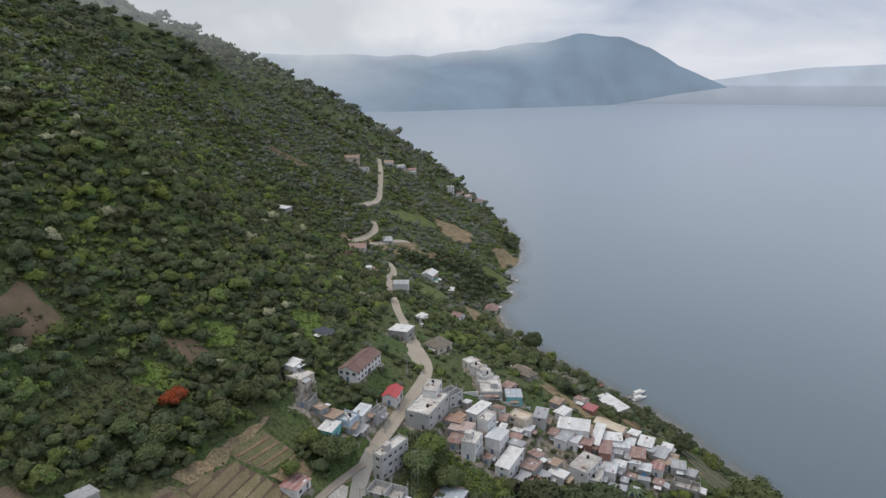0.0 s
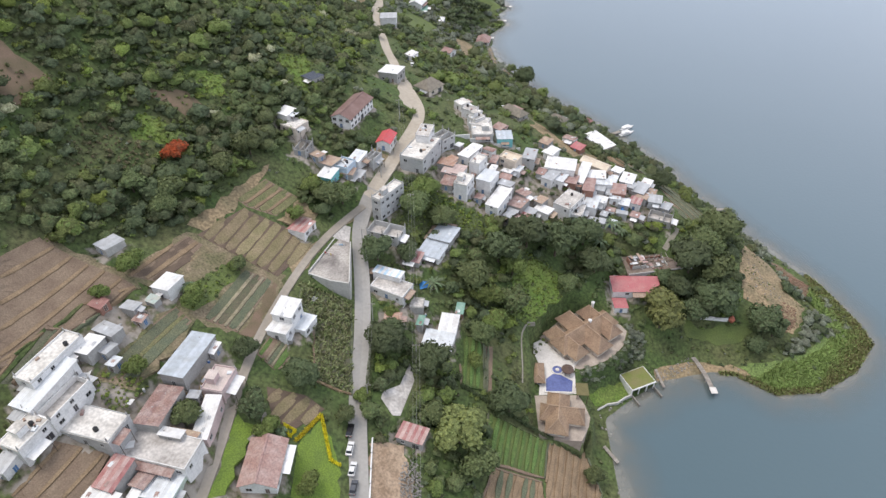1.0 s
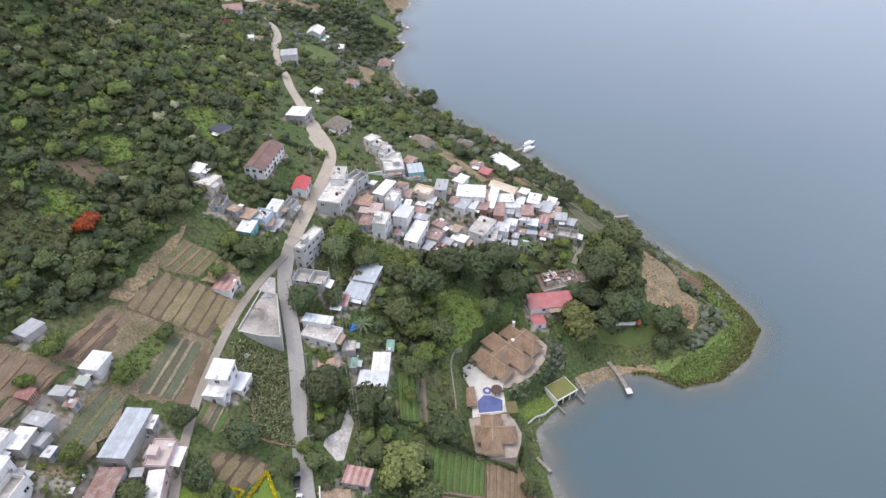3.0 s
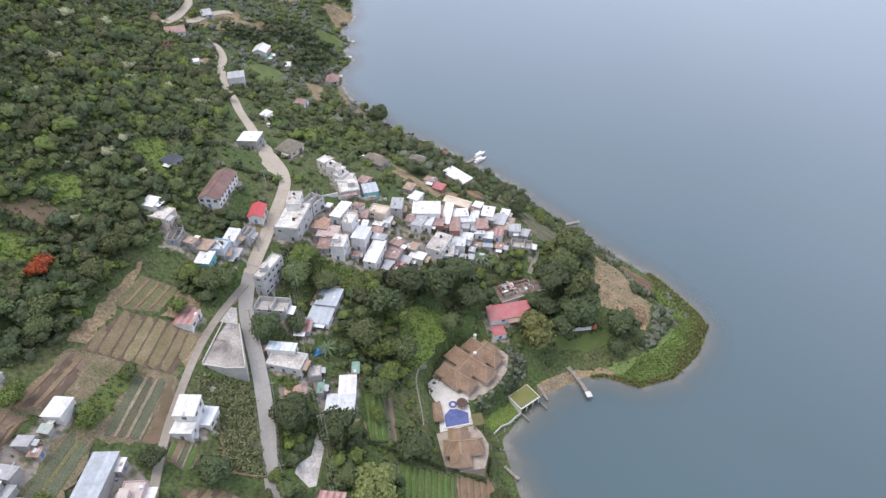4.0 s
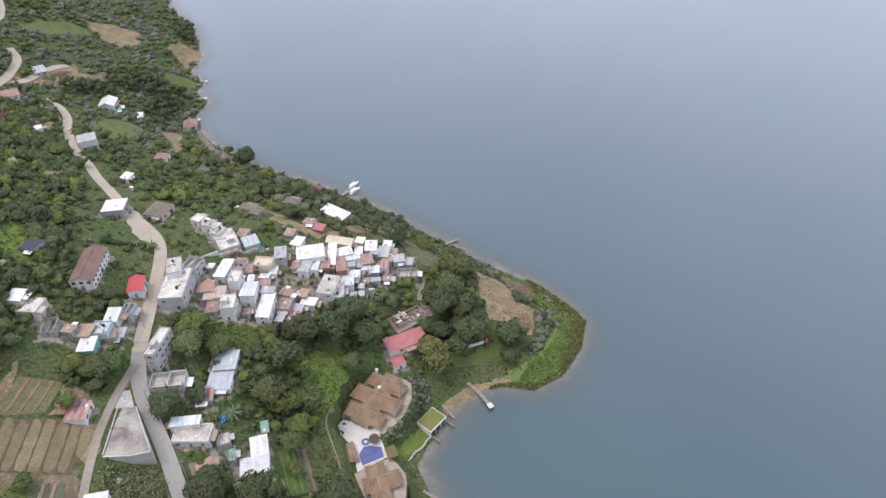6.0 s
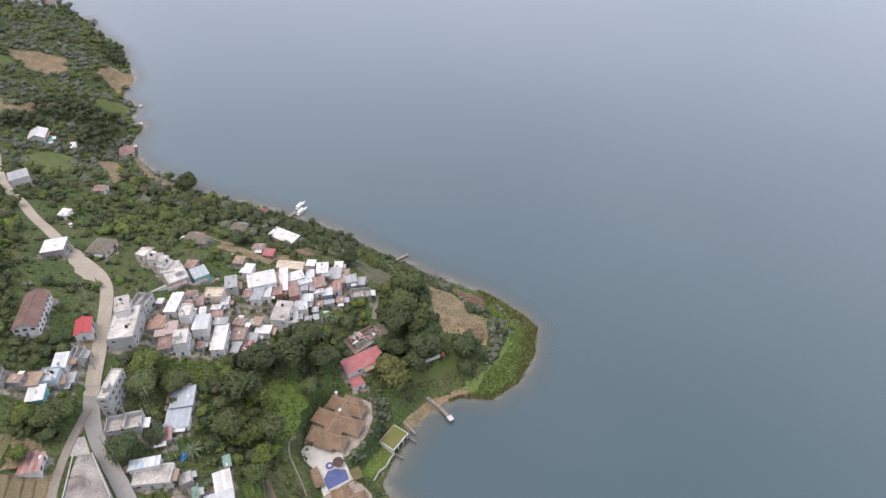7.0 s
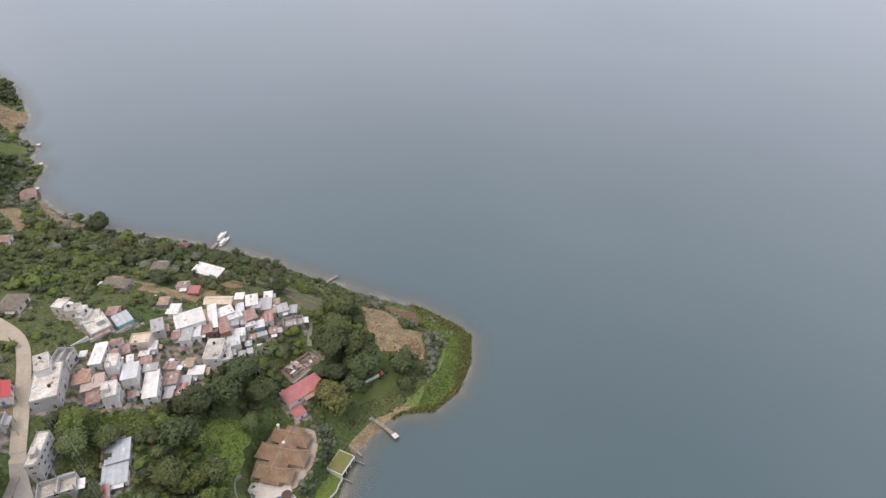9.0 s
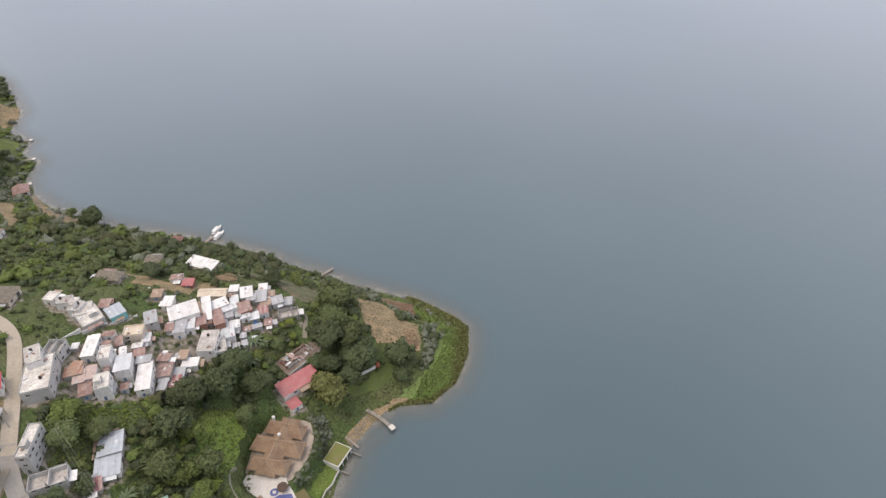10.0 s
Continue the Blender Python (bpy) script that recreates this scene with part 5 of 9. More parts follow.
house("hut", -41.1, 197.6, -26, 5.5, 6.5, 2.5, "tin", "tan", "block")
house("house", -41.0, 191.1, -22, 5.4, 6.2, 3.6, "tin", "white", "turquoise")
house("house", -35.9, 197.5, -25, 5.9, 6.2, 3.6, "flat", "palebl", "paleblue")
house("house", -31.7, 203.2, -24, 4.5, 6.7, 3.6, "tin", "palebl", "white")
house("house", -26.4, 205.6, -29, 4.5, 6.3, 4.2, "shell", "grey", "grey")
house("tower", -19.6, 186.0, -35, 4.1, 13.4, 9.0, "flat", "white", "grey")
house("hut", -47.2, 166.8, -21, 6.2, 7.4, 2.5, "tin", "redstripe", "white")
house("house", -8.3, 214.6, -23, 9.8, 18.0, 6.2, "flat", "white", "grey")
house("hut", -6.7, 222.1, -13, 5.4, 9.3, 8.6, "flat", "grey", "white")
house("hut", 0.2, 226.5, -42, 6.8, 8.0, 6.0, "shell", "grey", "grey")
house("hut", 2.2, 214.8, -23, 6.5, 5.9, 2.6, "tin", "orange", "block")
house("house", 11.7, 224.9, -31, 4.6, 12.8, 3.2, "tin", "white", "white")
house("house", 9.5, 265.3, -52, 5.1, 5.4, 3.2, "flat", "white", "white")
house("hut", 16.7, 255.9, -41, 2.5, 2.1, 5.0, "flat", "white", "white")
house("house", 15.3, 251.7, -51, 5.2, 6.0, 4.0, "flat", "grey", "white")
house("house", 17.5, 243.9, 1, 9.0, 11.5, 3.4, "flat", "white", "grey")
house("house", 27.3, 243.4, 0, 6.6, 9.0, 3.6, "tin", "bluegrey", "turquoise")
house("hut", 27.0, 251.7, -22, 4.7, 4.1, 3.0, "tin", "rust", "block")
house("house", 28.6, 226.6, -33, 8.2, 6.0, 4.4, "flat", "cream", "cream")
house("house", 37.6, 232.0, -19, 5.0, 7.3, 5.2, "tin", "grey", "grey")
house("house", 14.4, 215.4, -31, 4.5, 7.0, 7.0, "flat", "white", "white")
house("house", 6.6, 210.5, -22, 4.3, 7.5, 4.0, "tin", "pink", "white")
house("hut", 3.5, 215.9, -41, 3.5, 5.3, 3.0, "tin", "orange", "block")
house("hut", 2.4, 204.4, -19, 4.6, 6.1, 3.0, "tin", "rust", "block")
house("house", 8.3, 202.6, -23, 5.4, 7.9, 7.0, "flat", "white", "white")
house("house", 18.0, 209.4, -26, 5.9, 9.4, 6.0, "tin", "palebl", "white")
house("house", 25.5, 209.6, -29, 5.6, 4.6, 5.0, "tin", "grey", "block")
house("house", 22.1, 201.6, -30, 5.3, 13.2, 5.0, "tin", "white", "white")
house("hut", 30.4, 204.5, -32, 5.9, 9.2, 3.0, "tin", "rust", "block")
house("hut", 30.2, 197.0, -33, 5.2, 8.3, 3.0, "tin", "redstripe", "block")
house("hut", 26.3, 197.4, -35, 3.2, 5.7, 2.6, "tin", "grey", "block")
house("house", 40.6, 204.1, -36, 6.5, 5.3, 3.6, "tin", "white", "white")
house("house", 51.9, 210.3, -39, 7.6, 12.4, 6.0, "flat", "grey", "white")
house("house", 54.4, 208.2, -22, 7.3, 8.6, 4.0, "flat", "grey", "white")
house("house", 62.4, 214.0, -25, 5.4, 7.9, 4.0, "tin", "palebl", "white")
house("house", 46.1, 224.2, -34, 4.6, 9.3, 3.6, "tin", "grey", "white")
house("house", 50.5, 224.6, -29, 4.2, 8.2, 3.6, "tin", "palebl", "white")
house("house", 51.6, 233.0, -15, 12.7, 11.0, 4.2, "tin", "white", "white")
house("house", 60.9, 229.9, -24, 3.8, 14.7, 4.6, "tin", "white", "white")
house("house", 67.2, 231.5, -9, 8.0, 5.3, 4.0, "tin", "white", "white")
house("hut", 55.2, 224.4, -22, 4.7, 7.7, 4.0, "tin", "terra", "brick")
house("house", 62.4, 222.2, -16, 4.5, 11.4, 5.0, "tin", "terra", "brick")
house("house", 69.8, 227.1, -10, 6.9, 5.1, 4.0, "tin", "palebl", "white")
house("hut", 67.5, 223.3, -20, 4.2, 5.1, 3.5, "tin", "grey", "block")
house("house", 75.8, 224.0, -15, 6.2, 6.7, 4.0, "tin", "terra", "brick")
house("hut", 73.7, 219.7, -16, 4.3, 3.7, 3.0, "tin", "palebl", "white")
house("house", 69.0, 240.9, -41, 12.8, 5.0, 4.0, "gable", "cream", "cream")
house("house", 82.5, 234.2, -28, 5.7, 7.3, 3.6, "tin", "white", "white")
house("house", 86.8, 228.0, -34, 5.2, 7.5, 3.6, "tin", "grey", "block")
house("house", 91.7, 221.3, -18, 5.5, 4.8, 4.0, "tin", "grey", "grey")
house("house", 82.8, 219.3, -27, 4.6, 6.4, 3.2, "tin", "redstripe", "white")
house("house", 92.0, 212.2, -27, 9.6, 6.5, 3.6, "shell", "grey", "block")
house("house", 48.9, 243.0, -42, 4.5, 6.1, 3.2, "tin", "white", "white")
house("hut", 47.6, 251.9, -40, 4.7, 4.8, 2.8, "tin", "tan", "block")
house("hut", 61.3, 264.6, -37, 5.8, 4.5, 3.0, "tin", "rust", "white")
house("hut", 63.9, 257.5, -43, 5.3, 4.7, 2.6, "tin", "redtin", "brick")
house("hall", 79.5, 279.0, -63, 16.5, 7.5, 3.2, "tin", "white", "cream")
house("hut", 86.9, 340.9, -49, 6.3, 5.7, 3.0, "hip", "maroon", "brick")
house("house", 35.6, 279.4, -49, 12.5, 6.0, 2.6, "hip", "thatch", "block")
house("hut", 60.7, 296.3, -43, 8.3, 6.5, 2.6, "hip", "thatch", "block")
house("house", -67.9, 442.4, 3, 12.1, 10.5, 3.2, "gable", "terra", "white")
house("hut", -67.3, 394.8, -14, 5.1, 7.9, 2.6, "shell", "brick", "brick")
house("hut", -51.1, 371.6, 3, 4.4, 6.5, 2.6, "tin", "white", "white")
house("house", -29.8, 361.6, 2, 9.1, 11.5, 5.0, "tin", "grey", "white")
house("house", -16.9, 471.4, -18, 10.4, 12.8, 3.4, "gable", "white", "white")
house("hut", -12.4, 466.3, -1, 5.4, 8.5, 2.6, "tin", "green", "white")
house("house", -51.8, 500.4, 9, 7.3, 11.0, 2.8, "tin", "grey", "grey")
house("hut", 0.8, 464.3, -11, 3.5, 6.8, 2.4, "tin", "white", "white")
house("hut", 32.7, 473.4, -12, 9.5, 11.0, 3.0, "hip", "terra", "white")
house("house", -15.4, 317.6, -46, 4.9, 4.9, 3.0, "tin", "white", "white")
house("hut", 4.7, 360.8, -39, 6.1, 5.6, 3.0, "gable", "terra", "white")
house("shop", -22.8, 275.6, -17, 9.0, 10.5, 3.9, "tin", "white", "block")
house("house", -5.8, 274.4, -42, 9.2, 9.7, 3.4, "hip", "thatch", "cream")
house("hut", -51.8, 238.7, -37, 6.0, 6.7, 2.6, "tin", "dark", "block")
house("house", 75.8, 181.2, -2, 18.6, 8.0, 3.0, "tin", "redtin", "white")
house("hut", 68.6, 173.6, -2, 5.0, 5.8, 2.4, "tin", "redtin", "white")
house("house", -104.2, 662.1, 10, 15.0, 10.0, 4.0, "gable", "tan", "cream")
house("hut", -90.5, 655.0, 14, 9.0, 8.0, 3.4, "tin", "terra", "white")
house("house", -71.3, 717.6, 10, 10.0, 9.0, 4.0, "gable", "tan", "white")
house("house", -59.6, 731.7, 18, 11.0, 9.0, 4.0, "flat", "white", "white")
house("hut", -47.1, 741.7, 10, 11.0, 8.0, 4.0, "gable", "terra", "white")
house("house", -1.0, 772.7, 10, 8.0, 9.0, 6.0, "flat", "white", "white")
house("house", 10.0, 776.0, 10, 10.0, 8.0, 4.0, "gable", "terra", "white")
house("hut", 20.7, 784.8, 14, 9.0, 8.0, 4.0, "gable", "pink", "white")
house("hut", 34.3, 806.0, 10, 11.0, 8.0, 4.0, "gable", "terra", "white")
house("barn", -115.6, 417.3, -30, 16.0, 6.0, 4.0, "tin", "white", "block")
house("hut", 2.6, 210.7, -24, 4.0, 5.9, 3.0, "tin", "pink", "block")
house("hut", 9.8, 201.6, -34, 3.7, 4.5, 3.0, "tin", "grey", "block")
house("hut", 23.2, 205.7, -32, 3.1, 5.3, 3.4, "tin", "grey", "block")
house("hut", 32.9, 210.0, -43, 4.9, 4.7, 3.0, "tin", "rust", "block")
house("hut", 34.3, 200.7, -37, 4.2, 5.8, 3.0, "tin", "grey", "block")
house("hut", 40.1, 209.1, -38, 3.7, 5.5, 3.0, "tin", "tan", "block")
house("hut", 67.0, 216.8, -27, 4.6, 5.5, 3.4, "tin", "white", "white")
house("hut", 71.5, 222.5, -20, 2.5, 4.3, 3.0, "tin", "grey", "block")
house("hut", 79.2, 240.4, -37, 4.2, 5.3, 3.4, "tin", "white", "white")
house("hut", 82.9, 230.0, -36, 4.1, 5.4, 3.0, "tin", "grey", "block")
house("hut", 86.9, 223.4, -34, 4.6, 5.2, 3.0, "tin", "tan", "block")
house("hut", 96.4, 219.2, -35, 3.6, 6.3, 3.0, "tin", "grey", "block")
house("hut", 77.3, 217.7, -24, 4.4, 4.3, 3.0, "tin", "palebl", "block")
house("hut", 91.6, 234.9, -34, 4.1, 5.3, 3.0, "tin", "white", "white")
house("hut", 31.5, 222.4, -28, 3.2, 5.5, 3.2, "tin", "palebl", "white")
house("hut", 20.3, 202.4, -31, 2.0, 5.5, 2.8, "tin", "rust", "block")
house("hut", 58.0, 223.9, -21, 3.1, 5.2, 2.8, "tin", "orange", "block")
house("house", 12.9, 258.4, -31, 6.4, 4.5, 4.0, "flat", "grey", "white")
house("house", 16.8, 249.5, -21, 7.6, 7.6, 3.3, "flat", "white", "white")
house("hut", 25.7, 251.1, -41, 4.6, 4.7, 3.0, "tin", "rust", "block")
house("hut", -34.3, 195.5, -16, 4.5, 3.9, 3.0, "tin", "tan", "block")
house("hut", -30.7, 196.2, -25, 3.2, 4.2, 2.6, "tin", "grey", "block")
house("hut", -63.5, 99.1, -5, 2.7, 2.4, 2.6, "tin", "grey", "block")
house("hut", -80.3, 116.4, -19, 2.9, 2.5, 2.4, "tin", "rust", "block")
house("hut", -82.3, 102.8, -15, 2.2, 3.1, 2.4, "tin", "palebl", "block")
house("hut", -45.0, 123.8, -7, 2.0, 1.8, 2.4, "tin", "grey", "block")

# lean-tos and sheds wedged between the houses of the village
wedge = random.Random(71)
VILLAGE = [(-1, 204), (6, 199), (22, 194), (37, 195), (46, 204), (60, 205), (97, 211), (96, 222), (90, 236), (76, 240), (60, 238), (47, 233), (40, 236), (27, 229), (16, 231), (7, 229), (-1, 223)]
for k in range(900):
    x, y = wedge.uniform(-2, 98), wedge.uniform(194, 241)
    w, d = wedge.uniform(2.4, 4.6), wedge.uniform(2.6, 5.0)
    a, b = np.meshgrid(np.linspace(-0.5, 0.5, 4) * w, np.linspace(-0.5, 0.5, 4) * d)
    if inside(VILLAGE, np.array(x), np.array(y)) and not (33 < x < 49 and 212 < y < 225) and is_taken(x + a, y + b).mean() < 0.10:
        house("hut", x, y, wedge.uniform(-34, -18), w, d, wedge.uniform(2.3, 3.0), "tin", wedge.choice(("rust", "grey", "white", "palebl", "white", "rust", "tan", "terra", "grey")), wedge.choice(("block", "white", "grey", "block")))

# ---- the lakeside villa ----
SHINGLE = mat("brown_shingles", (0.33, 0.228, 0.152), 0.85, (0.225, 0.15, 0.10), 0.30, 8, 0.52, 3.0, 0.03, tint=0.05, fine_amount=0.3)
RIDGE = mat("pale_ridge_tiles", (0.38, 0.27, 0.185), 0.85)
PAVING = mat("white_paving", (0.62, 0.59, 0.55), 0.8, (0.50, 0.47, 0.43), 0.3, 6, 0.6)
DECKING = mat("tan_stone_terrace", (0.40, 0.34, 0.28), 0.9, (0.30, 0.25, 0.21), 0.4, 6)
STONE = mat("rough_grey_stone", (0.28, 0.265, 0.24), 0.95, (0.19, 0.175, 0.155), 0.6, 6, 0.5, 2.5, 0.05)
VILLA_Z = 12.3


def pyramid(root, c, half, rot, z, rise, long=0.0):
    """One hipped roof with its ridge caps and the walls under it, in the villa's space."""
    bm = bmesh.new()
    sloped_roof(bm, 2 * half + long, 2 * half, 0, rise, 0.7, hip=half)
    roof = part("roof", bm, SHINGLE, root)
    m = Matrix.Translation((*c, z)) @ Matrix.Rotation(radians(rot), 4, "Z")
    roof.matrix_basis = m
    a, b = half + long / 2 + 0.7, half + 0.7
    drop = rise * 0.7 / half
    for sx in (-1, 1):
        for sy in (-1, 1):
            p, q = Vector((sx * a, sy * b, -drop)), Vector((sx * (a - half), 0, rise))
            mid, d = (p + q) / 2, q - p
            t = Matrix.Translation(mid + Vector((0, 0, 0.05))) @ d.to_track_quat("X", "Z").to_matrix().to_4x4()
            seg = bmesh.new()
            box(seg, (0, 0, 0), (d.length, 0.3, 0.12))
            seg.transform(t)
            part("ridge_cap", seg, RIDGE, roof)
    seg = bmesh.new()
    box(seg, (0, 0, rise + 0.06), (2 * (a - half), 0.32, 0.12))
    part("ridge_cap", seg, RIDGE, roof)
    bm = bmesh.new()
    box(bm, (0, 0, -1.75), (2 * half + long - 0.6, 2 * half - 0.6, 3.5))
    wall = part("wall", bm, WALL["cream"], root)
    wall.matrix_basis = m
    for ang in (0, 90, 180, 270):
        turn = Matrix.Rotation(radians(ang), 4, "Z")
        reach = (half if ang % 180 == 0 else half + long / 2) - 0.3
        for off in (-half * 0.45, half * 0.45):
            shared_part("window", WINDOWS[1], wall, turn @ Matrix.Translation((off, -reach + 0.01, -1.9)))
    return roof


def villa():
    root = thing("villa", 52, 158, 0, "large villa with clustered brown shingled hip roofs above the lake", "villa", z=0)
    root.matrix_basis = Matrix()
    z = VILLA_Z + 3.5
    # three crossing wings on one long spine
    for (x0, y0), (x1, y1), half, rise in (((40.9, 152.0), (63.9, 167.9), 3.5, 3.7), ((39.6, 161.6), (49.8, 148.0), 2.75, 3.2), ((45.6, 169.2), (58.6, 150.9), 3.25, 3.6), ((53.9, 172.3), (63.9, 157.8), 2.8, 3.3)):
        pyramid(root, ((x0 + x1) / 2, (y0 + y1) / 2), half, math.degrees(math.atan2(y1 - y0, x1 - x0)), z, rise, math.hypot(x1 - x0, y1 - y0) - 1.4 - 2 * half)
    for x, y in ((54.2, 161.4), (57.0, 170.6)):
        bm = bmesh.new()
        cylinder(bm, (x, y, z + 1.6), 0.6, 2.6, 10, 0.55)
        cylinder(bm, (x, y, z + 4.2), 0.75, 0.4, 10, 0.2)
        part("chimney", bm, WALL["white"], root, "round white chimney")
    clear_disc(52, 158, 15)
    return root


def pool_house():
    root = thing("pool_house", 37, 123, 0, "cross-shaped brown shingled hip-roofed pool house", "house", z=0)
    root.matrix_basis = Matrix()
    z = VILLA_Z + 3.2
    for (x, y), half, long, rot, rise in (((38.8, 124.0), 2.7, 7.9, -10, 3.2), ((37.3, 124.2), 3.1, 8.6, 79, 3.3)):
        pyramid(root, (x, y), half, rot, z, rise, long)
    clear_disc(38, 123, 10)
    return root


def platform(name, ring, z, material, label, category="terrace", deep=9.0, kind="", thick=None, level=True):
    bm = bmesh.new()
    solid(bm, ring, z - (thick or deep), z)
    me = bpy.data.meshes.new(name)
    bm.normal_update()
    bm.to_mesh(me)
    bm.free()
    me.materials.append(material)
    clear_ring(ring)
    if level:
        level_plot(ring, z - 0.15)
    return tagged(new(name, me), label, category, kind=kind)


def ccw(ring):
    a = sum(p[0] * q[1] - p[1] * q[0] for p, q in zip(ring, ring[1:] + ring[:1]))
    return ring if a > 0 else ring[::-1]


villa()
pool_house()
platform("terrace", ccw([(33.4, 157.1), (36.6, 159.0), (44.3, 148.8), (49.3, 149.2), (46.7, 145.7), (45.4, 133.9), (32.5, 133.6), (34.6, 146.0), (32.8, 152.2)]), VILLA_Z, PAVING, "white paved terrace beside the pool", kind="structure")
platform("terrace", ccw([(36, 160), (44.2, 148.1), (46.2, 145.2), (48.5, 144.6), (54.6, 146.5), (61.0, 149.6), (66.4, 155.4), (69.4, 162.6), (67.7, 166), (58, 173), (48, 172)]), VILLA_Z - 0.02, DECKING, "curved tan stone terrace round the villa", kind="structure")
platform("terrace", ccw([(31.0, 133.4), (45.9, 133.4), (47.4, 129.6), (48.4, 124.2), (47.3, 120.7), (44.1, 115.3), (30.6, 116.5)]), VILLA_Z - 0.03, DECKING, "stone terrace round the pool house", kind="structure")


def swimming_pool():
    ring = ccw([(35.1, 135.0), (35.8, 140.3), (38.5, 142.5), (41.2, 142.0), (45.0, 139.2), (44.0, 134.6)])
    c = np.mean(ring, axis=0)
    root = thing("swimming_pool", *c, 0, "blue-tiled swimming pool with a pale stone rim", "pool", z=VILLA_Z)
    bm = bmesh.new()
    inner = [tuple(p - c) for p in np.array(ring)]
    outer = [tuple(np.array(p) * 1.13) for p in inner]
    n = len(inner)
    lo, hi = 0.02, 0.32
    a = [bm.verts.new((*p, hi)) for p in outer]
    b = [bm.verts.new((*p, hi)) for p in inner]
    e = [bm.verts.new((*p, lo)) for p in outer]
    g = [bm.verts.new((*p, lo)) for p in inner]
    for i in range(n):
        j = (i + 1) % n
        bm.faces.new((a[i], a[j], b[j], b[i])), bm.faces.new((e[i], e[j], a[j], a[i])), bm.faces.new((b[i], b[j], g[j], g[i]))
    part("rim", bm, PAVING, root)
    bm = bmesh.new()
    solid(bm, inner, 0.01, 0.16)
    m = mat("pool_water", (0.085, 0.105, 0.25), 0.06, (0.11, 0.135, 0.30), 0.4, 3, 0.5, 1.5, 0.01, fine_amount=0.15)
    part("water", bm, m, root, "clear blue-violet pool water")
    return root


def hot_tub():
    root = thing("hot_tub", 40.3, 144.2, 0, "round stone hot tub with blue water", "hot tub", z=VILLA_Z)
    bm = bmesh.new()
    for r0, r1, z0, z1 in ((2.1, 1.75, 0.0, 0.5),):
        ring = [(math.cos(2 * math.pi * i / 24), math.sin(2 * math.pi * i / 24)) for i in range(24)]
        rows = [[bm.verts.new((r * x, r * y, z)) for x, y in ring] for r, z in ((r0, z0), (r0, z1), (r1, z1), (r1, 0.1))]
        for p, q in zip(rows[:-1], rows[1:]):
            for i in range(24):
                bm.faces.new((p[i], p[(i + 1) % 24], q[(i + 1) % 24], q[i]))
    part("rim", bm, PAVING, root)
    bm = bmesh.new()
    cylinder(bm, (0, 0, 0.02), 1.76, 0.3, 24)
    part("water", bm, MATS["pool_water"], root)
    bm = bmesh.new()
    cylinder(bm, (0, 0, 0.02), 0.7, 0.55, 16)
    part("seat", bm, PAVING, root)
    return root


swimming_pool()
hot_tub()


def pool_shed():
    root = thing("shed", 32.7, 141.6, 0, "small brown shingled hip-roofed shed beside the pool", "shed", z=0)
    root.matrix_basis = Matrix()
    pyramid(root, (32.7, 141.6), 1.9, 86, VILLA_Z + 2.6, 1.6, 3.6)
    clear_disc(32.7, 141.6, 4)


def pavilion(x, y):
    root = thing("pavilion", x, y, 0, "round poolside pavilion with a dark thatched roof", "pavilion", z=VILLA_Z)
    for k in range(6):
        bm = bmesh.new()
        cylinder(bm, (1.5 * math.cos(k * math.pi / 3), 1.5 * math.sin(k * math.pi / 3), 0), 0.09, 2.3, 8)
        part("post", bm, DOORS[0], root)
    bm = bmesh.new()
    cylinder(bm, (0, 0, 2.1), 2.2, 0.15, 20, 2.15)
    cylinder(bm, (0, 0, 2.25), 2.15, 1.2, 20, 0.15)
    part("roof", bm, mat("dark_thatch", (0.085, 0.055, 0.045), 0.95, (0.13, 0.09, 0.07), 0.9, 6, 0.5, 4.0, 0.05), root)


pool_shed()
pavilion(43.6, 143.0)



def pergola(x, y):
    root = thing("pergola", x, y, -4, "timber pergola with a flat brown top", "pergola", z=VILLA_Z - 0.3)
    for a in (-1.8, 1.8):
        for b in (-2.3, 2.3):
            bm = bmesh.new()
            box(bm, (a, b, -0.6), (0.16, 0.16, 6.0))
            part("post", bm, DOORS[0], root)
    bm = bmesh.new()
    box(bm, (0, 0, 2.45), (4.2, 5.2, 0.12))
    part("roof", bm, mat("olive_canvas", (0.16, 0.14, 0.06), 0.9), root)


pergola(47.2, 134.2)
TIMBER = mat("grey_weathered_timber", (0.33, 0.30, 0.265), 0.9, (0.24, 0.21, 0.18), 0.7, 5, 0.5, 3.0, tint=0.12)


def plank_mesh(w, d):
    bm = bmesh.new()
    box(bm, (0, 0, 0), (w, d, 0.07))
    me = bpy.data.meshes.new("plank")
    bm.to_mesh(me)
    bm.free()
    me.materials.append(TIMBER)
    return me


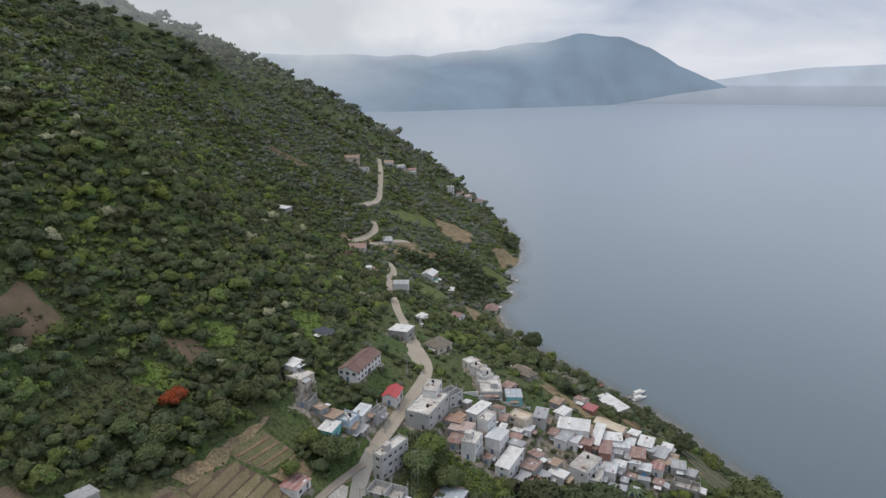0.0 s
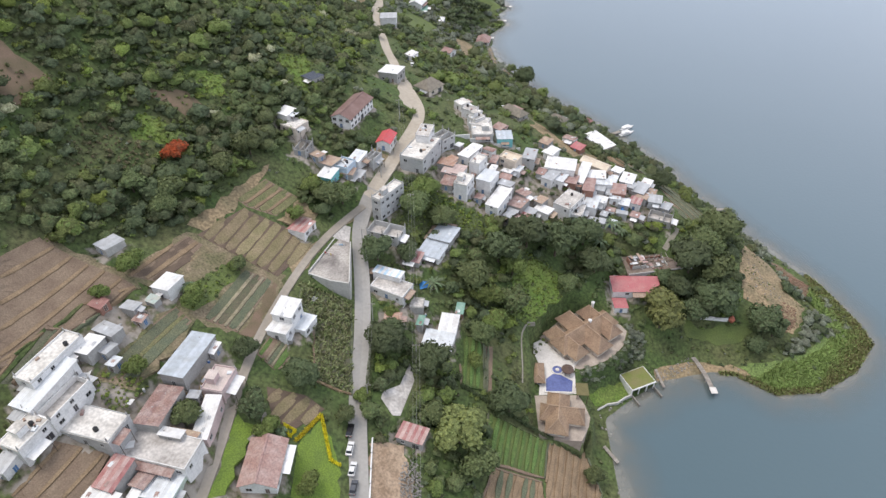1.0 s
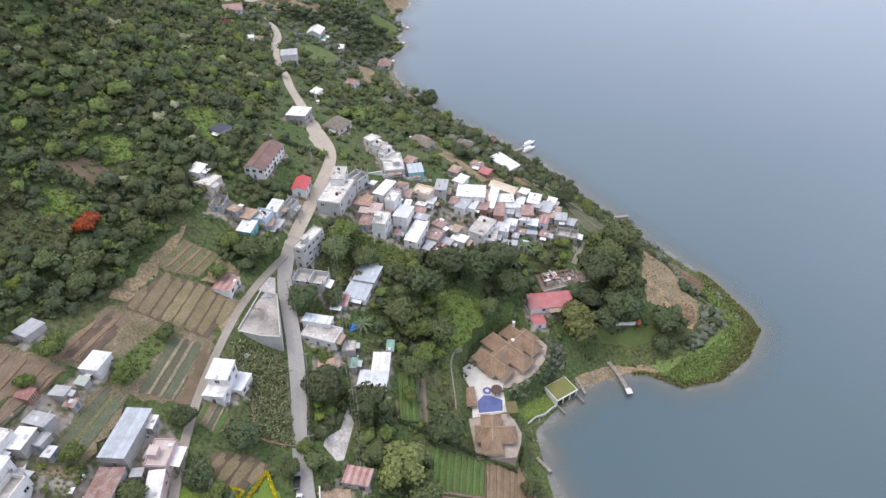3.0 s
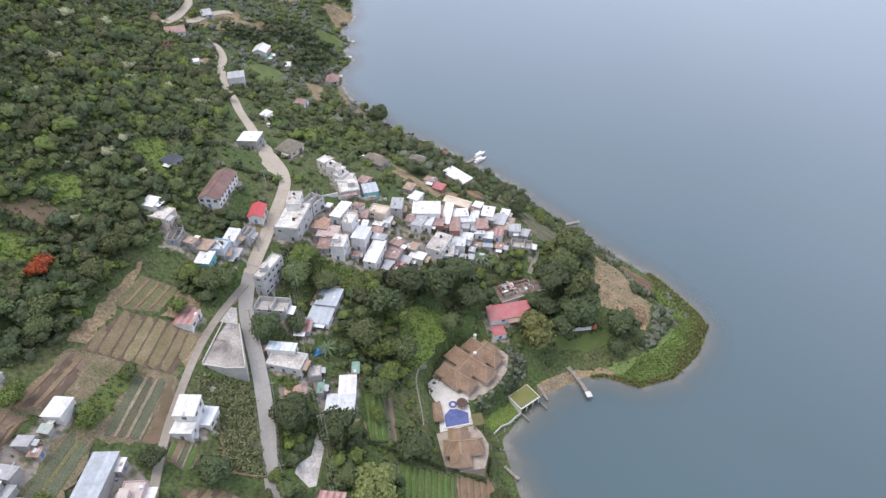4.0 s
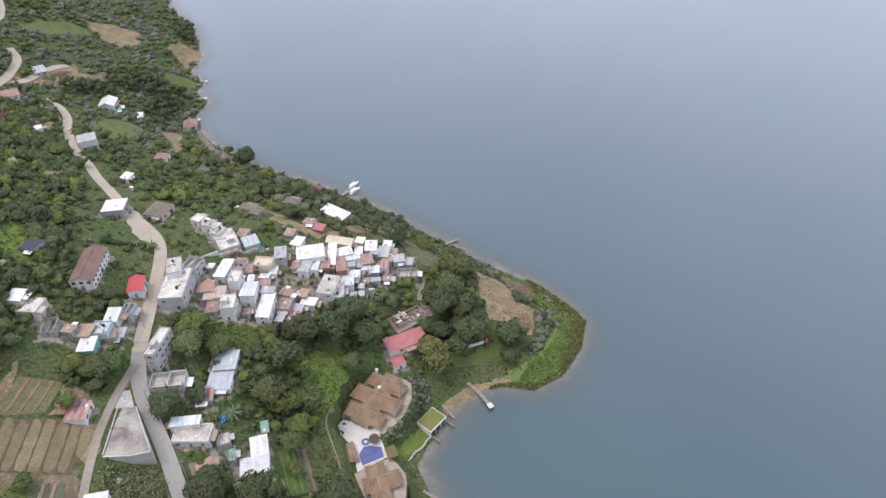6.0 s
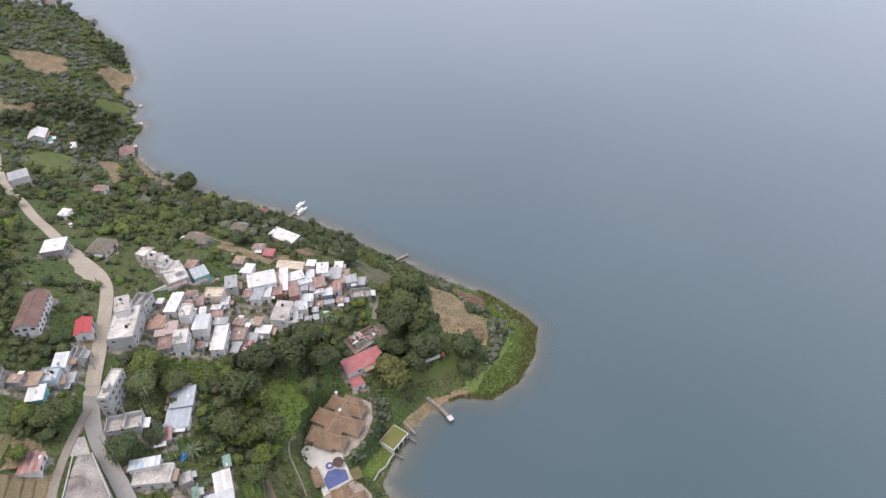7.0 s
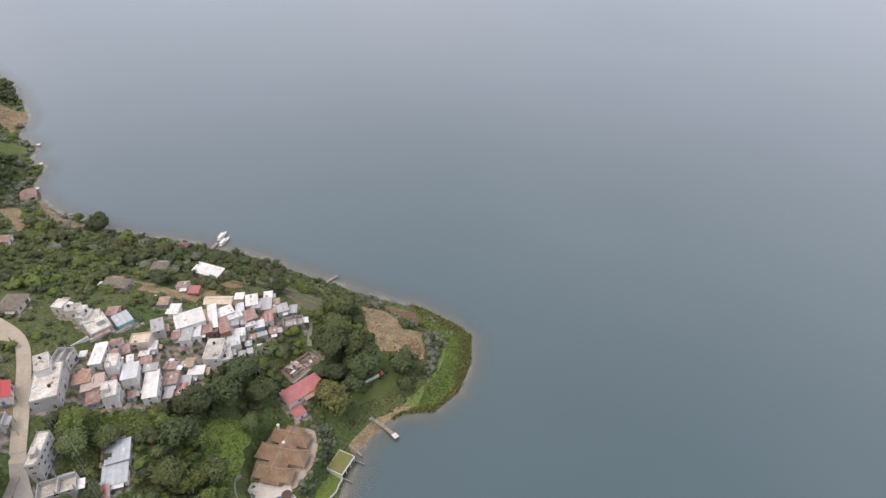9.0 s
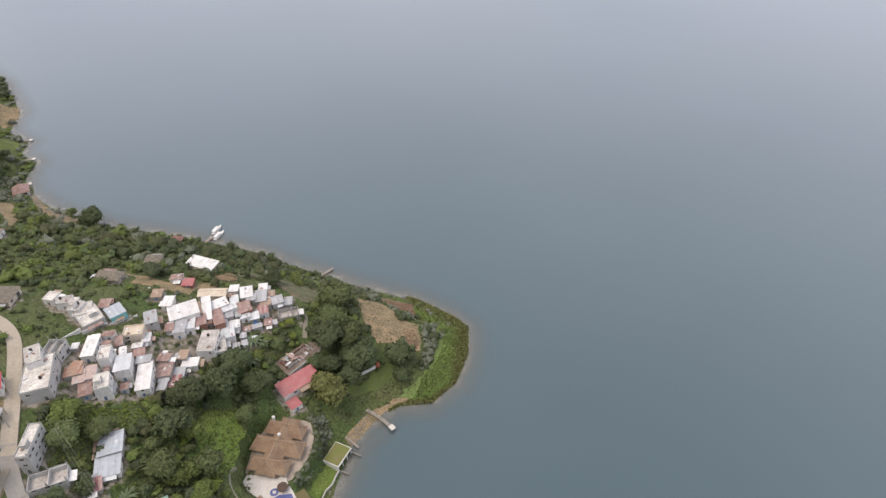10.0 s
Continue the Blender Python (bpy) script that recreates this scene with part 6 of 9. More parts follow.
def jetty(line, width, z=1.0, end_pad=False, label="weathered timber jetty standing in the lake"):
    """A plank deck on posts along a line."""
    p = np.array(line, float)
    seg = np.linalg.norm(np.diff(p, axis=0), axis=1)
    at = np.r_[0, np.cumsum(seg)]
    root = thing("jetty", p[0][0], p[0][1], 0, label, "jetty", z=0)
    me = plank_mesh(0.42, width)
    for k, s in enumerate(np.arange(0.2, at[-1], 0.48)):
        i = min(int(np.searchsorted(at, s)) - 1, len(seg) - 1)
        u = (p[i + 1] - p[i]) / seg[i]
        q = p[i] + u * (s - at[i]) - p[0]
        shared_part("plank", me, root, pose(q[0], q[1], z + 0.015 * (k % 3), 0, 0, math.degrees(math.atan2(u[1], u[0]))))
        if k % 7 == 0:
            for side in (-1, 1):
                bm = bmesh.new()
                cylinder(bm, (q[0] - u[1] * side * width * 0.42, q[1] + u[0] * side * width * 0.42, -3.0), 0.13, z + 3.1, 8)
                part("post", bm, TIMBER, root)
    if end_pad:
        bm = bmesh.new()
        q = p[-1] - p[0]
        box(bm, (q[0], q[1], z + 0.1), (2.4, 2.8, 0.25))
        part("landing", bm, PAVING, root, "pale landing at the end")
    return root


jetty([(88.4, 163.4), (92.5, 162.0), (95.7, 159.4), (97.2, 154.0), (97.9, 149.8), (98.5, 142.8)], 1.7, 1.6, True, "grey plank jetty reaching from the lawn into the lake")
jetty([(132.3, 254.2), (144.8, 255.0)], 1.8)
jetty([(58.6, 387.5), (64.1, 389.2)], 1.8)
jetty([(98.0, 329.3), (106.7, 334.0)], 2.4)
jetty([(104.0, 311.4), (108.2, 312.7)], 1.6)
jetty([(44.0, 521.5), (53.0, 517.6)], 2.6, 1.0, True)
jetty([(41.0, 509.8), (48.2, 508.3)], 2.2)
jetty([(52.0, 557.0), (60.5, 551.4)], 2.6, 1.0, True)
jetty([(31.5, 486.6), (40.2, 481.6)], 2.8, 1.0, True)
jetty([(54.0, 120.6), (57.4, 114.4)], 1.2)
jetty([(80.2, 153.5), (81.2, 144.9)], 1.0)


def boathouse():
    root = thing("boathouse", 71.3, 146.8, 22, "open boathouse with a flat grass roof over the water", "boathouse", z=0)
    bm = bmesh.new()
    box(bm, (0, 0, 3.9), (10.4, 8.0, 0.5))
    roof = part("roof_slab", bm, WALL["white"], root, "white slab edge")
    bm = bmesh.new()
    box(bm, (0, 0.1, 4.21), (9.8, 7.4, 0.14))
    part("turf", bm, mat("dry_yellow_green_turf", (0.15, 0.175, 0.045), 0.95, (0.19, 0.17, 0.075), 0.3, 6), roof, "yellowish green turf")
    for a in (-4.9, -1.7, 1.7, 4.9):
        bm = bmesh.new()
        box(bm, (a, -3.6, 0.5), (0.35, 0.35, 6.4))
        part("column", bm, WALL["white"], root)
    bm = bmesh.new()
    box(bm, (0, 3.7, 0.8), (10.0, 0.4, 5.8))
    part("back_wall", bm, STONE, root)
    bm = bmesh.new()
    box(bm, (-5.0, 0, 0.8), (0.35, 7.6, 5.8))
    part("side_wall", bm, WALL["white"], root)
    for a in (-4.6, 5.2):
        bm = bmesh.new()
        box(bm, (a, -6.0, 0.2), (0.45, 5.0, 2.0))
        part("breakwater", bm, STONE, root)
    clear_disc(71.3, 147, 6.5)


boathouse()


def wall_line(name, line, thick, tall, material, label, category="wall", base=None, kind=""):
    """A low wall or hedge along a line, in lengths that step with the ground."""
    root = None
    for (x0, y0), (x1, y1) in zip(line[:-1], line[1:]):
        length, ang = math.hypot(x1 - x0, y1 - y0), math.degrees(math.atan2(y1 - y0, x1 - x0))
        n = max(1, int(length / 4))
        for i in range(n):
            x, y = x0 + (x1 - x0) * (i + 0.5) / n, y0 + (y1 - y0) * (i + 0.5) / n
            z = ground_z(x, y) if base is None else base
            if root is None:
                root = thing(name, x, y, 0, label, category, z=z)
                origin = Vector((x, y, z))
            bm = bmesh.new()
            box(bm, (0, 0, tall / 2 - 0.5), (length / n + 0.02, thick, tall + 1.0), top=(1, 0.9))
            box(bm, (0, 0, tall + 0.04), (length / n, thick + 0.1, 0.1))
            ob = part("wall_length", bm, material, root)
            ob.matrix_basis = Matrix.Translation(Vector((x, y, z)) - origin) @ Matrix.Rotation(radians(ang), 4, "Z")
            clear_disc(x, y, 1.2)
    return root


wall_line("sea_wall", [(54.6, 135.0), (56.6, 136.2), (58.5, 137.4), (62.4, 138.1), (65.8, 140.4), (68.3, 141.4)], 0.35, 1.1, WALL["plaster"], "white curved sea wall at the water", "wall", 0.4)
wall_line("garden_wall", [(101, 171.5), (111.4, 170.8)], 0.5, 1.2, WALL["white"], "low white garden wall on the lawn")


def cone_tent(x, y):
    root = thing("garden_tent", x, y, 10, "small orange pointed tent beside a white wall", "tent")
    m = mat("orange_canvas", (0.55, 0.18, 0.11), 0.8)
    for k in range(6):
        a0, a1 = k * math.pi / 3, (k + 1) * math.pi / 3
        bm = bmesh.new()
        p = [bm.verts.new(v) for v in ((1.2 * math.cos(a0), 1.2 * math.sin(a0), 0), (1.2 * math.cos(a1), 1.2 * math.sin(a1), 0), (1.3 * math.cos(a1), 1.3 * math.sin(a1), 1.2), (1.3 * math.cos(a0), 1.3 * math.sin(a0), 1.2), (0, 0, 2.9))]
        bm.faces.new(p[:4]), bm.faces.new((p[3], p[2], p[4]))
        part("canvas_panel", bm, m, root)


cone_tent(113, 171)

# ---- the walled yard beside the road ----
YARD = [(-43.3, 150.9), (-35.6, 147.2), (-29.9, 145.9), (-31.6, 166.2), (-36.6, 169.0)]
platform("walled_yard", ccw(YARD), 54.0, mat("stained_yard_paving", (0.40, 0.37, 0.335), 0.9, (0.11, 0.095, 0.09), 0.13, 5, 0.57, 1.5, fine_amount=0.25), "raised concrete yard with stained grey paving", "yard", 12.0, level=False)
wall_line("yard_wall", [(-43.4, 150.7), (-35.6, 147.0), (-29.9, 145.7)], 0.35, 8.4, WALL["plaster"], "tall grey concrete retaining wall of the yard", "wall", 46.0)
wall_line("yard_wall", [(-29.8, 146.0), (-31.5, 166.2)], 0.25, 8.6, WALL["plaster"], "pale wall between the yard and the road", "wall", 46.0)
wall_line("yard_wall", [(-43.4, 151.2), (-36.8, 169.0)], 0.25, 0.6, WALL["plaster"], "low grey block wall of the yard", "wall", 54.0)
wall_line("roadside_wall", [(-20.2, 101), (-20.0, 92), (-19.6, 80)], 0.3, 0.9, WALL["white"], "low pale wall along the road")


# ---- vehicles ----
def car_part(name, ring, half, material, parent, taper=1.0):
    """A body part from a side outline (y, z), rounded inwards at its upper edge."""
    bm = bmesh.new()
    l = [bm.verts.new((-half * (taper if z > 0.95 else 1), y, z)) for y, z in ring]
    r = [bm.verts.new((half * (taper if z > 0.95 else 1), y, z)) for y, z in ring]
    bm.faces.new(l), bm.faces.new(r[::-1])
    n = len(ring)
    for i in range(n):
        bm.faces.new((l[i], r[i], r[(i + 1) % n], l[(i + 1) % n]))
    bmesh.ops.recalc_face_normals(bm, faces=bm.faces)
    bmesh.ops.bevel(bm, geom=bm.edges[:], offset=0.05, segments=2, affect="EDGES")
    return part(name, bm, material, parent)


def car(x, y, rot, colour, words):
    z = ground_z(x, y) + 0.22
    root = thing("car", x, y, rot, f"{words} parked on the roadside", "car", "cars parked along the road", z=z)
    paint = mat("car_paint_" + words.split()[0], colour, 0.25, colour)
    car_part("body", [(-2.1, 0.32), (2.1, 0.32), (2.12, 0.7), (1.95, 0.85), (0.95, 0.95), (-1.75, 0.98), (-2.12, 0.85)], 0.86, paint, root)
    car_part("cabin", [(1.05, 0.92), (0.4, 1.42), (-1.2, 1.45), (-1.85, 0.95)], 0.74, GLASS, root, 0.86)
    car_part("roof", [(0.36, 1.40), (0.3, 1.47), (-1.15, 1.50), (-1.3, 1.42)], 0.66, paint, root)
    for a in (-0.78, 0.78):
        for b in (-1.3, 1.3):
            bm = bmesh.new()
            cylinder(bm, (0, 0, -0.11), 0.32, 0.22, 16)
            bmesh.ops.rotate(bm, verts=bm.verts, matrix=Matrix.Rotation(math.pi / 2, 3, "Y"))
            wheel = part("wheel", bm, BLACK_PLASTIC, root)
            wheel.matrix_basis = Matrix.Translation((a, b, 0.32))
            bm = bmesh.new()
            cylinder(bm, (0, 0, -0.12), 0.18, 0.24, 12)
            bmesh.ops.rotate(bm, verts=bm.verts, matrix=Matrix.Rotation(math.pi / 2, 3, "Y"))
            part("rim", bm, TIN["grey"], wheel)
    for a in (-0.6, 0.6):
        bm = bmesh.new()
        box(bm, (a, 2.08, 0.7), (0.34, 0.08, 0.14))
        part("headlight", bm, FRAME, root)
        bm = bmesh.new()
        box(bm, (a, -2.08, 0.75), (0.3, 0.08, 0.14))
        part("tail_light", bm, TIN["red"], root)


car(-26.2, 101.3, -6, (0.015, 0.015, 0.017), "black hatchback car")
car(-25.7, 96.2, -6, (0.62, 0.62, 0.61), "white saloon car")
car(-24.6, 90.8, -6, (0.64, 0.64, 0.63), "white pickup-like car")
car(-23.9, 86.0, -6, (0.07, 0.075, 0.085), "grey saloon car")
car(-14.6, 305.0, 10, (0.6, 0.6, 0.6), "white delivery car")


def boat(x, y, rot):
    root = thing("boat", x, y, rot, "white passenger launch with a canopy moored at a jetty", "boat", z=-0.1)
    bm = bmesh.new()
    outline = [(-1.2, -5), (1.2, -5), (1.4, 0), (1.1, 3.5), (0, 6), (-1.1, 3.5), (-1.4, 0)]
    lo = [bm.verts.new((a * 0.7, b * 0.92, 0)) for a, b in outline]
    hi = [bm.verts.new((a, b, 1.0)) for a, b in outline]
    inn = [bm.verts.new((a * 0.85, b * 0.92, 0.75)) for a, b in outline]
    n = len(outline)
    bm.faces.new(lo[::-1]), bm.faces.new(inn)
    for i in range(n):
        bm.faces.new((lo[i], lo[(i + 1) % n], hi[(i + 1) % n], hi[i])), bm.faces.new((hi[i], hi[(i + 1) % n], inn[(i + 1) % n], inn[i]))
    part("hull", bm, WALL["white"], root)
    bm = bmesh.new()
    box(bm, (0, -1.2, 2.5), (2.3, 6.0, 0.12), top=(0.9, 0.96))
    part("canopy", bm, WALL["white"], root)
    for a in (-0.95, 0.95):
        for b in (-3.8, -1.2, 1.4):
            bm = bmesh.new()
            box(bm, (a, b, 1.6), (0.07, 0.07, 1.7))
            part("canopy_post", bm, TIN["grey"], root)


boat(112.0, 338.6, -55)
boat(110.2, 332.2, -60)


# ---- hedges, poles and cables ----
def tarp(x, y, rot, w, d, z):
    root = thing("tarpaulin", x, y, rot, "rumpled bright blue tarpaulin over stacked goods", "tarpaulin")
    bm = bmesh.new()
    rng = random.Random(5)
    g = [[bm.verts.new(((i / 5 - 0.5) * w, (j / 5 - 0.5) * d, z * (1 - max(abs(i / 5 - 0.5), abs(j / 5 - 0.5)) * 1.9) + rng.uniform(0, 0.25))) for i in range(6)] for j in range(6)]
    for j in range(5):
        for i in range(5):
            bm.faces.new((g[j][i], g[j][i + 1], g[j + 1][i + 1], g[j + 1][i]))
    part("sheet", bm, mat("blue_plastic_sheet", (0.06, 0.24, 0.55), 0.4), root)


tarp(-6.4, 158.5, 20, 4.5, 3.5, 1.8)
tarp(47.5, 207.5, 0, 3.0, 3.0, 2.0)
tarp(76.0, 214.5, 30, 3.0, 2.5, 2.6)


def rubble_pile(x, y, r, tall):
    rng = random.Random(9)
    bm = bmesh.new()
    for k in range(420):
        a, s = rng.uniform(0, 2 * math.pi), math.sqrt(rng.random())
        px, py = r[0] * s * math.cos(a), r[1] * s * math.sin(a)
        pz = ground_z(x + px, y + py) - ground_z(x, y) + tall * (1 - s) * rng.uniform(0.6, 1.0)
        q = rng.uniform(0.2, 0.5)
        box(bm, (px, py, pz), (q, q * rng.uniform(0.6, 1.3), q * 0.8), rng.uniform(0, 3), top=(0.7, 0.7))
    me = bpy.data.meshes.new("stone_pile")
    bm.to_mesh(me)
    bm.free()
    me.materials.append(STONE)
    ob = new("stone_pile", me)
    ob.matrix_basis = pose(x, y, ground_z(x, y))
    tagged(ob, "spread pile of pale grey broken stone", "stone pile", kind="stuff")


rubble_pile(-9.5, 90.5, (3.2, 7.5), 1.3)


def utility_pole(x, y, tall, rot):
    root = thing("utility_pole", x, y, rot, "grey concrete power pole with a crossarm", "utility pole", "power line poles")
    bm = bmesh.new()
    cylinder(bm, (0, 0, -0.5), 0.17, tall + 0.5, 10, 0.1)
    part("pole", bm, CONCRETE, root)
    bm = bmesh.new()
    box(bm, (0, 0, tall - 0.5), (2.4, 0.12, 0.14))
    part("crossarm", bm, TIMBER, root)
    for a in (-1.0, 0, 1.0):
        bm = bmesh.new()
        cylinder(bm, (a, 0, tall - 0.43), 0.06, 0.22, 8)
        part("insulator", bm, FRAME, root)
    return Vector((x, y, ground_z(x, y) + tall - 0.2))


def cable(a, b, sag, off):
    bm = bmesh.new()
    n = 24
    d = (b - a).normalized()
    side = Vector((-d.y, d.x, 0)).normalized() * off
    ring = []
    for i in range(n + 1):
        p = a.lerp(b, i / n) + side - Vector((0, 0, sag * 4 * (i / n) * (1 - i / n)))
        ring.append([bm.verts.new(p + v) for v in (Vector((0.022, 0, 0)), Vector((-0.011, 0, 0.02)), Vector((-0.011, 0, -0.02)))])
    for p, q in zip(ring[:-1], ring[1:]):
        for i in range(3):
            bm.faces.new((p[i], q[i], q[(i + 1) % 3], p[(i + 1) % 3]))
    me = bpy.data.meshes.new("power_cable")
    bm.to_mesh(me)
    bm.free()
    me.materials.append(CONCRETE)
    tagged(new("power_cable", me), "thin sagging overhead power cable", "cable", "overhead cables")


tops = [utility_pole(x, y, 10, r) for x, y, r in ((-7.0, 70, 0), (-8.5, 128, 0), (-11.5, 186, 5), (-17.5, 236, 20))]
for a, b in zip(tops[:-1], tops[1:]):
    for off in (-1.0, 0, 1.0):
        cable(a, b, 1.2, off)
street = [utility_pole(x, y, 8, 0) for x, y in ((-22.0, 112), (-22.6, 140), (-27.6, 168), (-23.0, 200))]
for a, b in zip(street[:-1], street[1:]):
    for off in (-0.5, 0.5):
        cable(a, b, 0.8, off)

# ---- bare ground, the ruin, yards and their clutter ----
RUST_ROCK = mat("rusty_brown_rock", (0.22, 0.13, 0.085), 0.95, (0.15, 0.10, 0.07), 0.5, 6, 0.5, 2.0)
for kind, ring in (("glade", [(-12.8, 201.5), (-4.8, 199.5), (5.6, 197.9), (16.7, 194.1), (14.5, 188.2), (8.8, 184.3), (4.6, 185.9), (-1.5, 183.0), (-7.5, 178.6), (-17.9, 178.4), (-19.0, 188.4), (-15.9, 196.2)]),
                   ("brown", [(46, 226), (54, 226.5), (54.5, 232), (47, 232.5)]),
                   ("bare_tan", [(131.0, 212.5), (138.5, 212.0), (144.0, 208.5), (145.2, 198.5), (141.6, 189.7), (149.0, 182.8), (144.3, 175.0), (137.4, 167.8), (131.3, 171.4), (126.1, 177.0), (121.1, 181.1), (122.6, 191.7)]),
                   ("bare_red", [(145.5, 215.0), (150.5, 213.0), (157.0, 202.5), (160.5, 188.0), (158.0, 179.0), (153.7, 190.2), (147.4, 203.5)]),
                   ("plots", [(91.6, 264.6), (100.2, 252.7), (107.3, 240.6), (115.0, 227.4), (118.5, 222.5), (110.0, 213.7), (102.3, 219.8), (100.9, 233.6), (97.5, 250.9), (89.6, 257.5)]),
                   ("lawn", [(117.7, 237.8), (129.0, 250.8), (124.8, 232.7), (120.3, 227.2)]), ("tan", [(78.4, 262.5), (86.8, 265.6), (88.8, 258.5), (86.0, 252.5), (81.4, 253.4)]),
                   ("bare_tan", [(-65.8, 485.6), (-55.7, 491.3), (-48.5, 509.8), (-31.0, 526.9), (-29.7, 515.9), (-41.4, 500.6), (-55.5, 476.6), (-63.7, 470.1)]),
                   ("lawn", [(-61.7, 572.1), (-46.1, 605.2), (-22.7, 611.7), (-14.3, 602.6), (-34.3, 582.6), (-51.6, 565.9)]), ("bare_tan", [(-18.2, 618.9), (1.7, 627.0), (22.6, 626.6), (20.2, 605.6), (4.1, 593.7), (-10.1, 597.5)]), ("bare_tan", [(-44.0, 510.5), (-32.3, 517.8), (-35.6, 491.3), (-46.6, 483.8)]),
                   ("bare_tan", [(-86.0, 471.2), (-80.1, 474.3), (-76.1, 461.9), (-83.2, 455.0)]), 
                   ("bare_tan", [(-51.5, 395.1), (-46.4, 412.0), (-43.5, 376.0), (-49.0, 368.4)]),
                   ("bare_tan", [(9.8, 442.8), (23.6, 448.3), (17.7, 399.6), (12.9, 379.5), (13.7, 420.5)]), ("lawn", [(29.5, 552.7), (47.2, 566.0), (52.5, 549.0), (38.0, 533.8), (23.2, 514.7)]),
                   ("bare_tan", [(38.5, 287.2), (50.8, 276.0), (65.4, 252.7), (60.6, 248.8), (46.4, 266.4), (36.4, 279.4)]),
                   ("bare_tan", [(36.3, 457.8), (38.8, 439.4), (51.2, 411.6), (47.7, 403.8), (35.4, 416.3), (32.1, 440.9)])):
    field(kind, 2.0, -60, ring)


road("path", 0.5, [(33.0, 157.5), (30.2, 158.6), (27.6, 156.5), (26.6, 151.5), (27.4, 146.0), (27.0, 140.0), (26.2, 133.0)])
field("bare_tan", 2.0, 0, [(79.3, 152.6), (83.8, 154.4), (92.0, 156.4), (98.5, 156.6), (106.8, 155.4), (117.6, 152.6), (116.9, 150.0), (104.6, 149.5), (98.9, 150.8), (84.3, 148.3), (79.2, 148.6)])


def scree(name, ring, count, sizes, material, label, seed):
    """Loose broken pieces over a patch of ground."""
    rng = np.random.default_rng(seed)
    r = np.array(ring)
    p = rng.uniform(r.min(0), r.max(0), (count * 3, 2))
    p = p[inside(ring, p[:, 0], p[:, 1])][:count]
    z = height(p[:, 0], p[:, 1])
    bm = bmesh.new()
    for (x, y), zz in zip(p, z):
        s = rng.uniform(*sizes)
        box(bm, (x, y, zz + 0.12 + s * 0.1), (s, s * rng.uniform(0.35, 1.2), s * rng.uniform(0.3, 0.7)), rng.uniform(0, 3), top=(0.6, 0.75))
    me = bpy.data.meshes.new(name)
    bm.to_mesh(me)
    bm.free()
    me.materials.append(material)
    return tagged(new(name, me), label, "stones", kind="stuff")


scree("fallen_rocks", [(148.3, 211.4), (154.5, 205.0), (159.6, 197.1), (162.6, 185.9), (161.1, 181.8), (154.6, 191.2), (149.4, 199.9)], 320, (0.3, 1.1), RUST_ROCK, "rusty brown broken rock along the shore", 1)
scree("earth_clods", [(138.6, 183.3), (143.9, 180.3), (140.1, 171.3), (134.1, 167.7), (134.6, 175.2)], 240, (0.25, 0.8), RUST_ROCK, "brown clods and cut branches on bare ground", 2)
scree("pale_stones", [(130.5, 206), (138, 189), (142, 184), (134, 182), (127, 188)], 90, (0.2, 0.6), STONE, "pale stones scattered over a bare slope", 3)


scree("beach_stones", [(76.5, 149.5), (94.0, 158.5), (95.0, 155.5), (80.0, 146.5)], 120, (0.2, 0.7), STONE, "grey stones on the narrow beach beside the boathouse", 4)


scree("coast_rocks", [(50, 631), (61.9, 633.1), (73.5, 625.9), (70.3, 609.1), (58.2, 592.7), (46.1, 590.6), (44, 600)], 90, (0.5, 1.4), SOILS["tan"], "tan rocks on the bare point", 5)
scree("coast_rocks", [(35, 472), (38.5, 470), (38.7, 450), (44, 428), (51, 410), (47, 409), (39, 428), (34.5, 450)], 200, (0.4, 1.4), STONE, "pale rocks along the bare shore", 6)
wall_line("boundary_wall", [(4.4, 236.6), (12.0, 237.5), (22.2, 238.2), (34.3, 239.6)], 0.25, 1.1, WALL["white"], "long low white boundary wall of a plot")


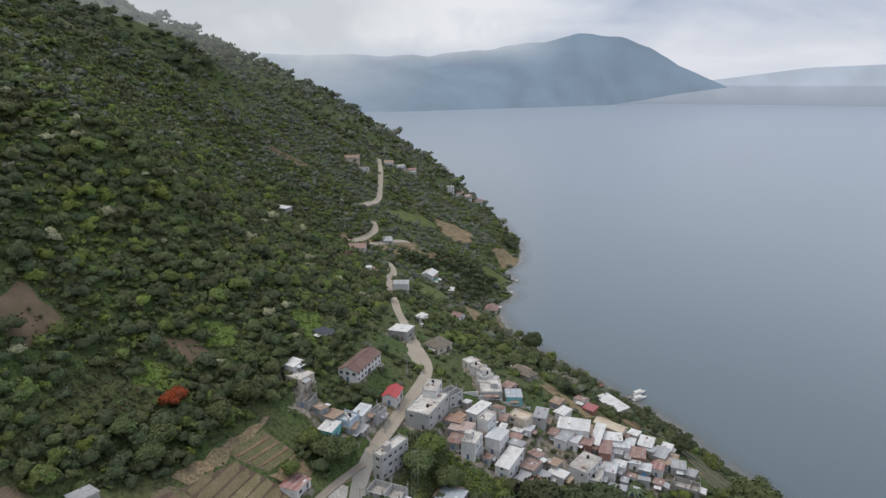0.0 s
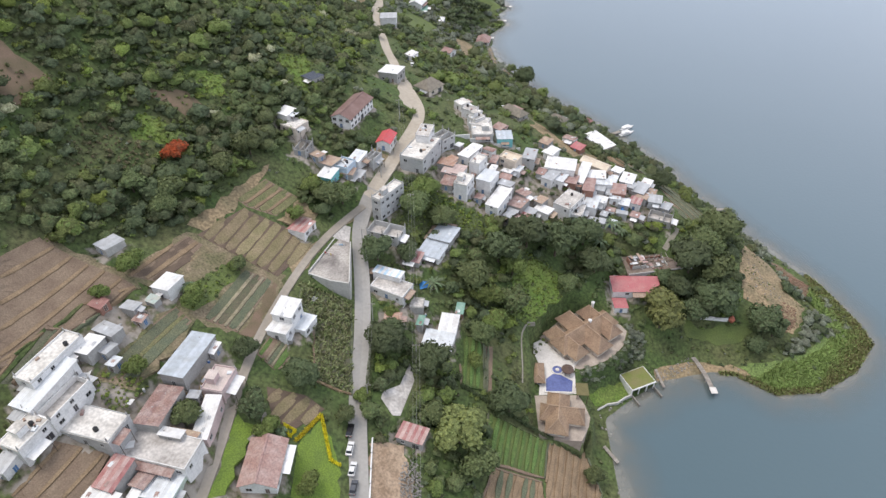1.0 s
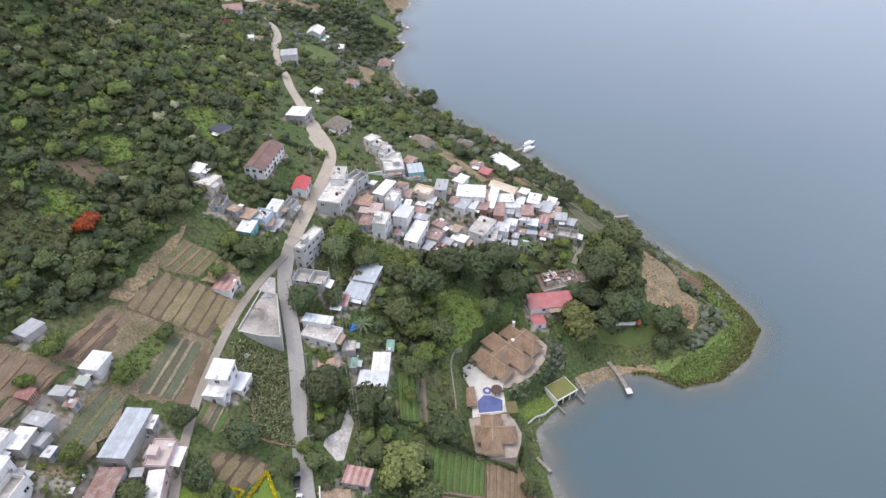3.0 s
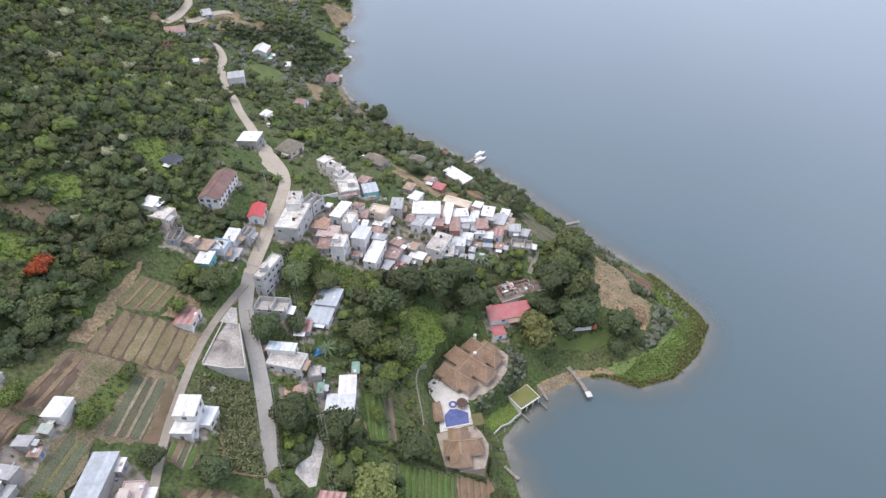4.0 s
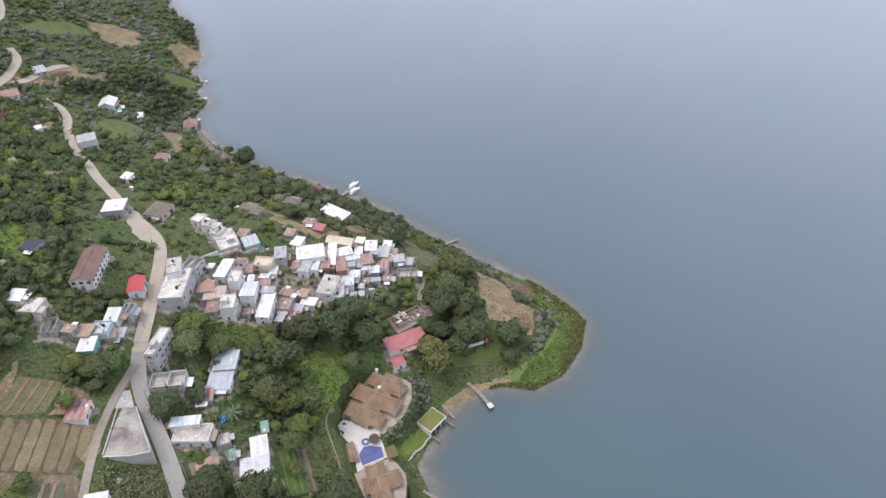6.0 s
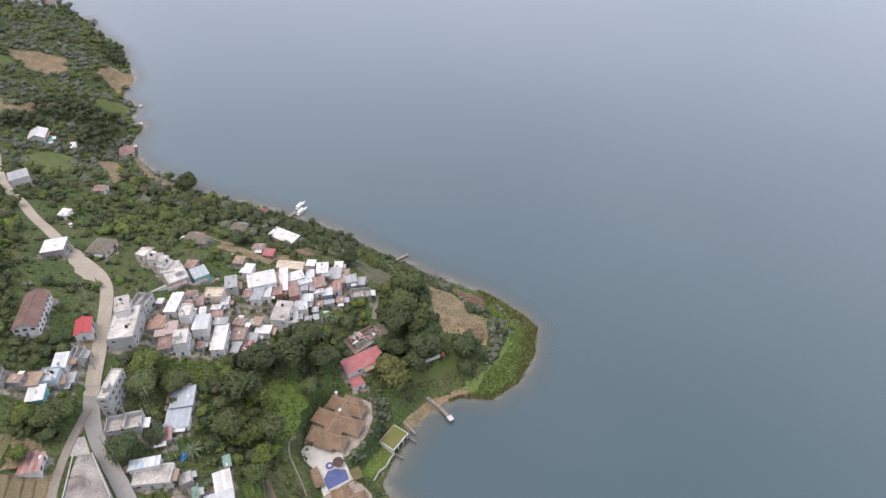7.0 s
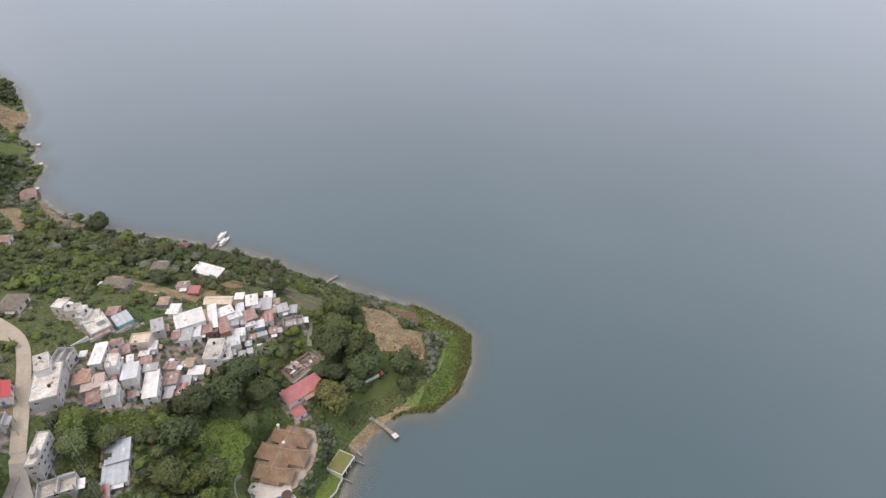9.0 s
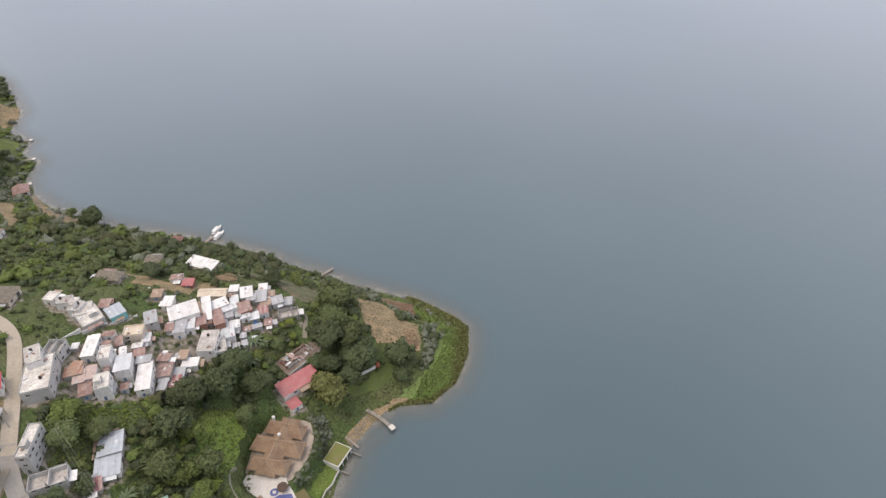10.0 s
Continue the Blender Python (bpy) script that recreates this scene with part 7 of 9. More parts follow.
def ruin():
    """Half-built house: a slab behind a retaining wall, stub walls, posts, and a few roof sheets left on."""
    rng = random.Random(21)
    z = ground_z(82, 191) + 0.4
    root = thing("ruined_house", 82, 191.5, 8, "half-ruined roofless building with broken sheets and bare posts", "ruin", z=z)
    ring = [(-9.0, -4.6), (16.5, -4.2), (9.5, 5.2), (-8.0, 6.0)]
    m = pose(82, 191.5, 0, 0, 0, 8)
    clear_ring([tuple((m @ Vector((a, b, 0)))[:2]) for a, b in ring])
    level_plot([tuple((m @ Vector((a, b, 0)))[:2]) for a, b in ring], z - 0.25)
    bm = bmesh.new()
    solid(bm, ring, -5.0, 0.0)
    part("floor_slab", bm, mat("dusty_earth_floor", (0.25, 0.20, 0.165), 0.95, (0.15, 0.115, 0.09), 0.35, 6, 0.5, 2.0), root)
    bm = bmesh.new()
    for a in np.arange(-8.6, 16, 2.45):
        seg = bmesh.new()
        box(seg, (a + 1.2, -4.75 + 0.016 * (a + 8.6), -1.6), (2.43, 0.45, 3.5))
        part("retaining_wall", seg, CONCRETE, root)
        seg.free() if seg.is_valid else None
    bm.free()
    for cx, cy, sx, sy, tall in ((-6.6, 0.6, 0.25, 6.0, 2.3), (-3.6, 3.6, 6.0, 0.25, 2.0), (-0.6, 1.0, 0.25, 5.0, 2.5), (-3.6, -1.9, 6.0, 0.25, 1.5), (4.0, 3.4, 8.5, 0.25, 1.0), (8.4, 0.5, 0.25, 5.6, 0.8), (3.8, -2.2, 5.0, 0.25, 0.7)):
        bm = bmesh.new()
        box(bm, (cx, cy, tall / 2), (sx, sy, tall), top=(0.97, 0.97))
        part("wall", bm, WALL["brick"] if rng.random() < 0.45 else WALL["plaster"], root)
    for k in range(16):
        bm = bmesh.new()
        box(bm, (0, 0, 1.4), (0.16, 0.16, 2.8))
        ob = part("post", bm, TIMBER, root)
        ob.matrix_basis = Matrix.Translation((rng.uniform(-7, 9), rng.uniform(-3.5, 4), 0)) @ Matrix.Rotation(rng.uniform(-0.12, 0.12), 4, "X")
    for k in range(19):
        bm = bmesh.new()
        box(bm, (0, 0, 0), (rng.uniform(0.8, 1.4), rng.uniform(1.4, 2.6), 0.05))
        ob = part("roof_sheet", bm, rng.choice((TIN["rust"], TIN["white"], TIN["tan"], TIN["grey"], FADED)), root)
        ob.matrix_basis = Matrix.Translation((rng.uniform(-6.2, -0.8) if k < 12 else rng.uniform(-1, 9), rng.uniform(-1.8, 3.6), 2.55 + 0.03 * k if k < 12 else 0.12 + 0.03 * (k - 12))) @ Matrix.Rotation(rng.uniform(-0.12, 0.12), 4, "X") @ Matrix.Rotation(rng.choice((0.0, 0.06, 1.57)), 4, "Z")
    for k in range(40):
        bm = bmesh.new()
        box(bm, (0, 0, 0.08), (rng.uniform(2.0, 4.2), 0.16, 0.14))
        ob = part("beam", bm, rng.choice((TIMBER, TIMBER_DARK)), root)
        up = rng.choice((0.0, 0.0, 1.0, 2.4))
        ob.matrix_basis = Matrix.Translation((rng.uniform(-5, 10), rng.uniform(-2.5, 3.0), up)) @ Matrix.Rotation(rng.choice((0.1, 1.5, 0.8, -0.4)), 4, "Z")
    for k in range(48):
        bm = bmesh.new()
        s = rng.uniform(0.3, 0.9)
        box(bm, (0, 0, s * 0.2), (s, s * 0.7, s * 0.5), top=(0.7, 0.8))
        ob = part("rubble", bm, rng.choice((TIN["rubble"], TIN["brick"], CONCRETE)), root)
        ob.matrix_basis = Matrix.Translation((rng.uniform(-6, 11), rng.uniform(-3.4, 3.6), 0)) @ Matrix.Rotation(rng.uniform(0, 3), 4, "Z")


ruin()


# small things lying in yards
def barrel(x, y, colour, words, tall=0.9):
    root = thing("barrel", x, y, 0, words + " plastic barrel standing in a yard", "barrel", "yard clutter")
    bm = bmesh.new()
    cylinder(bm, (0, 0, 0), 0.3, tall * 0.5, 12, 0.34)
    cylinder(bm, (0, 0, tall * 0.5), 0.34, tall * 0.5, 12, 0.29)
    part("drum", bm, mat("plastic_" + words, colour, 0.4), root)
    bm = bmesh.new()
    cylinder(bm, (0, 0, tall), 0.31, 0.05, 12)
    part("lid", bm, FRAME, root)


def boards(x, y, rot, rng):
    root = thing("board_stack", x, y, rot, "loose stack of weathered boards on the ground", "boards", "yard clutter")
    for k in range(5):
        bm = bmesh.new()
        box(bm, (0, 0, 0), (rng.uniform(2.0, 3.2), 0.24, 0.06))
        ob = part("board", bm, rng.choice((TIMBER, TIMBER_DARK)), root)
        ob.matrix_basis = Matrix.Translation((rng.uniform(-0.3, 0.3), rng.uniform(-0.6, 0.6), 0.06 + 0.07 * k)) @ Matrix.Rotation(rng.uniform(-0.3, 0.3), 4, "Z")


def scrap(x, y, rot, col, rng):
    root = thing("scrap_sheet", x, y, rot, f"bent {ROOF_WORDS[col]} roofing sheet lying in a yard", "sheet metal", "yard clutter")
    bm = bmesh.new()
    w, d = rng.uniform(1.2, 2.2), rng.uniform(1.6, 3.0)
    rows = [[bm.verts.new((w * (i / 4 - 0.5), d * (j - 0.5), 0.2 + (0.06 if i % 2 else 0) + 0.25 * j * rng.random())) for i in range(5)] for j in (0, 1)]
    low = [[bm.verts.new(v.co - Vector((0, 0, 0.04))) for v in r] for r in rows]
    for i in range(4):
        bm.faces.new((rows[0][i], rows[0][i + 1], rows[1][i + 1], rows[1][i])), bm.faces.new((low[0][i + 1], low[0][i], low[1][i], low[1][i + 1]))
        bm.faces.new((low[0][i], low[0][i + 1], rows[0][i + 1], rows[0][i])), bm.faces.new((rows[1][i], rows[1][i + 1], low[1][i + 1], low[1][i]))
    part("sheet", bm, TIN[col], root)


def blocks(x, y, rot, rng):
    root = thing("block_stack", x, y, rot, "small stack of grey concrete blocks", "blocks", "yard clutter")
    for k in range(9):
        bm = bmesh.new()
        box(bm, (0, 0, 0.1), (0.4, 0.2, 0.19))
        ob = part("block", bm, CONCRETE, root)
        ob.matrix_basis = Matrix.Translation(((k % 3) * 0.42 - 0.4 + rng.uniform(-0.03, 0.03), (k // 3 % 2) * 0.24, (k // 6) * 0.2)) @ Matrix.Rotation(rng.uniform(-0.1, 0.1), 4, "Z")


def wash_line(x, y, rot, rng):
    root = thing("washing_line", x, y, rot, "washing line with coloured cloths between two posts", "washing line", "yard clutter")
    for a in (-2, 2):
        bm = bmesh.new()
        cylinder(bm, (a, 0, -0.3), 0.05, 2.3, 8)
        part("post", bm, TIMBER, root)
    for k in range(5):
        bm = bmesh.new()
        box(bm, (-1.5 + 0.75 * k, rng.uniform(-0.05, 0.05), 1.45), (0.6, 0.04, rng.uniform(0.6, 0.95)), top=(0.95, 1))
        part("cloth", bm, rng.choice((TIN["red"], TIN["blue"], WALL["white"], WALL["yellow"], WALL["pink"])), root)


yard = random.Random(33)
for k, (x, y) in enumerate([(-77.3, 86.8), (-74.3, 84.7), (-71.8, 86.6), (-69.6, 85.0), (-72.0, 82.5), (-70.2, 89.8), (-76.9, 89.7), (-75.9, 96.5), (-74.7, 93.8), (-85.6, 92.7), (-77.0, 94.7), (-75.2, 98.6), (-87.1, 102.4), (-86.9, 104.5),
                            (-87.5, 98.9), (-63.0, 105.7), (-64.5, 108.6), (-65.5, 105.0), (-62.9, 110.0), (-66.1, 110.7), (-64.5, 113.0), (-90, 108), (-88, 111), (-93, 113), (-86, 114), (-70, 118), (-56, 108), (-58, 104), (-41, 142), (-38, 160), (-35, 165), (-40, 156),
                            (30, 232), (34, 228), (40, 226), (47, 232), (26, 226), (52, 214), (70, 213), (82, 214), (20, 240), (28, 246), (6, 152), (-4, 158), (2, 141), (-6, 146), (-30, 203), (-38, 200), (-26, 212), (60, 246), (48, 262)]):
    what = (k * 5 + k // 3) % 6
    if what == 0:
        barrel(x, y, (0.06, 0.2, 0.5), "blue")
    elif what == 1:
        boards(x, y, yard.uniform(0, 180), yard)
    elif what in (2, 5):
        scrap(x, y, yard.uniform(0, 180), yard.choice(("rust", "white", "palebl", "tan", "grey")), yard)
    elif what == 3:
        blocks(x, y, yard.uniform(0, 180), yard)
    elif yard.random() < 0.4:
        wash_line(x, y, yard.uniform(0, 180), yard)
    else:
        barrel(x, y, (0.55, 0.56, 0.56), "white", 1.1)

# ---- the ground sheet, levelled under the buildings ----
XS = spread(-150, -2600, 4, 1.09)[:0:-1] + np.arange(-150, 181, 1.8).tolist() + spread(180, 420, 6, 1.3)[1:]
YS = spread(50, -1400, 6, 1.15)[:0:-1] + np.arange(50, 420, 1.8).tolist() + np.arange(420, 540, 3).tolist() + spread(540, 4100, 4, 1.06)[1:]
ground = tagged(sheet("ground", XS, YS, rough_height, GRASS), "green sloping hillside of grass, scrub and bare soil", "ground", kind="structure")


def ground_material():
    """Grass and scrub, worn through to grey-brown earth where people walk round the houses."""
    m = GRASS.copy()
    m.name = "grass_worn_to_earth"
    n, l = m.node_tree.nodes, m.node_tree.links
    p = n["Principled BSDF"]
    grass = p.inputs["Base Color"].links[0].from_socket
    worn, tex, co = n.new("ShaderNodeAttribute"), n.new("ShaderNodeTexNoise"), n.new("ShaderNodeNewGeometry")
    worn.attribute_name = "trodden"
    tex.inputs["Scale"].default_value, tex.inputs["Detail"].default_value = 0.35, 6.0
    l.new(co.outputs["Position"], tex.inputs["Vector"])
    add, span = n.new("ShaderNodeMath"), n.new("ShaderNodeMapRange")
    add.operation = "ADD"
    l.new(worn.outputs["Fac"], add.inputs[0]), l.new(tex.outputs[0], add.inputs[1])
    span.inputs["From Min"].default_value, span.inputs["From Max"].default_value = 0.85, 1.05
    l.new(add.outputs[0], span.inputs["Value"])
    earth, mix = n.new("ShaderNodeValToRGB"), n.new("ShaderNodeMix")
    earth.color_ramp.elements[0].position, earth.color_ramp.elements[0].color = 0.38, (0.16, 0.13, 0.10, 1)
    earth.color_ramp.elements[1].position, earth.color_ramp.elements[1].color = 0.62, (0.31, 0.28, 0.24, 1)
    l.new(tex.outputs[0], earth.inputs[0])
    mix.data_type = "RGBA"
    l.new(span.outputs[0], mix.inputs["Factor"]), l.new(grass, mix.inputs["A"]), l.new(earth.outputs[0], mix.inputs["B"])
    l.new(mix.outputs["Result"], p.inputs["Base Color"])
    return m


def trodden_at(x, y):
    grid = yards.astype(float)
    for axis in (0, 1):
        grid = (np.roll(grid, 1, axis) + grid + np.roll(grid, -1, axis)) / 3
    i, j = np.round(y - MAP_Y).astype(int), np.round(x - MAP_X).astype(int)
    ok = (i >= 0) & (i < 1300) & (j >= 0) & (j < 640)
    return np.where(ok, grid[np.clip(i, 0, 1299), np.clip(j, 0, 639)], 0.0)


gx, gy = np.meshgrid(XS, YS)
ground.data.attributes.new("trodden", "FLOAT", "POINT").data.foreach_set("value", trodden_at(gx.ravel(), gy.ravel()).astype(np.float32) * 0.55)
ground.data.materials[0] = ground_material()

# ---- plants ----
def leaves(name, c, alt, tint=0.21, scale=0.85):
    c, alt = tuple(0.90 * v for v in c), tuple(0.90 * v for v in alt)
    return mat("leaves_" + name, c, 0.8, alt, scale, 3, 0.5, 2.4, 0.5, tint=tint, fine_amount=0.45, through_light=0.25)


LEAF = {"olive_light": leaves("yellowish_olive", (0.29, 0.31, 0.10), (0.20, 0.235, 0.085)), "dark": leaves("dark_green", (0.094, 0.130, 0.056), (0.134, 0.168, 0.076)), "mid": leaves("mid_green", (0.128, 0.172, 0.066), (0.185, 0.22, 0.088)), "light": leaves("light_green", (0.160, 0.221, 0.057), (0.209, 0.259, 0.073)),
        "olive": leaves("olive", (0.160, 0.170, 0.078), (0.128, 0.145, 0.066)), "grey": leaves("grey_green", (0.29, 0.315, 0.235), (0.22, 0.25, 0.17), 0.2), "flame": leaves("flame_red", (0.62, 0.115, 0.03), (0.30, 0.10, 0.04), 0.2),
        "cream": leaves("cream_blossom", (0.58, 0.57, 0.38), (0.36, 0.38, 0.20)), "yellow": leaves("yellow_hedge", (0.80, 0.66, 0.025), (0.66, 0.57, 0.03), 0.15), "dry": leaves("dry_scrub", (0.205, 0.175, 0.092), (0.15, 0.145, 0.075)), "banana": leaves("banana", (0.138, 0.206, 0.099), (0.186, 0.228, 0.127)),
        # haze: paler, bluer leaves that paint air haze into the farther woods
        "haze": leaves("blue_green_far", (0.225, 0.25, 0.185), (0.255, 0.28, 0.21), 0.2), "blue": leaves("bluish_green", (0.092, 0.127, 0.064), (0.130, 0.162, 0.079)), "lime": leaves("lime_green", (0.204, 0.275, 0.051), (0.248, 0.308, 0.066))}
BARK = mat("grey_brown_bark", (0.12, 0.09, 0.065), 0.95, (0.08, 0.06, 0.045), 2.0)


def crown_cloud(rng, n, lobes, flat=0.75, leaf=0.16, spread_out=0.62, under=True, hull=(10, 4)):
    """Leaf clumps over the lobes of a crown about 1 m in radius: the corners of their quads, and the way that each one faces."""
    centres = []
    for k in range(lobes):
        a, s = rng.uniform(0, 2 * math.pi), math.sqrt(rng.random()) * spread_out
        centres.append((s * math.cos(a), s * math.sin(a), rng.uniform(-0.25, 0.45) * flat * (1.15 - s), rng.uniform(0.24, 0.52)))
    out, soft = np.empty((n, 4, 3)), np.empty((n, 4, 3))
    for i in range(n):
        cx, cy, cz, r = centres[rng.randrange(lobes)]
        d = Vector((rng.gauss(0, 1), rng.gauss(0, 1), rng.gauss(0.35, 1))).normalized()
        if not under and d.z < 0:
            d.z *= -0.6
            d.normalize()
        p = Vector((cx, cy, cz)) + Vector((d.x, d.y, d.z * flat)) * r * rng.uniform(0.82, 1.08)
        nrm = (d + Vector((rng.gauss(0, 0.45), rng.gauss(0, 0.45), rng.gauss(0.25, 0.45)))).normalized()
        t = nrm.orthogonal().normalized()
        b = nrm.cross(t)
        turn = rng.uniform(0, math.pi)
        t, b = t * math.cos(turn) + b * math.sin(turn), b * math.cos(turn) - t * math.sin(turn)
        s = leaf * rng.uniform(0.6, 1.25)
        droop = nrm * (-0.35 * s)
        out[i] = [p + t * s + droop, p + b * s * 0.75, p - t * s + droop * 0.6, p - b * s * 0.8]
        soft[i] = (d * 0.6 + p * 0.4 + nrm * 0.55 + Vector((0, 0, 0.25))).normalized()
    # the closed inner mass of the crown, bulging with its lobes
    around, up = hull
    rows = []
    for e in np.linspace(-0.35, math.pi / 2, up + 1):
        row = []
        for k in range(around):
            a = 2 * math.pi * (k + 0.5 * (len(rows) % 2)) / around
            d = Vector((math.cos(a) * math.cos(e), math.sin(a) * math.cos(e), math.sin(e)))
            reach = 0.3
            for cx, cy, cz, r in centres:
                c = Vector((cx, cy, cz / flat))
                along = c.dot(d)
                hit = r * r - (c.length_squared - along * along)
                if hit > 0 and along + math.sqrt(hit) > reach:
                    reach = along + math.sqrt(hit)
            reach *= rng.uniform(0.66, 1.0)
            row.append((Vector((d.x, d.y, d.z * flat)) * reach, (d + Vector((rng.gauss(0, 0.25), rng.gauss(0, 0.25), 0.2 + rng.gauss(0, 0.2)))).normalized()))
        rows.append(row)
    inner, facing = [], []
    for p, q in zip(rows[:-1], rows[1:]):
        for k in range(around):
            four = (p[k], p[(k + 1) % around], q[(k + 1) % around], q[k])
            inner.append([v for v, _ in four])
            facing.append([m for _, m in four])
    return np.concatenate([out, np.array(inner)]), np.concatenate([soft, np.array(facing)])


def quads_mesh(name, quads, materials, index=None, soft=None, own=None):
    """A mesh of loose quads, (n, 4, 3); soft: a normal for each of their corners; own: a number for each, the same within a crown."""
    n = len(quads)
    me = bpy.data.meshes.new(name)
    me.vertices.add(4 * n)
    me.vertices.foreach_set("co", np.ascontiguousarray(quads, np.float32).ravel())
    me.loops.add(4 * n)
    me.loops.foreach_set("vertex_index", np.arange(4 * n, dtype=np.int32))
    me.polygons.add(n)
    me.polygons.foreach_set("loop_start", np.arange(0, 4 * n, 4, dtype=np.int32))
    for m in materials:
        me.materials.append(m)
    if index is not None:
        me.polygons.foreach_set("material_index", index.astype(np.int32))
    me.update(calc_edges=True)
    if soft is not None:
        me.attributes.new("custom_normal", "FLOAT_VECTOR", "POINT").data.foreach_set("vector", np.asarray(soft, np.float32).ravel())
    if own is not None:
        me.attributes.new("crown", "FLOAT", "FACE").data.foreach_set("value", np.asarray(own, np.float32))
    return me


def trunk_bmesh(rng, tall, r):
    bm = bmesh.new()
    cylinder(bm, (0, 0, -0.4), r, tall + 0.4, 8, r * 0.6)
    for k in range(4):
        a = k * 1.6 + rng.uniform(-0.4, 0.4)
        seg = bmesh.new()
        cylinder(seg, (0, 0, 0), r * 0.5, 0.62, 6, r * 0.15)
        seg.transform(Matrix.Translation((0, 0, tall * 0.85)) @ Matrix.Rotation(a, 4, "Z") @ Matrix.Rotation(0.75, 4, "Y"))
        tmp = bpy.data.meshes.new("limb")
        seg.to_mesh(tmp)
        seg.free()
        bm.from_mesh(tmp)
        bpy.data.meshes.remove(tmp)
    return bm


KINDS = {"broad_olive": ("tree", "olive_light"), "broad_dark": ("tree", "dark"), "broad_mid": ("tree", "mid"), "broad_light": ("tree", "light"), "flame": ("flame_tree", "flame")}
PLANT_WORDS = {"broad_olive": "large spreading tree with yellowish olive leaves", "broad_dark": "dense dark green broadleaf tree with a rounded crown", "broad_mid": "green broadleaf tree with a wide uneven crown", "broad_light": "bright light green leafy tree", "flame": "flame tree covered in orange-red blossom"}
models = {}


def plant(kind, x, y, r):
    """A tree of crown radius r; the first of each of three shapes is built, the rest are copies."""
    rng = random.Random(int(x * 13 + y * 7))
    if kind == "banana":
        return banana(x, y, r, rng)
    key = (kind, rng.randrange(3))
    m = pose(x, y, top_z(x, y), 0, 0, rng.uniform(0, 360)) @ Matrix.Diagonal((r, r, r * rng.uniform(0.85, 1.15), 1))
    clear_disc(x, y, r * 0.55)
    if key in models:
        first = models[key]
        return copy_thing(first, m @ Matrix.Diagonal([1 / v for v in first.scale] + [1]))
    name, leaf = KINDS[kind]
    root = tagged(new(name), PLANT_WORDS[kind], "tree", "trees of the slope")
    root.empty_display_size = 0.3
    shape = random.Random(key[1] * 100 + len(kind))
    quads, soft = crown_cloud(shape, 1200, 16, 0.85, 0.085, 0.7, hull=(20, 8))
    quads[:, :, 2] += 0.95
    shared_part("crown", quads_mesh("crown", quads, [LEAF[leaf]], None, soft), root, Matrix())
    part("trunk", trunk_bmesh(shape, 0.75, 0.07), BARK, root)
    root.matrix_basis = m
    models[key] = root
    root.scale = (1, 1, 1)
    root.matrix_basis = m
    return root


def banana(x, y, r, rng):
    root = thing("banana_plant", x, y, rng.uniform(0, 360), "banana plant with long arching green leaves", "plant", "banana plants")
    bm = bmesh.new()
    cylinder(bm, (0, 0, -0.3), 0.2, 2.4, 8, 0.12)
    part("stem", bm, LEAF["olive"], root)
    for k in range(13):
        a = k * 2.4
        length, lift = r * rng.uniform(0.75, 1.05), rng.uniform(0.5, 1.6)
        bm = bmesh.new()
        rows = []
        for i in range(6):
            s = i / 5
            cx, cz = length * s, 2.0 + lift * math.sin(s * 2.3) - 1.2 * s * s
            w = 0.42 * math.sin(math.pi * min(1, s * 0.9 + 0.1)) + 0.03
            rows.append([bm.verts.new((cx, o * w, cz - abs(o) * 0.12)) for o in (-1, 0, 1)])
        for p, q in zip(rows[:-1], rows[1:]):
            bm.faces.new((p[0], q[0], q[1], p[1])), bm.faces.new((p[1], q[1], q[2], p[2]))
        ob = part("leaf", bm, LEAF["banana"], root)
        ob.matrix_basis = Matrix.Rotation(a, 4, "Z")
    clear_disc(x, y, 2)
    return root


# ---- woods, scrub and reeds ----
def scatter(mask, spacing, rng, lo, hi, avoid=True):
    """Places on a loose grid within x, y from lo to hi where mask(x, y) holds."""
    gx, gy = np.meshgrid(np.arange(lo[0], hi[0], spacing), np.arange(lo[1], hi[1], spacing))
    x = (gx + rng.uniform(-0.48, 0.48, gx.shape) * spacing).ravel()
    y = (gy + rng.uniform(-0.48, 0.48, gy.shape) * spacing).ravel()
    ok = mask(x, y) & (shore_distance(x, y) > 1.0)
    if avoid:
        ok &= ~is_taken(x, y)
    return x[ok], y[ok]


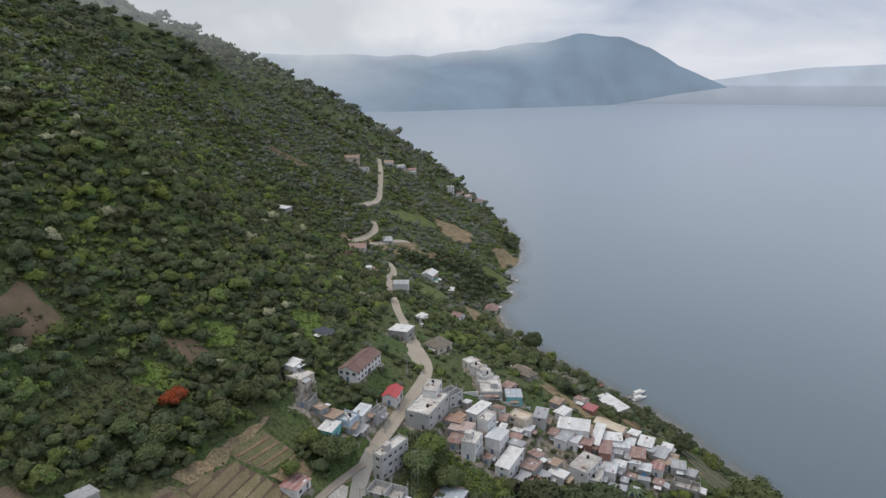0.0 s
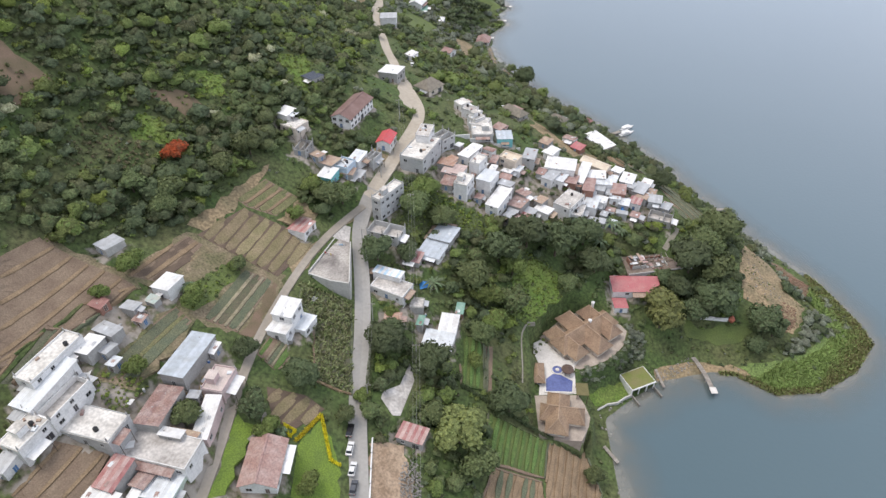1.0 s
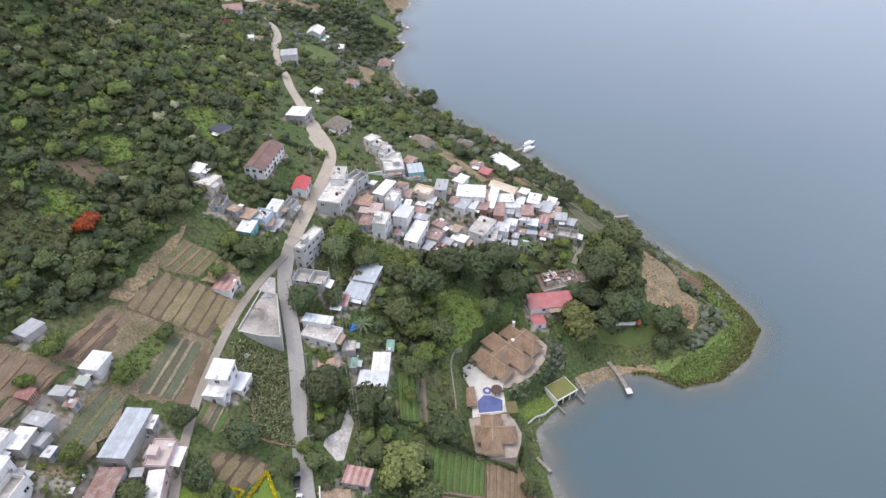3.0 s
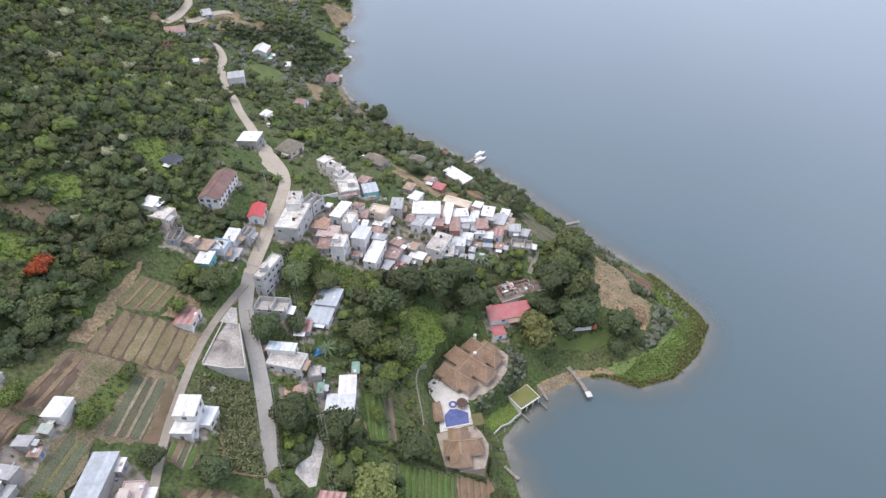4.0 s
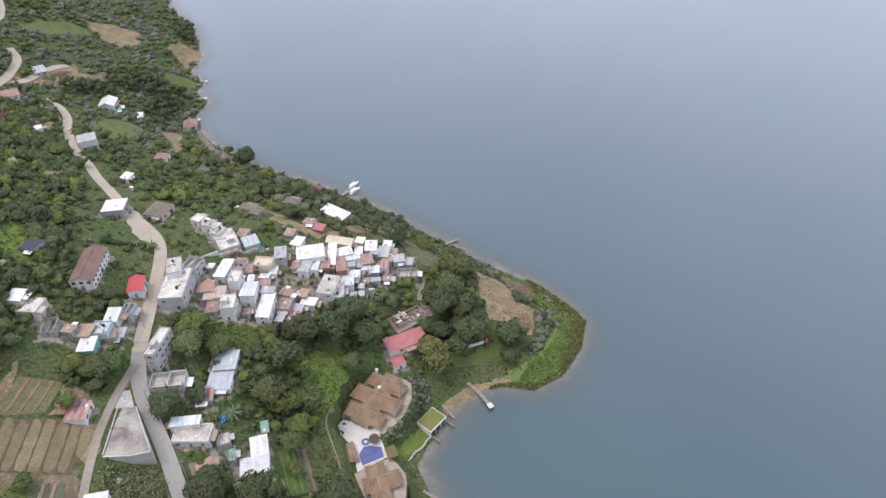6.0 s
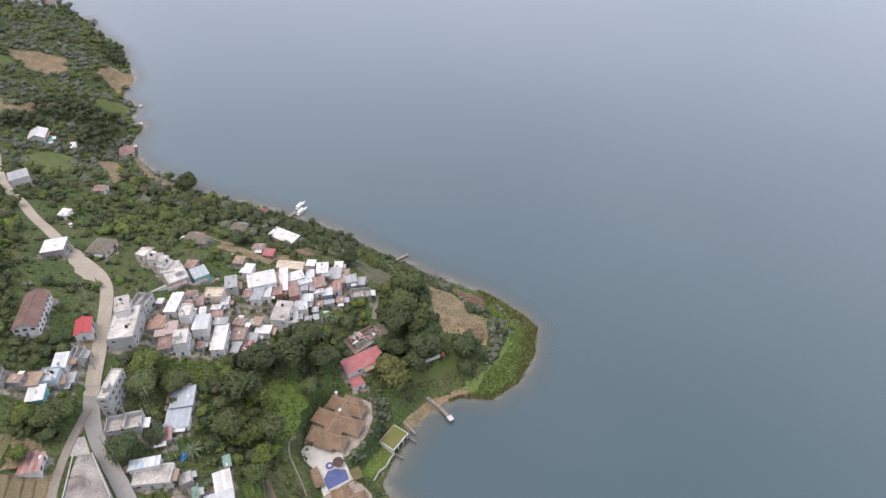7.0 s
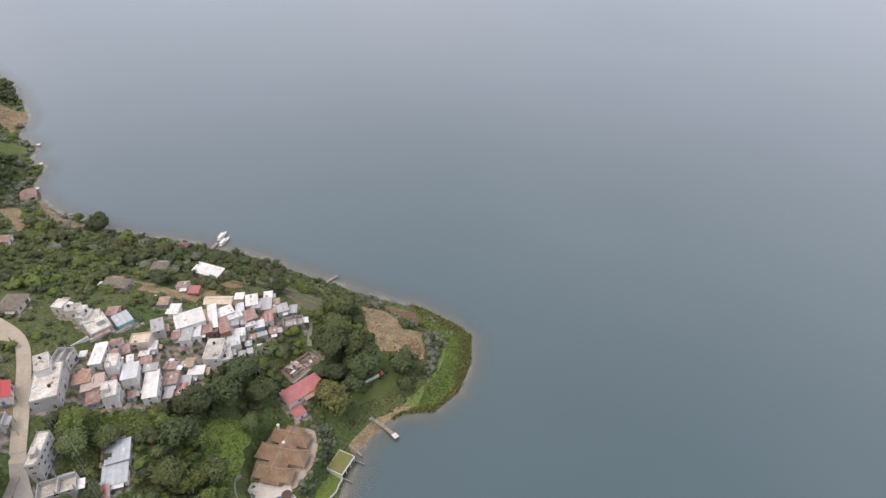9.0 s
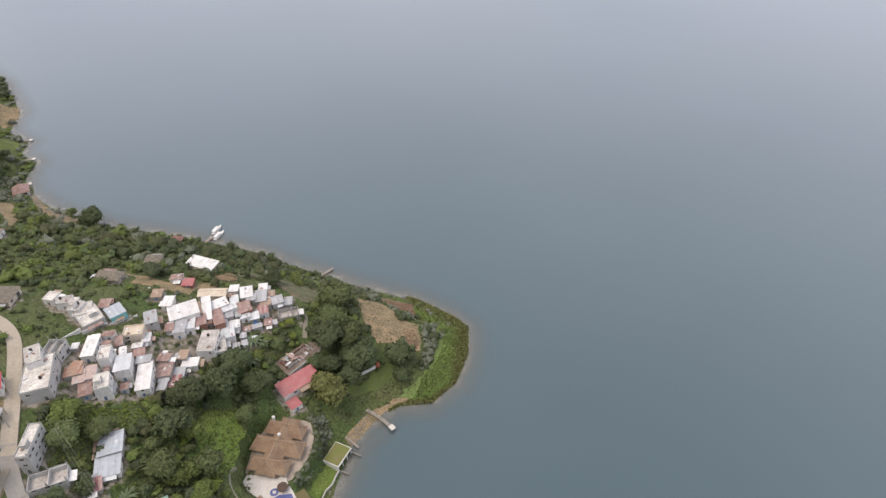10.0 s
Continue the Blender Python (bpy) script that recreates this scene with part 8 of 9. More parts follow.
def growth(name, x, y, radii, shapes, slots, weights, materials, rng, label, lift=0.75):
    """Many crowns in one mesh of loose clumps."""
    z = rough_height(x, y)
    all_quads, all_index, all_soft, all_own = [], [], [], []
    own = rng.random(len(x))
    # kinds stand in patches: the chance of each rises and falls over the slope
    chance = np.tile(np.array(weights, float), (len(x), 1))
    for k in range(len(slots)):
        a, b, c = rng.uniform(0, 6.3, 3)
        wave = np.sin(x / 9.0 + np.cos(y / 13.0 + a) * 2 + b) + np.sin(y / 7.0 + np.sin(x / 17.0 + c) * 2 + a) + np.sin((x + y) / 23.0 + b)
        chance[:, k] *= np.exp(0.75 * wave)
    chance = np.cumsum(chance / chance.sum(1, keepdims=True), axis=1)
    pick = (rng.random(len(x))[:, None] > chance).sum(1).clip(0, len(slots) - 1)
    which = rng.integers(0, len(shapes), len(x))
    turn = rng.uniform(0, 2 * np.pi, len(x))
    for k, (q, facing) in enumerate(shapes):
        sel = np.where(which == k)[0]
        c, s = np.cos(turn[sel])[:, None, None], np.sin(turn[sel])[:, None, None]
        r = radii[sel][:, None, None]
        stretch = rng.uniform(0.8, 1.25, len(sel))[:, None, None]
        px = (q[None, :, :, 0] * c - q[None, :, :, 1] * s) * r + x[sel][:, None, None]
        py = (q[None, :, :, 0] * s + q[None, :, :, 1] * c) * r + y[sel][:, None, None]
        pz = (q[None, :, :, 2] + lift) * r * stretch + z[sel][:, None, None]
        all_quads.append(np.stack([px, py, pz], -1).reshape(-1, 4, 3))
        all_index.append(np.repeat(np.array(slots)[pick[sel]], len(q)))
        all_own.append(np.repeat(own[sel], len(q)))
        all_soft.append(np.stack([facing[None, :, :, 0] * c - facing[None, :, :, 1] * s, facing[None, :, :, 0] * s + facing[None, :, :, 1] * c, np.repeat(facing[None, :, :, 2], len(sel), 0)], -1).reshape(-1, 3))
    me = quads_mesh(name, np.concatenate(all_quads), materials, np.concatenate(all_index), np.concatenate(all_soft), np.concatenate(all_own))
    return tagged(new(name, me), label, "trees", kind="stuff")

# ---- trees that stand out ----
plant("broad_dark", -22.6, 164.5, 5.8)
plant("broad_dark", -18.6, 129.8, 6.4)
plant("broad_dark", -16.7, 135.4, 4.7)
plant("broad_dark", -3.4, 126.4, 7.5)
plant("broad_dark", 20.7, 121.2, 6.7)
plant("broad_dark", -54.5, 116.0, 3.6)
plant("broad_dark", -49.9, 99.9, 4.4)
plant("broad_dark", -40.2, 112.0, 5.4)
plant("broad_mid", 106.5, 196.4, 9.0)
plant("broad_dark", 98.6, 188.2, 9.0)
plant("broad_mid", 108.8, 186.3, 9.0)
plant("broad_dark", 104.9, 174.9, 8.7)
plant("broad_dark", 124.8, 167.7, 8.0)
plant("broad_dark", 99.5, 239.5, 4.9)
plant("broad_dark", 55.0, 395.6, 7.9)
plant("broad_dark", 32.2, 187.1, 8.3)
plant("broad_dark", 43.8, 187.8, 8.5)
plant("broad_dark", 56.5, 196.3, 7.9)
plant("broad_dark", 59.8, 185.5, 6.9)
plant("broad_dark", 20.5, 176.6, 8.0)
plant("broad_dark", -12.2, 167.5, 4.3)
plant("broad_olive", 4.4, 106.7, 8.6)
plant("broad_mid", -2.6, 111.8, 4.5)
plant("broad_mid", 117.6, 209.5, 9.0)
plant("broad_olive", 83.6, 168.0, 9.5)
plant("broad_mid", 11.4, 162.0, 7.2)
plant("broad_mid", 24.5, 158.2, 6.1)
plant("broad_mid", -10.6, 186.7, 7.1)
plant("broad_mid", -0.3, 186.5, 5.9)
plant("broad_mid", -40.8, 181.1, 6.1)
plant("broad_mid", -35.7, 183.3, 5.3)
plant("broad_mid", -21.4, 107.0, 3.8)
plant("broad_mid", -27.5, 104.6, 3.0)
plant("broad_mid", 12.5, 142.2, 5.4)
plant("broad_mid", -63.6, 93.3, 4.0)
plant("broad_mid", -61.9, 143.5, 2.9)
plant("broad_mid", 10.4, 98.2, 6.9)
plant("broad_mid", 47.0, 175.4, 4.9)
plant("broad_mid", 47.7, 107.3, 3.9)
plant("broad_mid", -71.8, 176.9, 5.2)
plant("broad_mid", -65.9, 187.5, 5.7)
plant("broad_mid", -83.5, 159.9, 5.7)
plant("broad_mid", -93.3, 157.8, 4.9)
plant("broad_mid", -83.7, 154.2, 4.9)
plant("broad_light", 17.8, 148.8, 4.9)
plant("broad_light", -6.6, 195.8, 6.0)
plant("broad_light", -49.7, 170.8, 3.5)
plant("broad_light", -46.5, 182.6, 4.1)
plant("broad_light", -17.1, 144.1, 2.6)
plant("broad_light", -70.1, 126.9, 3.8)
plant("broad_light", 15.2, 156.8, 6.0)
plant("broad_light", -46.0, 95.1, 3.5)
plant("broad_light", -34.3, 83.3, 3.4)
plant("broad_light", -23.5, 112.0, 2.7)
plant("broad_light", -77.2, 102.9, 3.2)
plant("broad_light", -62.6, 143.1, 2.5)
plant("broad_light", -86.5, 131.8, 4.2)
plant("broad_light", -90.6, 120.7, 2.7)
plant("broad_light", -11.8, 149.6, 2.3)
plant("broad_light", 25.6, 172.9, 5.5)
plant("broad_light", 10.2, 133.5, 3.0)
plant("banana", -3.4, 158.5, 5.1)
plant("banana", 69.5, 206.3, 6.8)
plant("banana", 63.9, 197.9, 4.7)
plant("banana", -72.3, 130.4, 2.8)
plant("banana", -42.6, 95.2, 2.2)
plant("banana", 55.0, 203.4, 4.2)
plant("banana", 73.0, 203.0, 3.9)
plant("flame", -85.4, 174.2, 4.3)
for x, y, r in ((92.2, 178.8, 5.5), (97.0, 171.5, 6.5), (102.5, 173.5, 6.0), (119.2, 159.7, 4.5), (127.8, 165.6, 5.0), (88.5, 184.0, 4.5), (111.0, 180.4, 6.5)):
    plant("broad_dark", x, y, r)

rng_w = np.random.default_rng(4)
shape_rng = random.Random(11)
FULL = [crown_cloud(shape_rng, 60, 9, 0.85, 0.15, 0.75, False, (9, 4)) for _ in range(6)]
FINE = [crown_cloud(shape_rng, 84, 11, 0.9, 0.12, 0.78, False, (11, 5)) for _ in range(8)]
LIGHT = [crown_cloud(shape_rng, 24, 8, 0.85, 0.21, 0.78, False, (8, 3)) for _ in range(6)]
BUSH = [crown_cloud(shape_rng, 11, 5, 0.8, 0.27, 0.7, False, (6, 2)) for _ in range(6)]
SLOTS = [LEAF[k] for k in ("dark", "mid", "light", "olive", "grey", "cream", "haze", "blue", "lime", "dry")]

HILL_EDGE = [(-420, 40), (-150, 90), (-114.1, 127.3), (-109.1, 131.5), (-99.5, 135.4), (-89.2, 142.6), (-78.7, 154.4), (-70.9, 171.2), (-64.5, 185.3), (-57.3, 199.0), (-50, 212), (-44, 241.4), (-35.5, 288.7), (-34, 342.9),
             (-34, 400), (-60, 480), (-80, 560), (-420, 560)]
NORTH = [(-420, 480), (-60, 480), (-34, 400), (-18, 342), (-14, 305), (5.7, 282), (27.4, 277), (51.0, 284), (75, 312), (108, 325), (75, 385), (80, 440), (90, 620), (110, 760), (-420, 760)]
RAVINE = [(-17.5, 203.9), (-4.5, 204.1), (15.0, 192.8), (40.8, 200.7), (67.3, 212), (97.3, 208), (120.5, 222), (135, 225), (121, 195), (117, 174.4), (98.9, 172), (82.9, 170), (70, 177), (66, 190), (46.8, 172), (36.8, 163.5), (22.7, 146), (14.8, 147), (5.0, 147), (1.5, 163.3), (-8.4, 165.1), (-12.6, 178.1)]
ROADSIDE = [(-22, 134.4), (-11.7, 137.9), (-7.5, 121.3), (2.9, 134.0), (2.6, 118.6), (13.1, 114.3), (12.1, 96.6), (-3.5, 89.7), (-6.8, 108.7), (-19.5, 103.1)]
GARDENS = [(-48.6, 188.0), (-32, 203.2), (-33, 183.6), (-38.0, 175.9), (-43.3, 172.5), (-54.1, 172.6)]


def in_any(*rings):
    return lambda x, y: np.any([inside(r, x, y) for r in rings], axis=0)


# the wooded hill: tall crowns near, and an understorey between them
x, y = scatter(in_any(HILL_EDGE), 3.5, rng_w, (-262, 60), (-30, 560))
keep = y > 110 - (x + 150) * 0.3
x, y = x[keep], y[keep]
size = rng_w.gamma(5, 0.50, len(x)).clip(1.0, 5.0)
near = (x > -150) & (y < 400)
growth("hillside_woods", x[near], y[near], size[near], FINE, [0, 1, 2, 3, 5, 7, 8], [0.18, 0.34, 0.17, 0.12, 0.010, 0.13, 0.045], SLOTS, rng_w, "dense mixed green woods covering the hillside", 0.3)
# some crowns higher up take the leaf colour with haze painted in
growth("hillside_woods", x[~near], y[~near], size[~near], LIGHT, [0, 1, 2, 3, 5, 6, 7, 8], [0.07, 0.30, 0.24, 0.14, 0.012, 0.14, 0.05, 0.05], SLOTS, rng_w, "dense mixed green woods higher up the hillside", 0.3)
x, y = scatter(in_any(HILL_EDGE), 2.7, rng_w, (-170, 90), (-30, 420))
keep = y > 110 - (x + 150) * 0.3
x, y = x[keep], y[keep]
size = rng_w.gamma(6, 0.26, len(x)).clip(0.7, 2.6)
growth("undergrowth", x, y, size, BUSH, [1, 2, 3, 7, 8], [0.38, 0.26, 0.12, 0.14, 0.10], SLOTS, rng_w, "green undergrowth between the hillside trees", 0.6)
# a belt of large dark trees along the foot of the hill
BELT = [(-114.1, 129), (-109.1, 133), (-99.5, 137), (-89.2, 144), (-78.7, 156), (-70.9, 173), (-64.5, 187), (-57.3, 201), (-50, 214), (-58, 222), (-72, 205), (-84, 180), (-94, 164), (-112, 150), (-126, 140)]
x, y = scatter(in_any(BELT), 5.6, rng_w, (-130, 120), (-45, 225))
growth("hillside_trees", x, y, rng_w.gamma(14, 0.25, len(x)).clip(2.2, 5.0), FINE, [0, 1, 7, 3], [0.46, 0.20, 0.24, 0.10], SLOTS, rng_w, "large dark trees along the foot of the hill", 0.6)
# taller trees standing out of the hillside woods
x, y = scatter(in_any(HILL_EDGE), 11.0, rng_w, (-170, 90), (-30, 470))
keep = (y > 110 - (x + 150) * 0.3) & (rng_w.random(len(x)) < 0.7)
x, y = x[keep], y[keep]
growth("hillside_trees", x, y, rng_w.gamma(12, 0.30, len(x)).clip(2.4, 5.4), FINE, [0, 1, 2, 3, 5, 7, 8], [0.22, 0.22, 0.16, 0.14, 0.06, 0.12, 0.08], SLOTS, rng_w, "taller broad-crowned trees standing out of the woods", 0.75)
# tufts on the bare patches of the slope
x, y = scatter(in_any([(-124.5, 164.0), (-121.2, 167.6), (-117.3, 178.1), (-122.1, 180.3), (-127.5, 174.9)], [(-86.0, 192.1), (-80.5, 199.4), (-87.8, 201.9), (-100.1, 194.4)], [(-151.8, 531.9), (-135.5, 540.5), (-126.2, 552.2), (-128.5, 567.7), (-153.0, 554.7), (-160.1, 542.3)]), 1.5, rng_w, (-165, 160), (-78, 570), avoid=False)
keep = rng_w.random(len(x)) < 0.34
growth("undergrowth", x[keep], y[keep], rng_w.gamma(6, 0.14, keep.sum()).clip(0.4, 1.6), BUSH, [1, 2, 3], [0.45, 0.25, 0.30], SLOTS, rng_w, "tufts of scrub on the bare patches of the slope", 0.5)
# dry brown scrub on the steep slope above the fields
x, y = scatter(in_any(DRY_SLOPE), 1.25, rng_w, (-114, 154), (-90, 181), avoid=False)
growth("dry_scrub", x, y, rng_w.gamma(7, 0.13, len(x)).clip(0.4, 1.8), BUSH, [9, 3, 0, 4], [0.60, 0.18, 0.16, 0.06], SLOTS, rng_w, "dry brown scrub on a steep slope", 0.35)
# blossoming trees on the upper slope
x, y = scatter(in_any([(-168, 245), (-150, 225), (-135, 228), (-96, 228), (-84, 246), (-90, 260), (-118, 258), (-140, 275), (-205, 420), (-225, 400)]), 7.5, rng_w, (-230, 220), (-80, 425))
keep = rng_w.random(len(x)) < 0.5
growth("blossom_trees", x[keep], y[keep], rng_w.gamma(9, 0.14, keep.sum()).clip(0.8, 2.0), FINE, [5], [1.0], SLOTS, rng_w, "cream-blossomed trees scattered over the slope", 1.0)
# the far slope and the coast to the north, with haze put into the leaf colours
x, y = scatter(in_any(NORTH), 4.9, rng_w, (-300, 270), (110, 760))
size = rng_w.gamma(7, 0.40, len(x)).clip(1.0, 5.0)
beyond = y > 400
size[~beyond] *= np.where(rng_w.random((~beyond).sum()) < 0.16, 1.5, 0.85)
growth("coast_woods", x[~beyond], y[~beyond], size[~beyond], LIGHT, [0, 1, 2, 3, 4, 7], [0.13, 0.34, 0.24, 0.12, 0.03, 0.14], SLOTS, rng_w, "green trees and scrub along the lake slope", 0.3)
growth("coast_woods", x[beyond], y[beyond], size[beyond], LIGHT, [1, 2, 3, 6], [0.12, 0.16, 0.06, 0.66], SLOTS, rng_w, "woods farther along the lake slope, haze painted into their greens", 0.3)
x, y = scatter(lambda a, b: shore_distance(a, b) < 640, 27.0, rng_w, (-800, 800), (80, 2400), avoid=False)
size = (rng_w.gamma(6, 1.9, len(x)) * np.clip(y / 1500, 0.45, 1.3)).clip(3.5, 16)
growth("distant_woods", x, y, size, LIGHT, [0, 1, 6], [0.15, 0.15, 0.70], SLOTS, rng_w, "distant wooded slope above the lake, haze painted into its greens", 0.6)
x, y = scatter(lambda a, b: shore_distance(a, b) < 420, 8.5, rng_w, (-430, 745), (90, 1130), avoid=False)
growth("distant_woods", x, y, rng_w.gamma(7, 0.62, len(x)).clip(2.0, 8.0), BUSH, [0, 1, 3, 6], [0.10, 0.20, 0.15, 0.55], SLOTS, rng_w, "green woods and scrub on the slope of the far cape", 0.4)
x, y = scatter(lambda a, b: (a < -250) & (b > -1.2 * a), 13.0, rng_w, (-640, 260), (-250, 800), avoid=False)
size = rng_w.gamma(8, 0.85, len(x)).clip(4.0, 10.0)
growth("distant_woods", x, y, size, FINE, [0, 1, 3, 7], [0.34, 0.26, 0.15, 0.25], SLOTS, rng_w, "upper hillside woods in shade", 0.25)
x, y = scatter(lambda a, b: (a < -250) & (b <= -1.2 * a), 17.0, rng_w, (-640, 60), (-250, 800), avoid=False)
growth("distant_woods", x, y, rng_w.gamma(8, 0.9, len(x)).clip(3.5, 10.0), LIGHT, [0, 1, 3, 7], [0.34, 0.26, 0.15, 0.25], SLOTS, rng_w, "sparser woods high on the hillside", 0.3)
# the ravine and the roadside gardens
x, y = scatter(lambda a, b: in_any(RAVINE, ROADSIDE, GARDENS)(a, b) & ~in_any(*GLADES)(a, b), 3.6, rng_w, (-60, 80), (145, 235))
size = rng_w.gamma(7, 0.36, len(x)).clip(0.9, 4.2)
growth("ravine_trees", x, y, size, FINE, [0, 1, 2, 3, 7, 8], [0.17, 0.34, 0.25, 0.10, 0.10, 0.04], SLOTS, rng_w, "thick green trees and shrubs in the ravine", 0.4)
# weeds and bushes between the houses and plots
x, y = scatter(lambda a, b: (a > -118) & (b < 360), 2.6, rng_w, (-118, 60), (165, 360))
keep = rng_w.random(len(x)) < 0.45
x, y = x[keep], y[keep]
size = rng_w.gamma(4, 0.16, len(x)).clip(0.3, 1.5)
growth("weeds_and_bushes", x, y, size, BUSH, [0, 1, 2, 3, 4], [0.12, 0.36, 0.30, 0.16, 0.06], SLOTS, rng_w, "weeds and low bushes between houses and plots", 0.35)


x, y = scatter(in_any([(-73.5, 130.0), (-67.1, 143.5), (-61.1, 145.5), (-66.3, 130.1), (-70.2, 124.9), (-73.5, 125.2)]), 1.2, rng_w, (-75, 123), (-60, 147), avoid=False)
growth("crop_bushes", x, y, rng_w.gamma(6, 0.11, len(x)).clip(0.3, 1.1), BUSH, [2, 8, 1], [0.5, 0.25, 0.25], SLOTS, rng_w, "bright green leafy bushes filling a plot", 0.4)
x, y = scatter(in_any(*GLADES), 1.15, rng_w, (-105, 80), (70, 260), avoid=False)
growth("glade_weeds", x, y, rng_w.gamma(5, 0.13, len(x)).clip(0.3, 1.2), BUSH, [2, 8, 1], [0.40, 0.42, 0.18], SLOTS, rng_w, "bright green low growth in the glade", 0.3)


# lush scrub round the villa, the ravine and the roadside
LUSH = [(-20, 100), (-22, 200), (14, 200), (64, 196), (92, 184), (118, 172), (104, 163), (86, 168), (72, 168), (66, 176), (44, 176), (32, 160), (28, 134), (28, 112), (8, 84), (-8, 84)]
x, y = scatter(lambda a, b: in_any(LUSH)(a, b) & ~in_any(*GLADES)(a, b), 2.3, rng_w, (-25, 80), (120, 205))
keep = rng_w.random(len(x)) < 0.5
x, y = x[keep], y[keep]
growth("lush_scrub", x, y, rng_w.gamma(5, 0.22, len(x)).clip(0.5, 2.2), FULL, [0, 1, 2, 3, 7, 8], [0.24, 0.30, 0.16, 0.10, 0.12, 0.08], SLOTS, rng_w, "lush green scrub on the slope above the villa", 0.3)
x, y = scatter(in_any([(86, 170), (100, 172), (112, 172), (121, 170), (124, 183), (133, 167), (128, 157), (118, 153), (98, 156), (84, 158), (78, 168)]), 2.2, rng_w, (76, 150), (136, 186))
keep = rng_w.random(len(x)) < 0.42
x, y = x[keep], y[keep]
growth("lush_scrub", x, y, rng_w.gamma(5, 0.17, len(x)).clip(0.4, 1.6), FULL, [0, 1, 3, 7], [0.40, 0.28, 0.12, 0.20], SLOTS, rng_w, "dark green shrubs round the lakeside lawn", 0.3)
# grey-green shrubs on the bank below the terrace
BANK = [(48.6, 143.6), (55.0, 146.0), (62.0, 149.6), (67.6, 155.6), (70.6, 163.0), (69.0, 168.0), (78.0, 164.0), (75.6, 157.6), (66.0, 149.4), (58.0, 145.0), (51.0, 141.8)]
x, y = scatter(in_any(BANK), 1.35, rng_w, (48, 138), (84, 172), avoid=False)
keep = ~inside([(46.2, 145.2), (48.5, 144.6), (54.6, 146.5), (61.0, 149.6), (66.4, 155.4), (69.4, 162.6), (67.7, 166), (58, 173)], x, y)
x, y = x[keep], y[keep]
growth("shore_shrubs", x, y, rng_w.gamma(10, 0.14, len(x)).clip(0.8, 2.0), FULL, [4, 7, 0], [0.72, 0.16, 0.12], SLOTS, rng_w, "grey-green rounded shrubs on the bank below the terrace", 0.4)
# gardens and small trees round the village, thickest towards the lake
x, y = scatter(lambda a, b: (b > 200) & (b < 400) & (a > -60) & ~in_any(NORTH)(a, b), 3.4, rng_w, (-60, 200), (140, 400))
keep = rng_w.random(len(x)) < np.where(x * 0.75 + y > 318, 0.62, np.where(x > 20, 0.26, 0.30))
x, y = x[keep], y[keep]
growth("garden_trees", x, y, (rng_w.gamma(6, 0.28, len(x)) * np.where(x * 0.75 + y > 300, 1.35, 1.0)).clip(0.7, 4.0), FINE, [0, 1, 2, 3, 4, 7], [0.28, 0.27, 0.12, 0.12, 0.06, 0.15], SLOTS, rng_w, "small green trees and shrubs in the village gardens", 0.4)
# taller trees between the village and the lake
x, y = scatter(lambda a, b: (a * 0.75 + b > 305) & (a > 0) & (shore_distance(a, b) < 75), 10.5, rng_w, (0, 225), (120, 420))
keep = rng_w.random(len(x)) < 0.55
growth("coast_trees", x[keep], y[keep], rng_w.gamma(12, 0.29, keep.sum()).clip(2.2, 5.0), FINE, [0, 1, 3, 4, 7], [0.34, 0.24, 0.14, 0.10, 0.18], SLOTS, rng_w, "larger trees between the village and the lake", 0.8)
# overgrown gardens round the long building and the houses at the foot of the hill
x, y = scatter(in_any([(-64, 203), (-52, 203), (-46, 205), (-36, 206), (-28, 207), (-30, 214), (-40, 217), (-42, 226), (-38, 252), (-46, 254), (-60, 232)]), 2.4, rng_w, (-66, 200), (-14, 254))
growth("garden_trees", x, y, rng_w.gamma(6, 0.27, len(x)).clip(0.7, 3.4), FINE, [0, 1, 2, 3, 7], [0.28, 0.34, 0.12, 0.10, 0.16], SLOTS, rng_w, "overgrown shrubs and small trees below the hill", 0.4)
# blue-grey shrubs on the spit
SPIT_SHRUBS = [[(139.3, 233.7), (148.6, 226.4), (147.0, 211.8), (141.0, 212.5), (134.0, 215.0)], [(144.9, 196.3), (154.8, 189.6), (152.0, 185.0), (142.4, 189.8)],
               [(150.6, 182.6), (155.5, 176.9), (147.1, 166.3), (133.0, 157.0), (128.8, 157.5), (138.5, 165.8), (145.0, 173.5)]]
x, y = scatter(in_any(*SPIT_SHRUBS), 1.9, rng_w, (120, 150), (160, 235))
growth("shore_shrubs", x, y, rng_w.gamma(9, 0.19, len(x)).clip(0.8, 2.6), FINE, [4, 7], [0.85, 0.15], SLOTS, rng_w, "blue-grey bushy shrubs on the spit", 0.6)
x, y = scatter(in_any([(131.0, 212.5), (138.5, 212.0), (144.0, 208.5), (145.2, 198.5), (141.6, 189.7), (149.0, 182.8), (137.4, 167.8), (126.1, 177.0), (121.1, 181.1), (122.6, 191.7)]), 1.6, rng_w, (118, 165), (150, 215), avoid=False)
keep = rng_w.random(len(x)) < 0.15 + 0.5 * (np.sin(x * 0.31 + y * 0.17) * np.sin(y * 0.23 - x * 0.11) > 0.15)
growth("dry_tufts", x[keep], y[keep], rng_w.gamma(4, 0.11, keep.sum()).clip(0.2, 0.9), BUSH, [3, 4, 1], [0.6, 0.2, 0.2], SLOTS, rng_w, "dry tufts and small shrubs on the bare slope", 0.3)
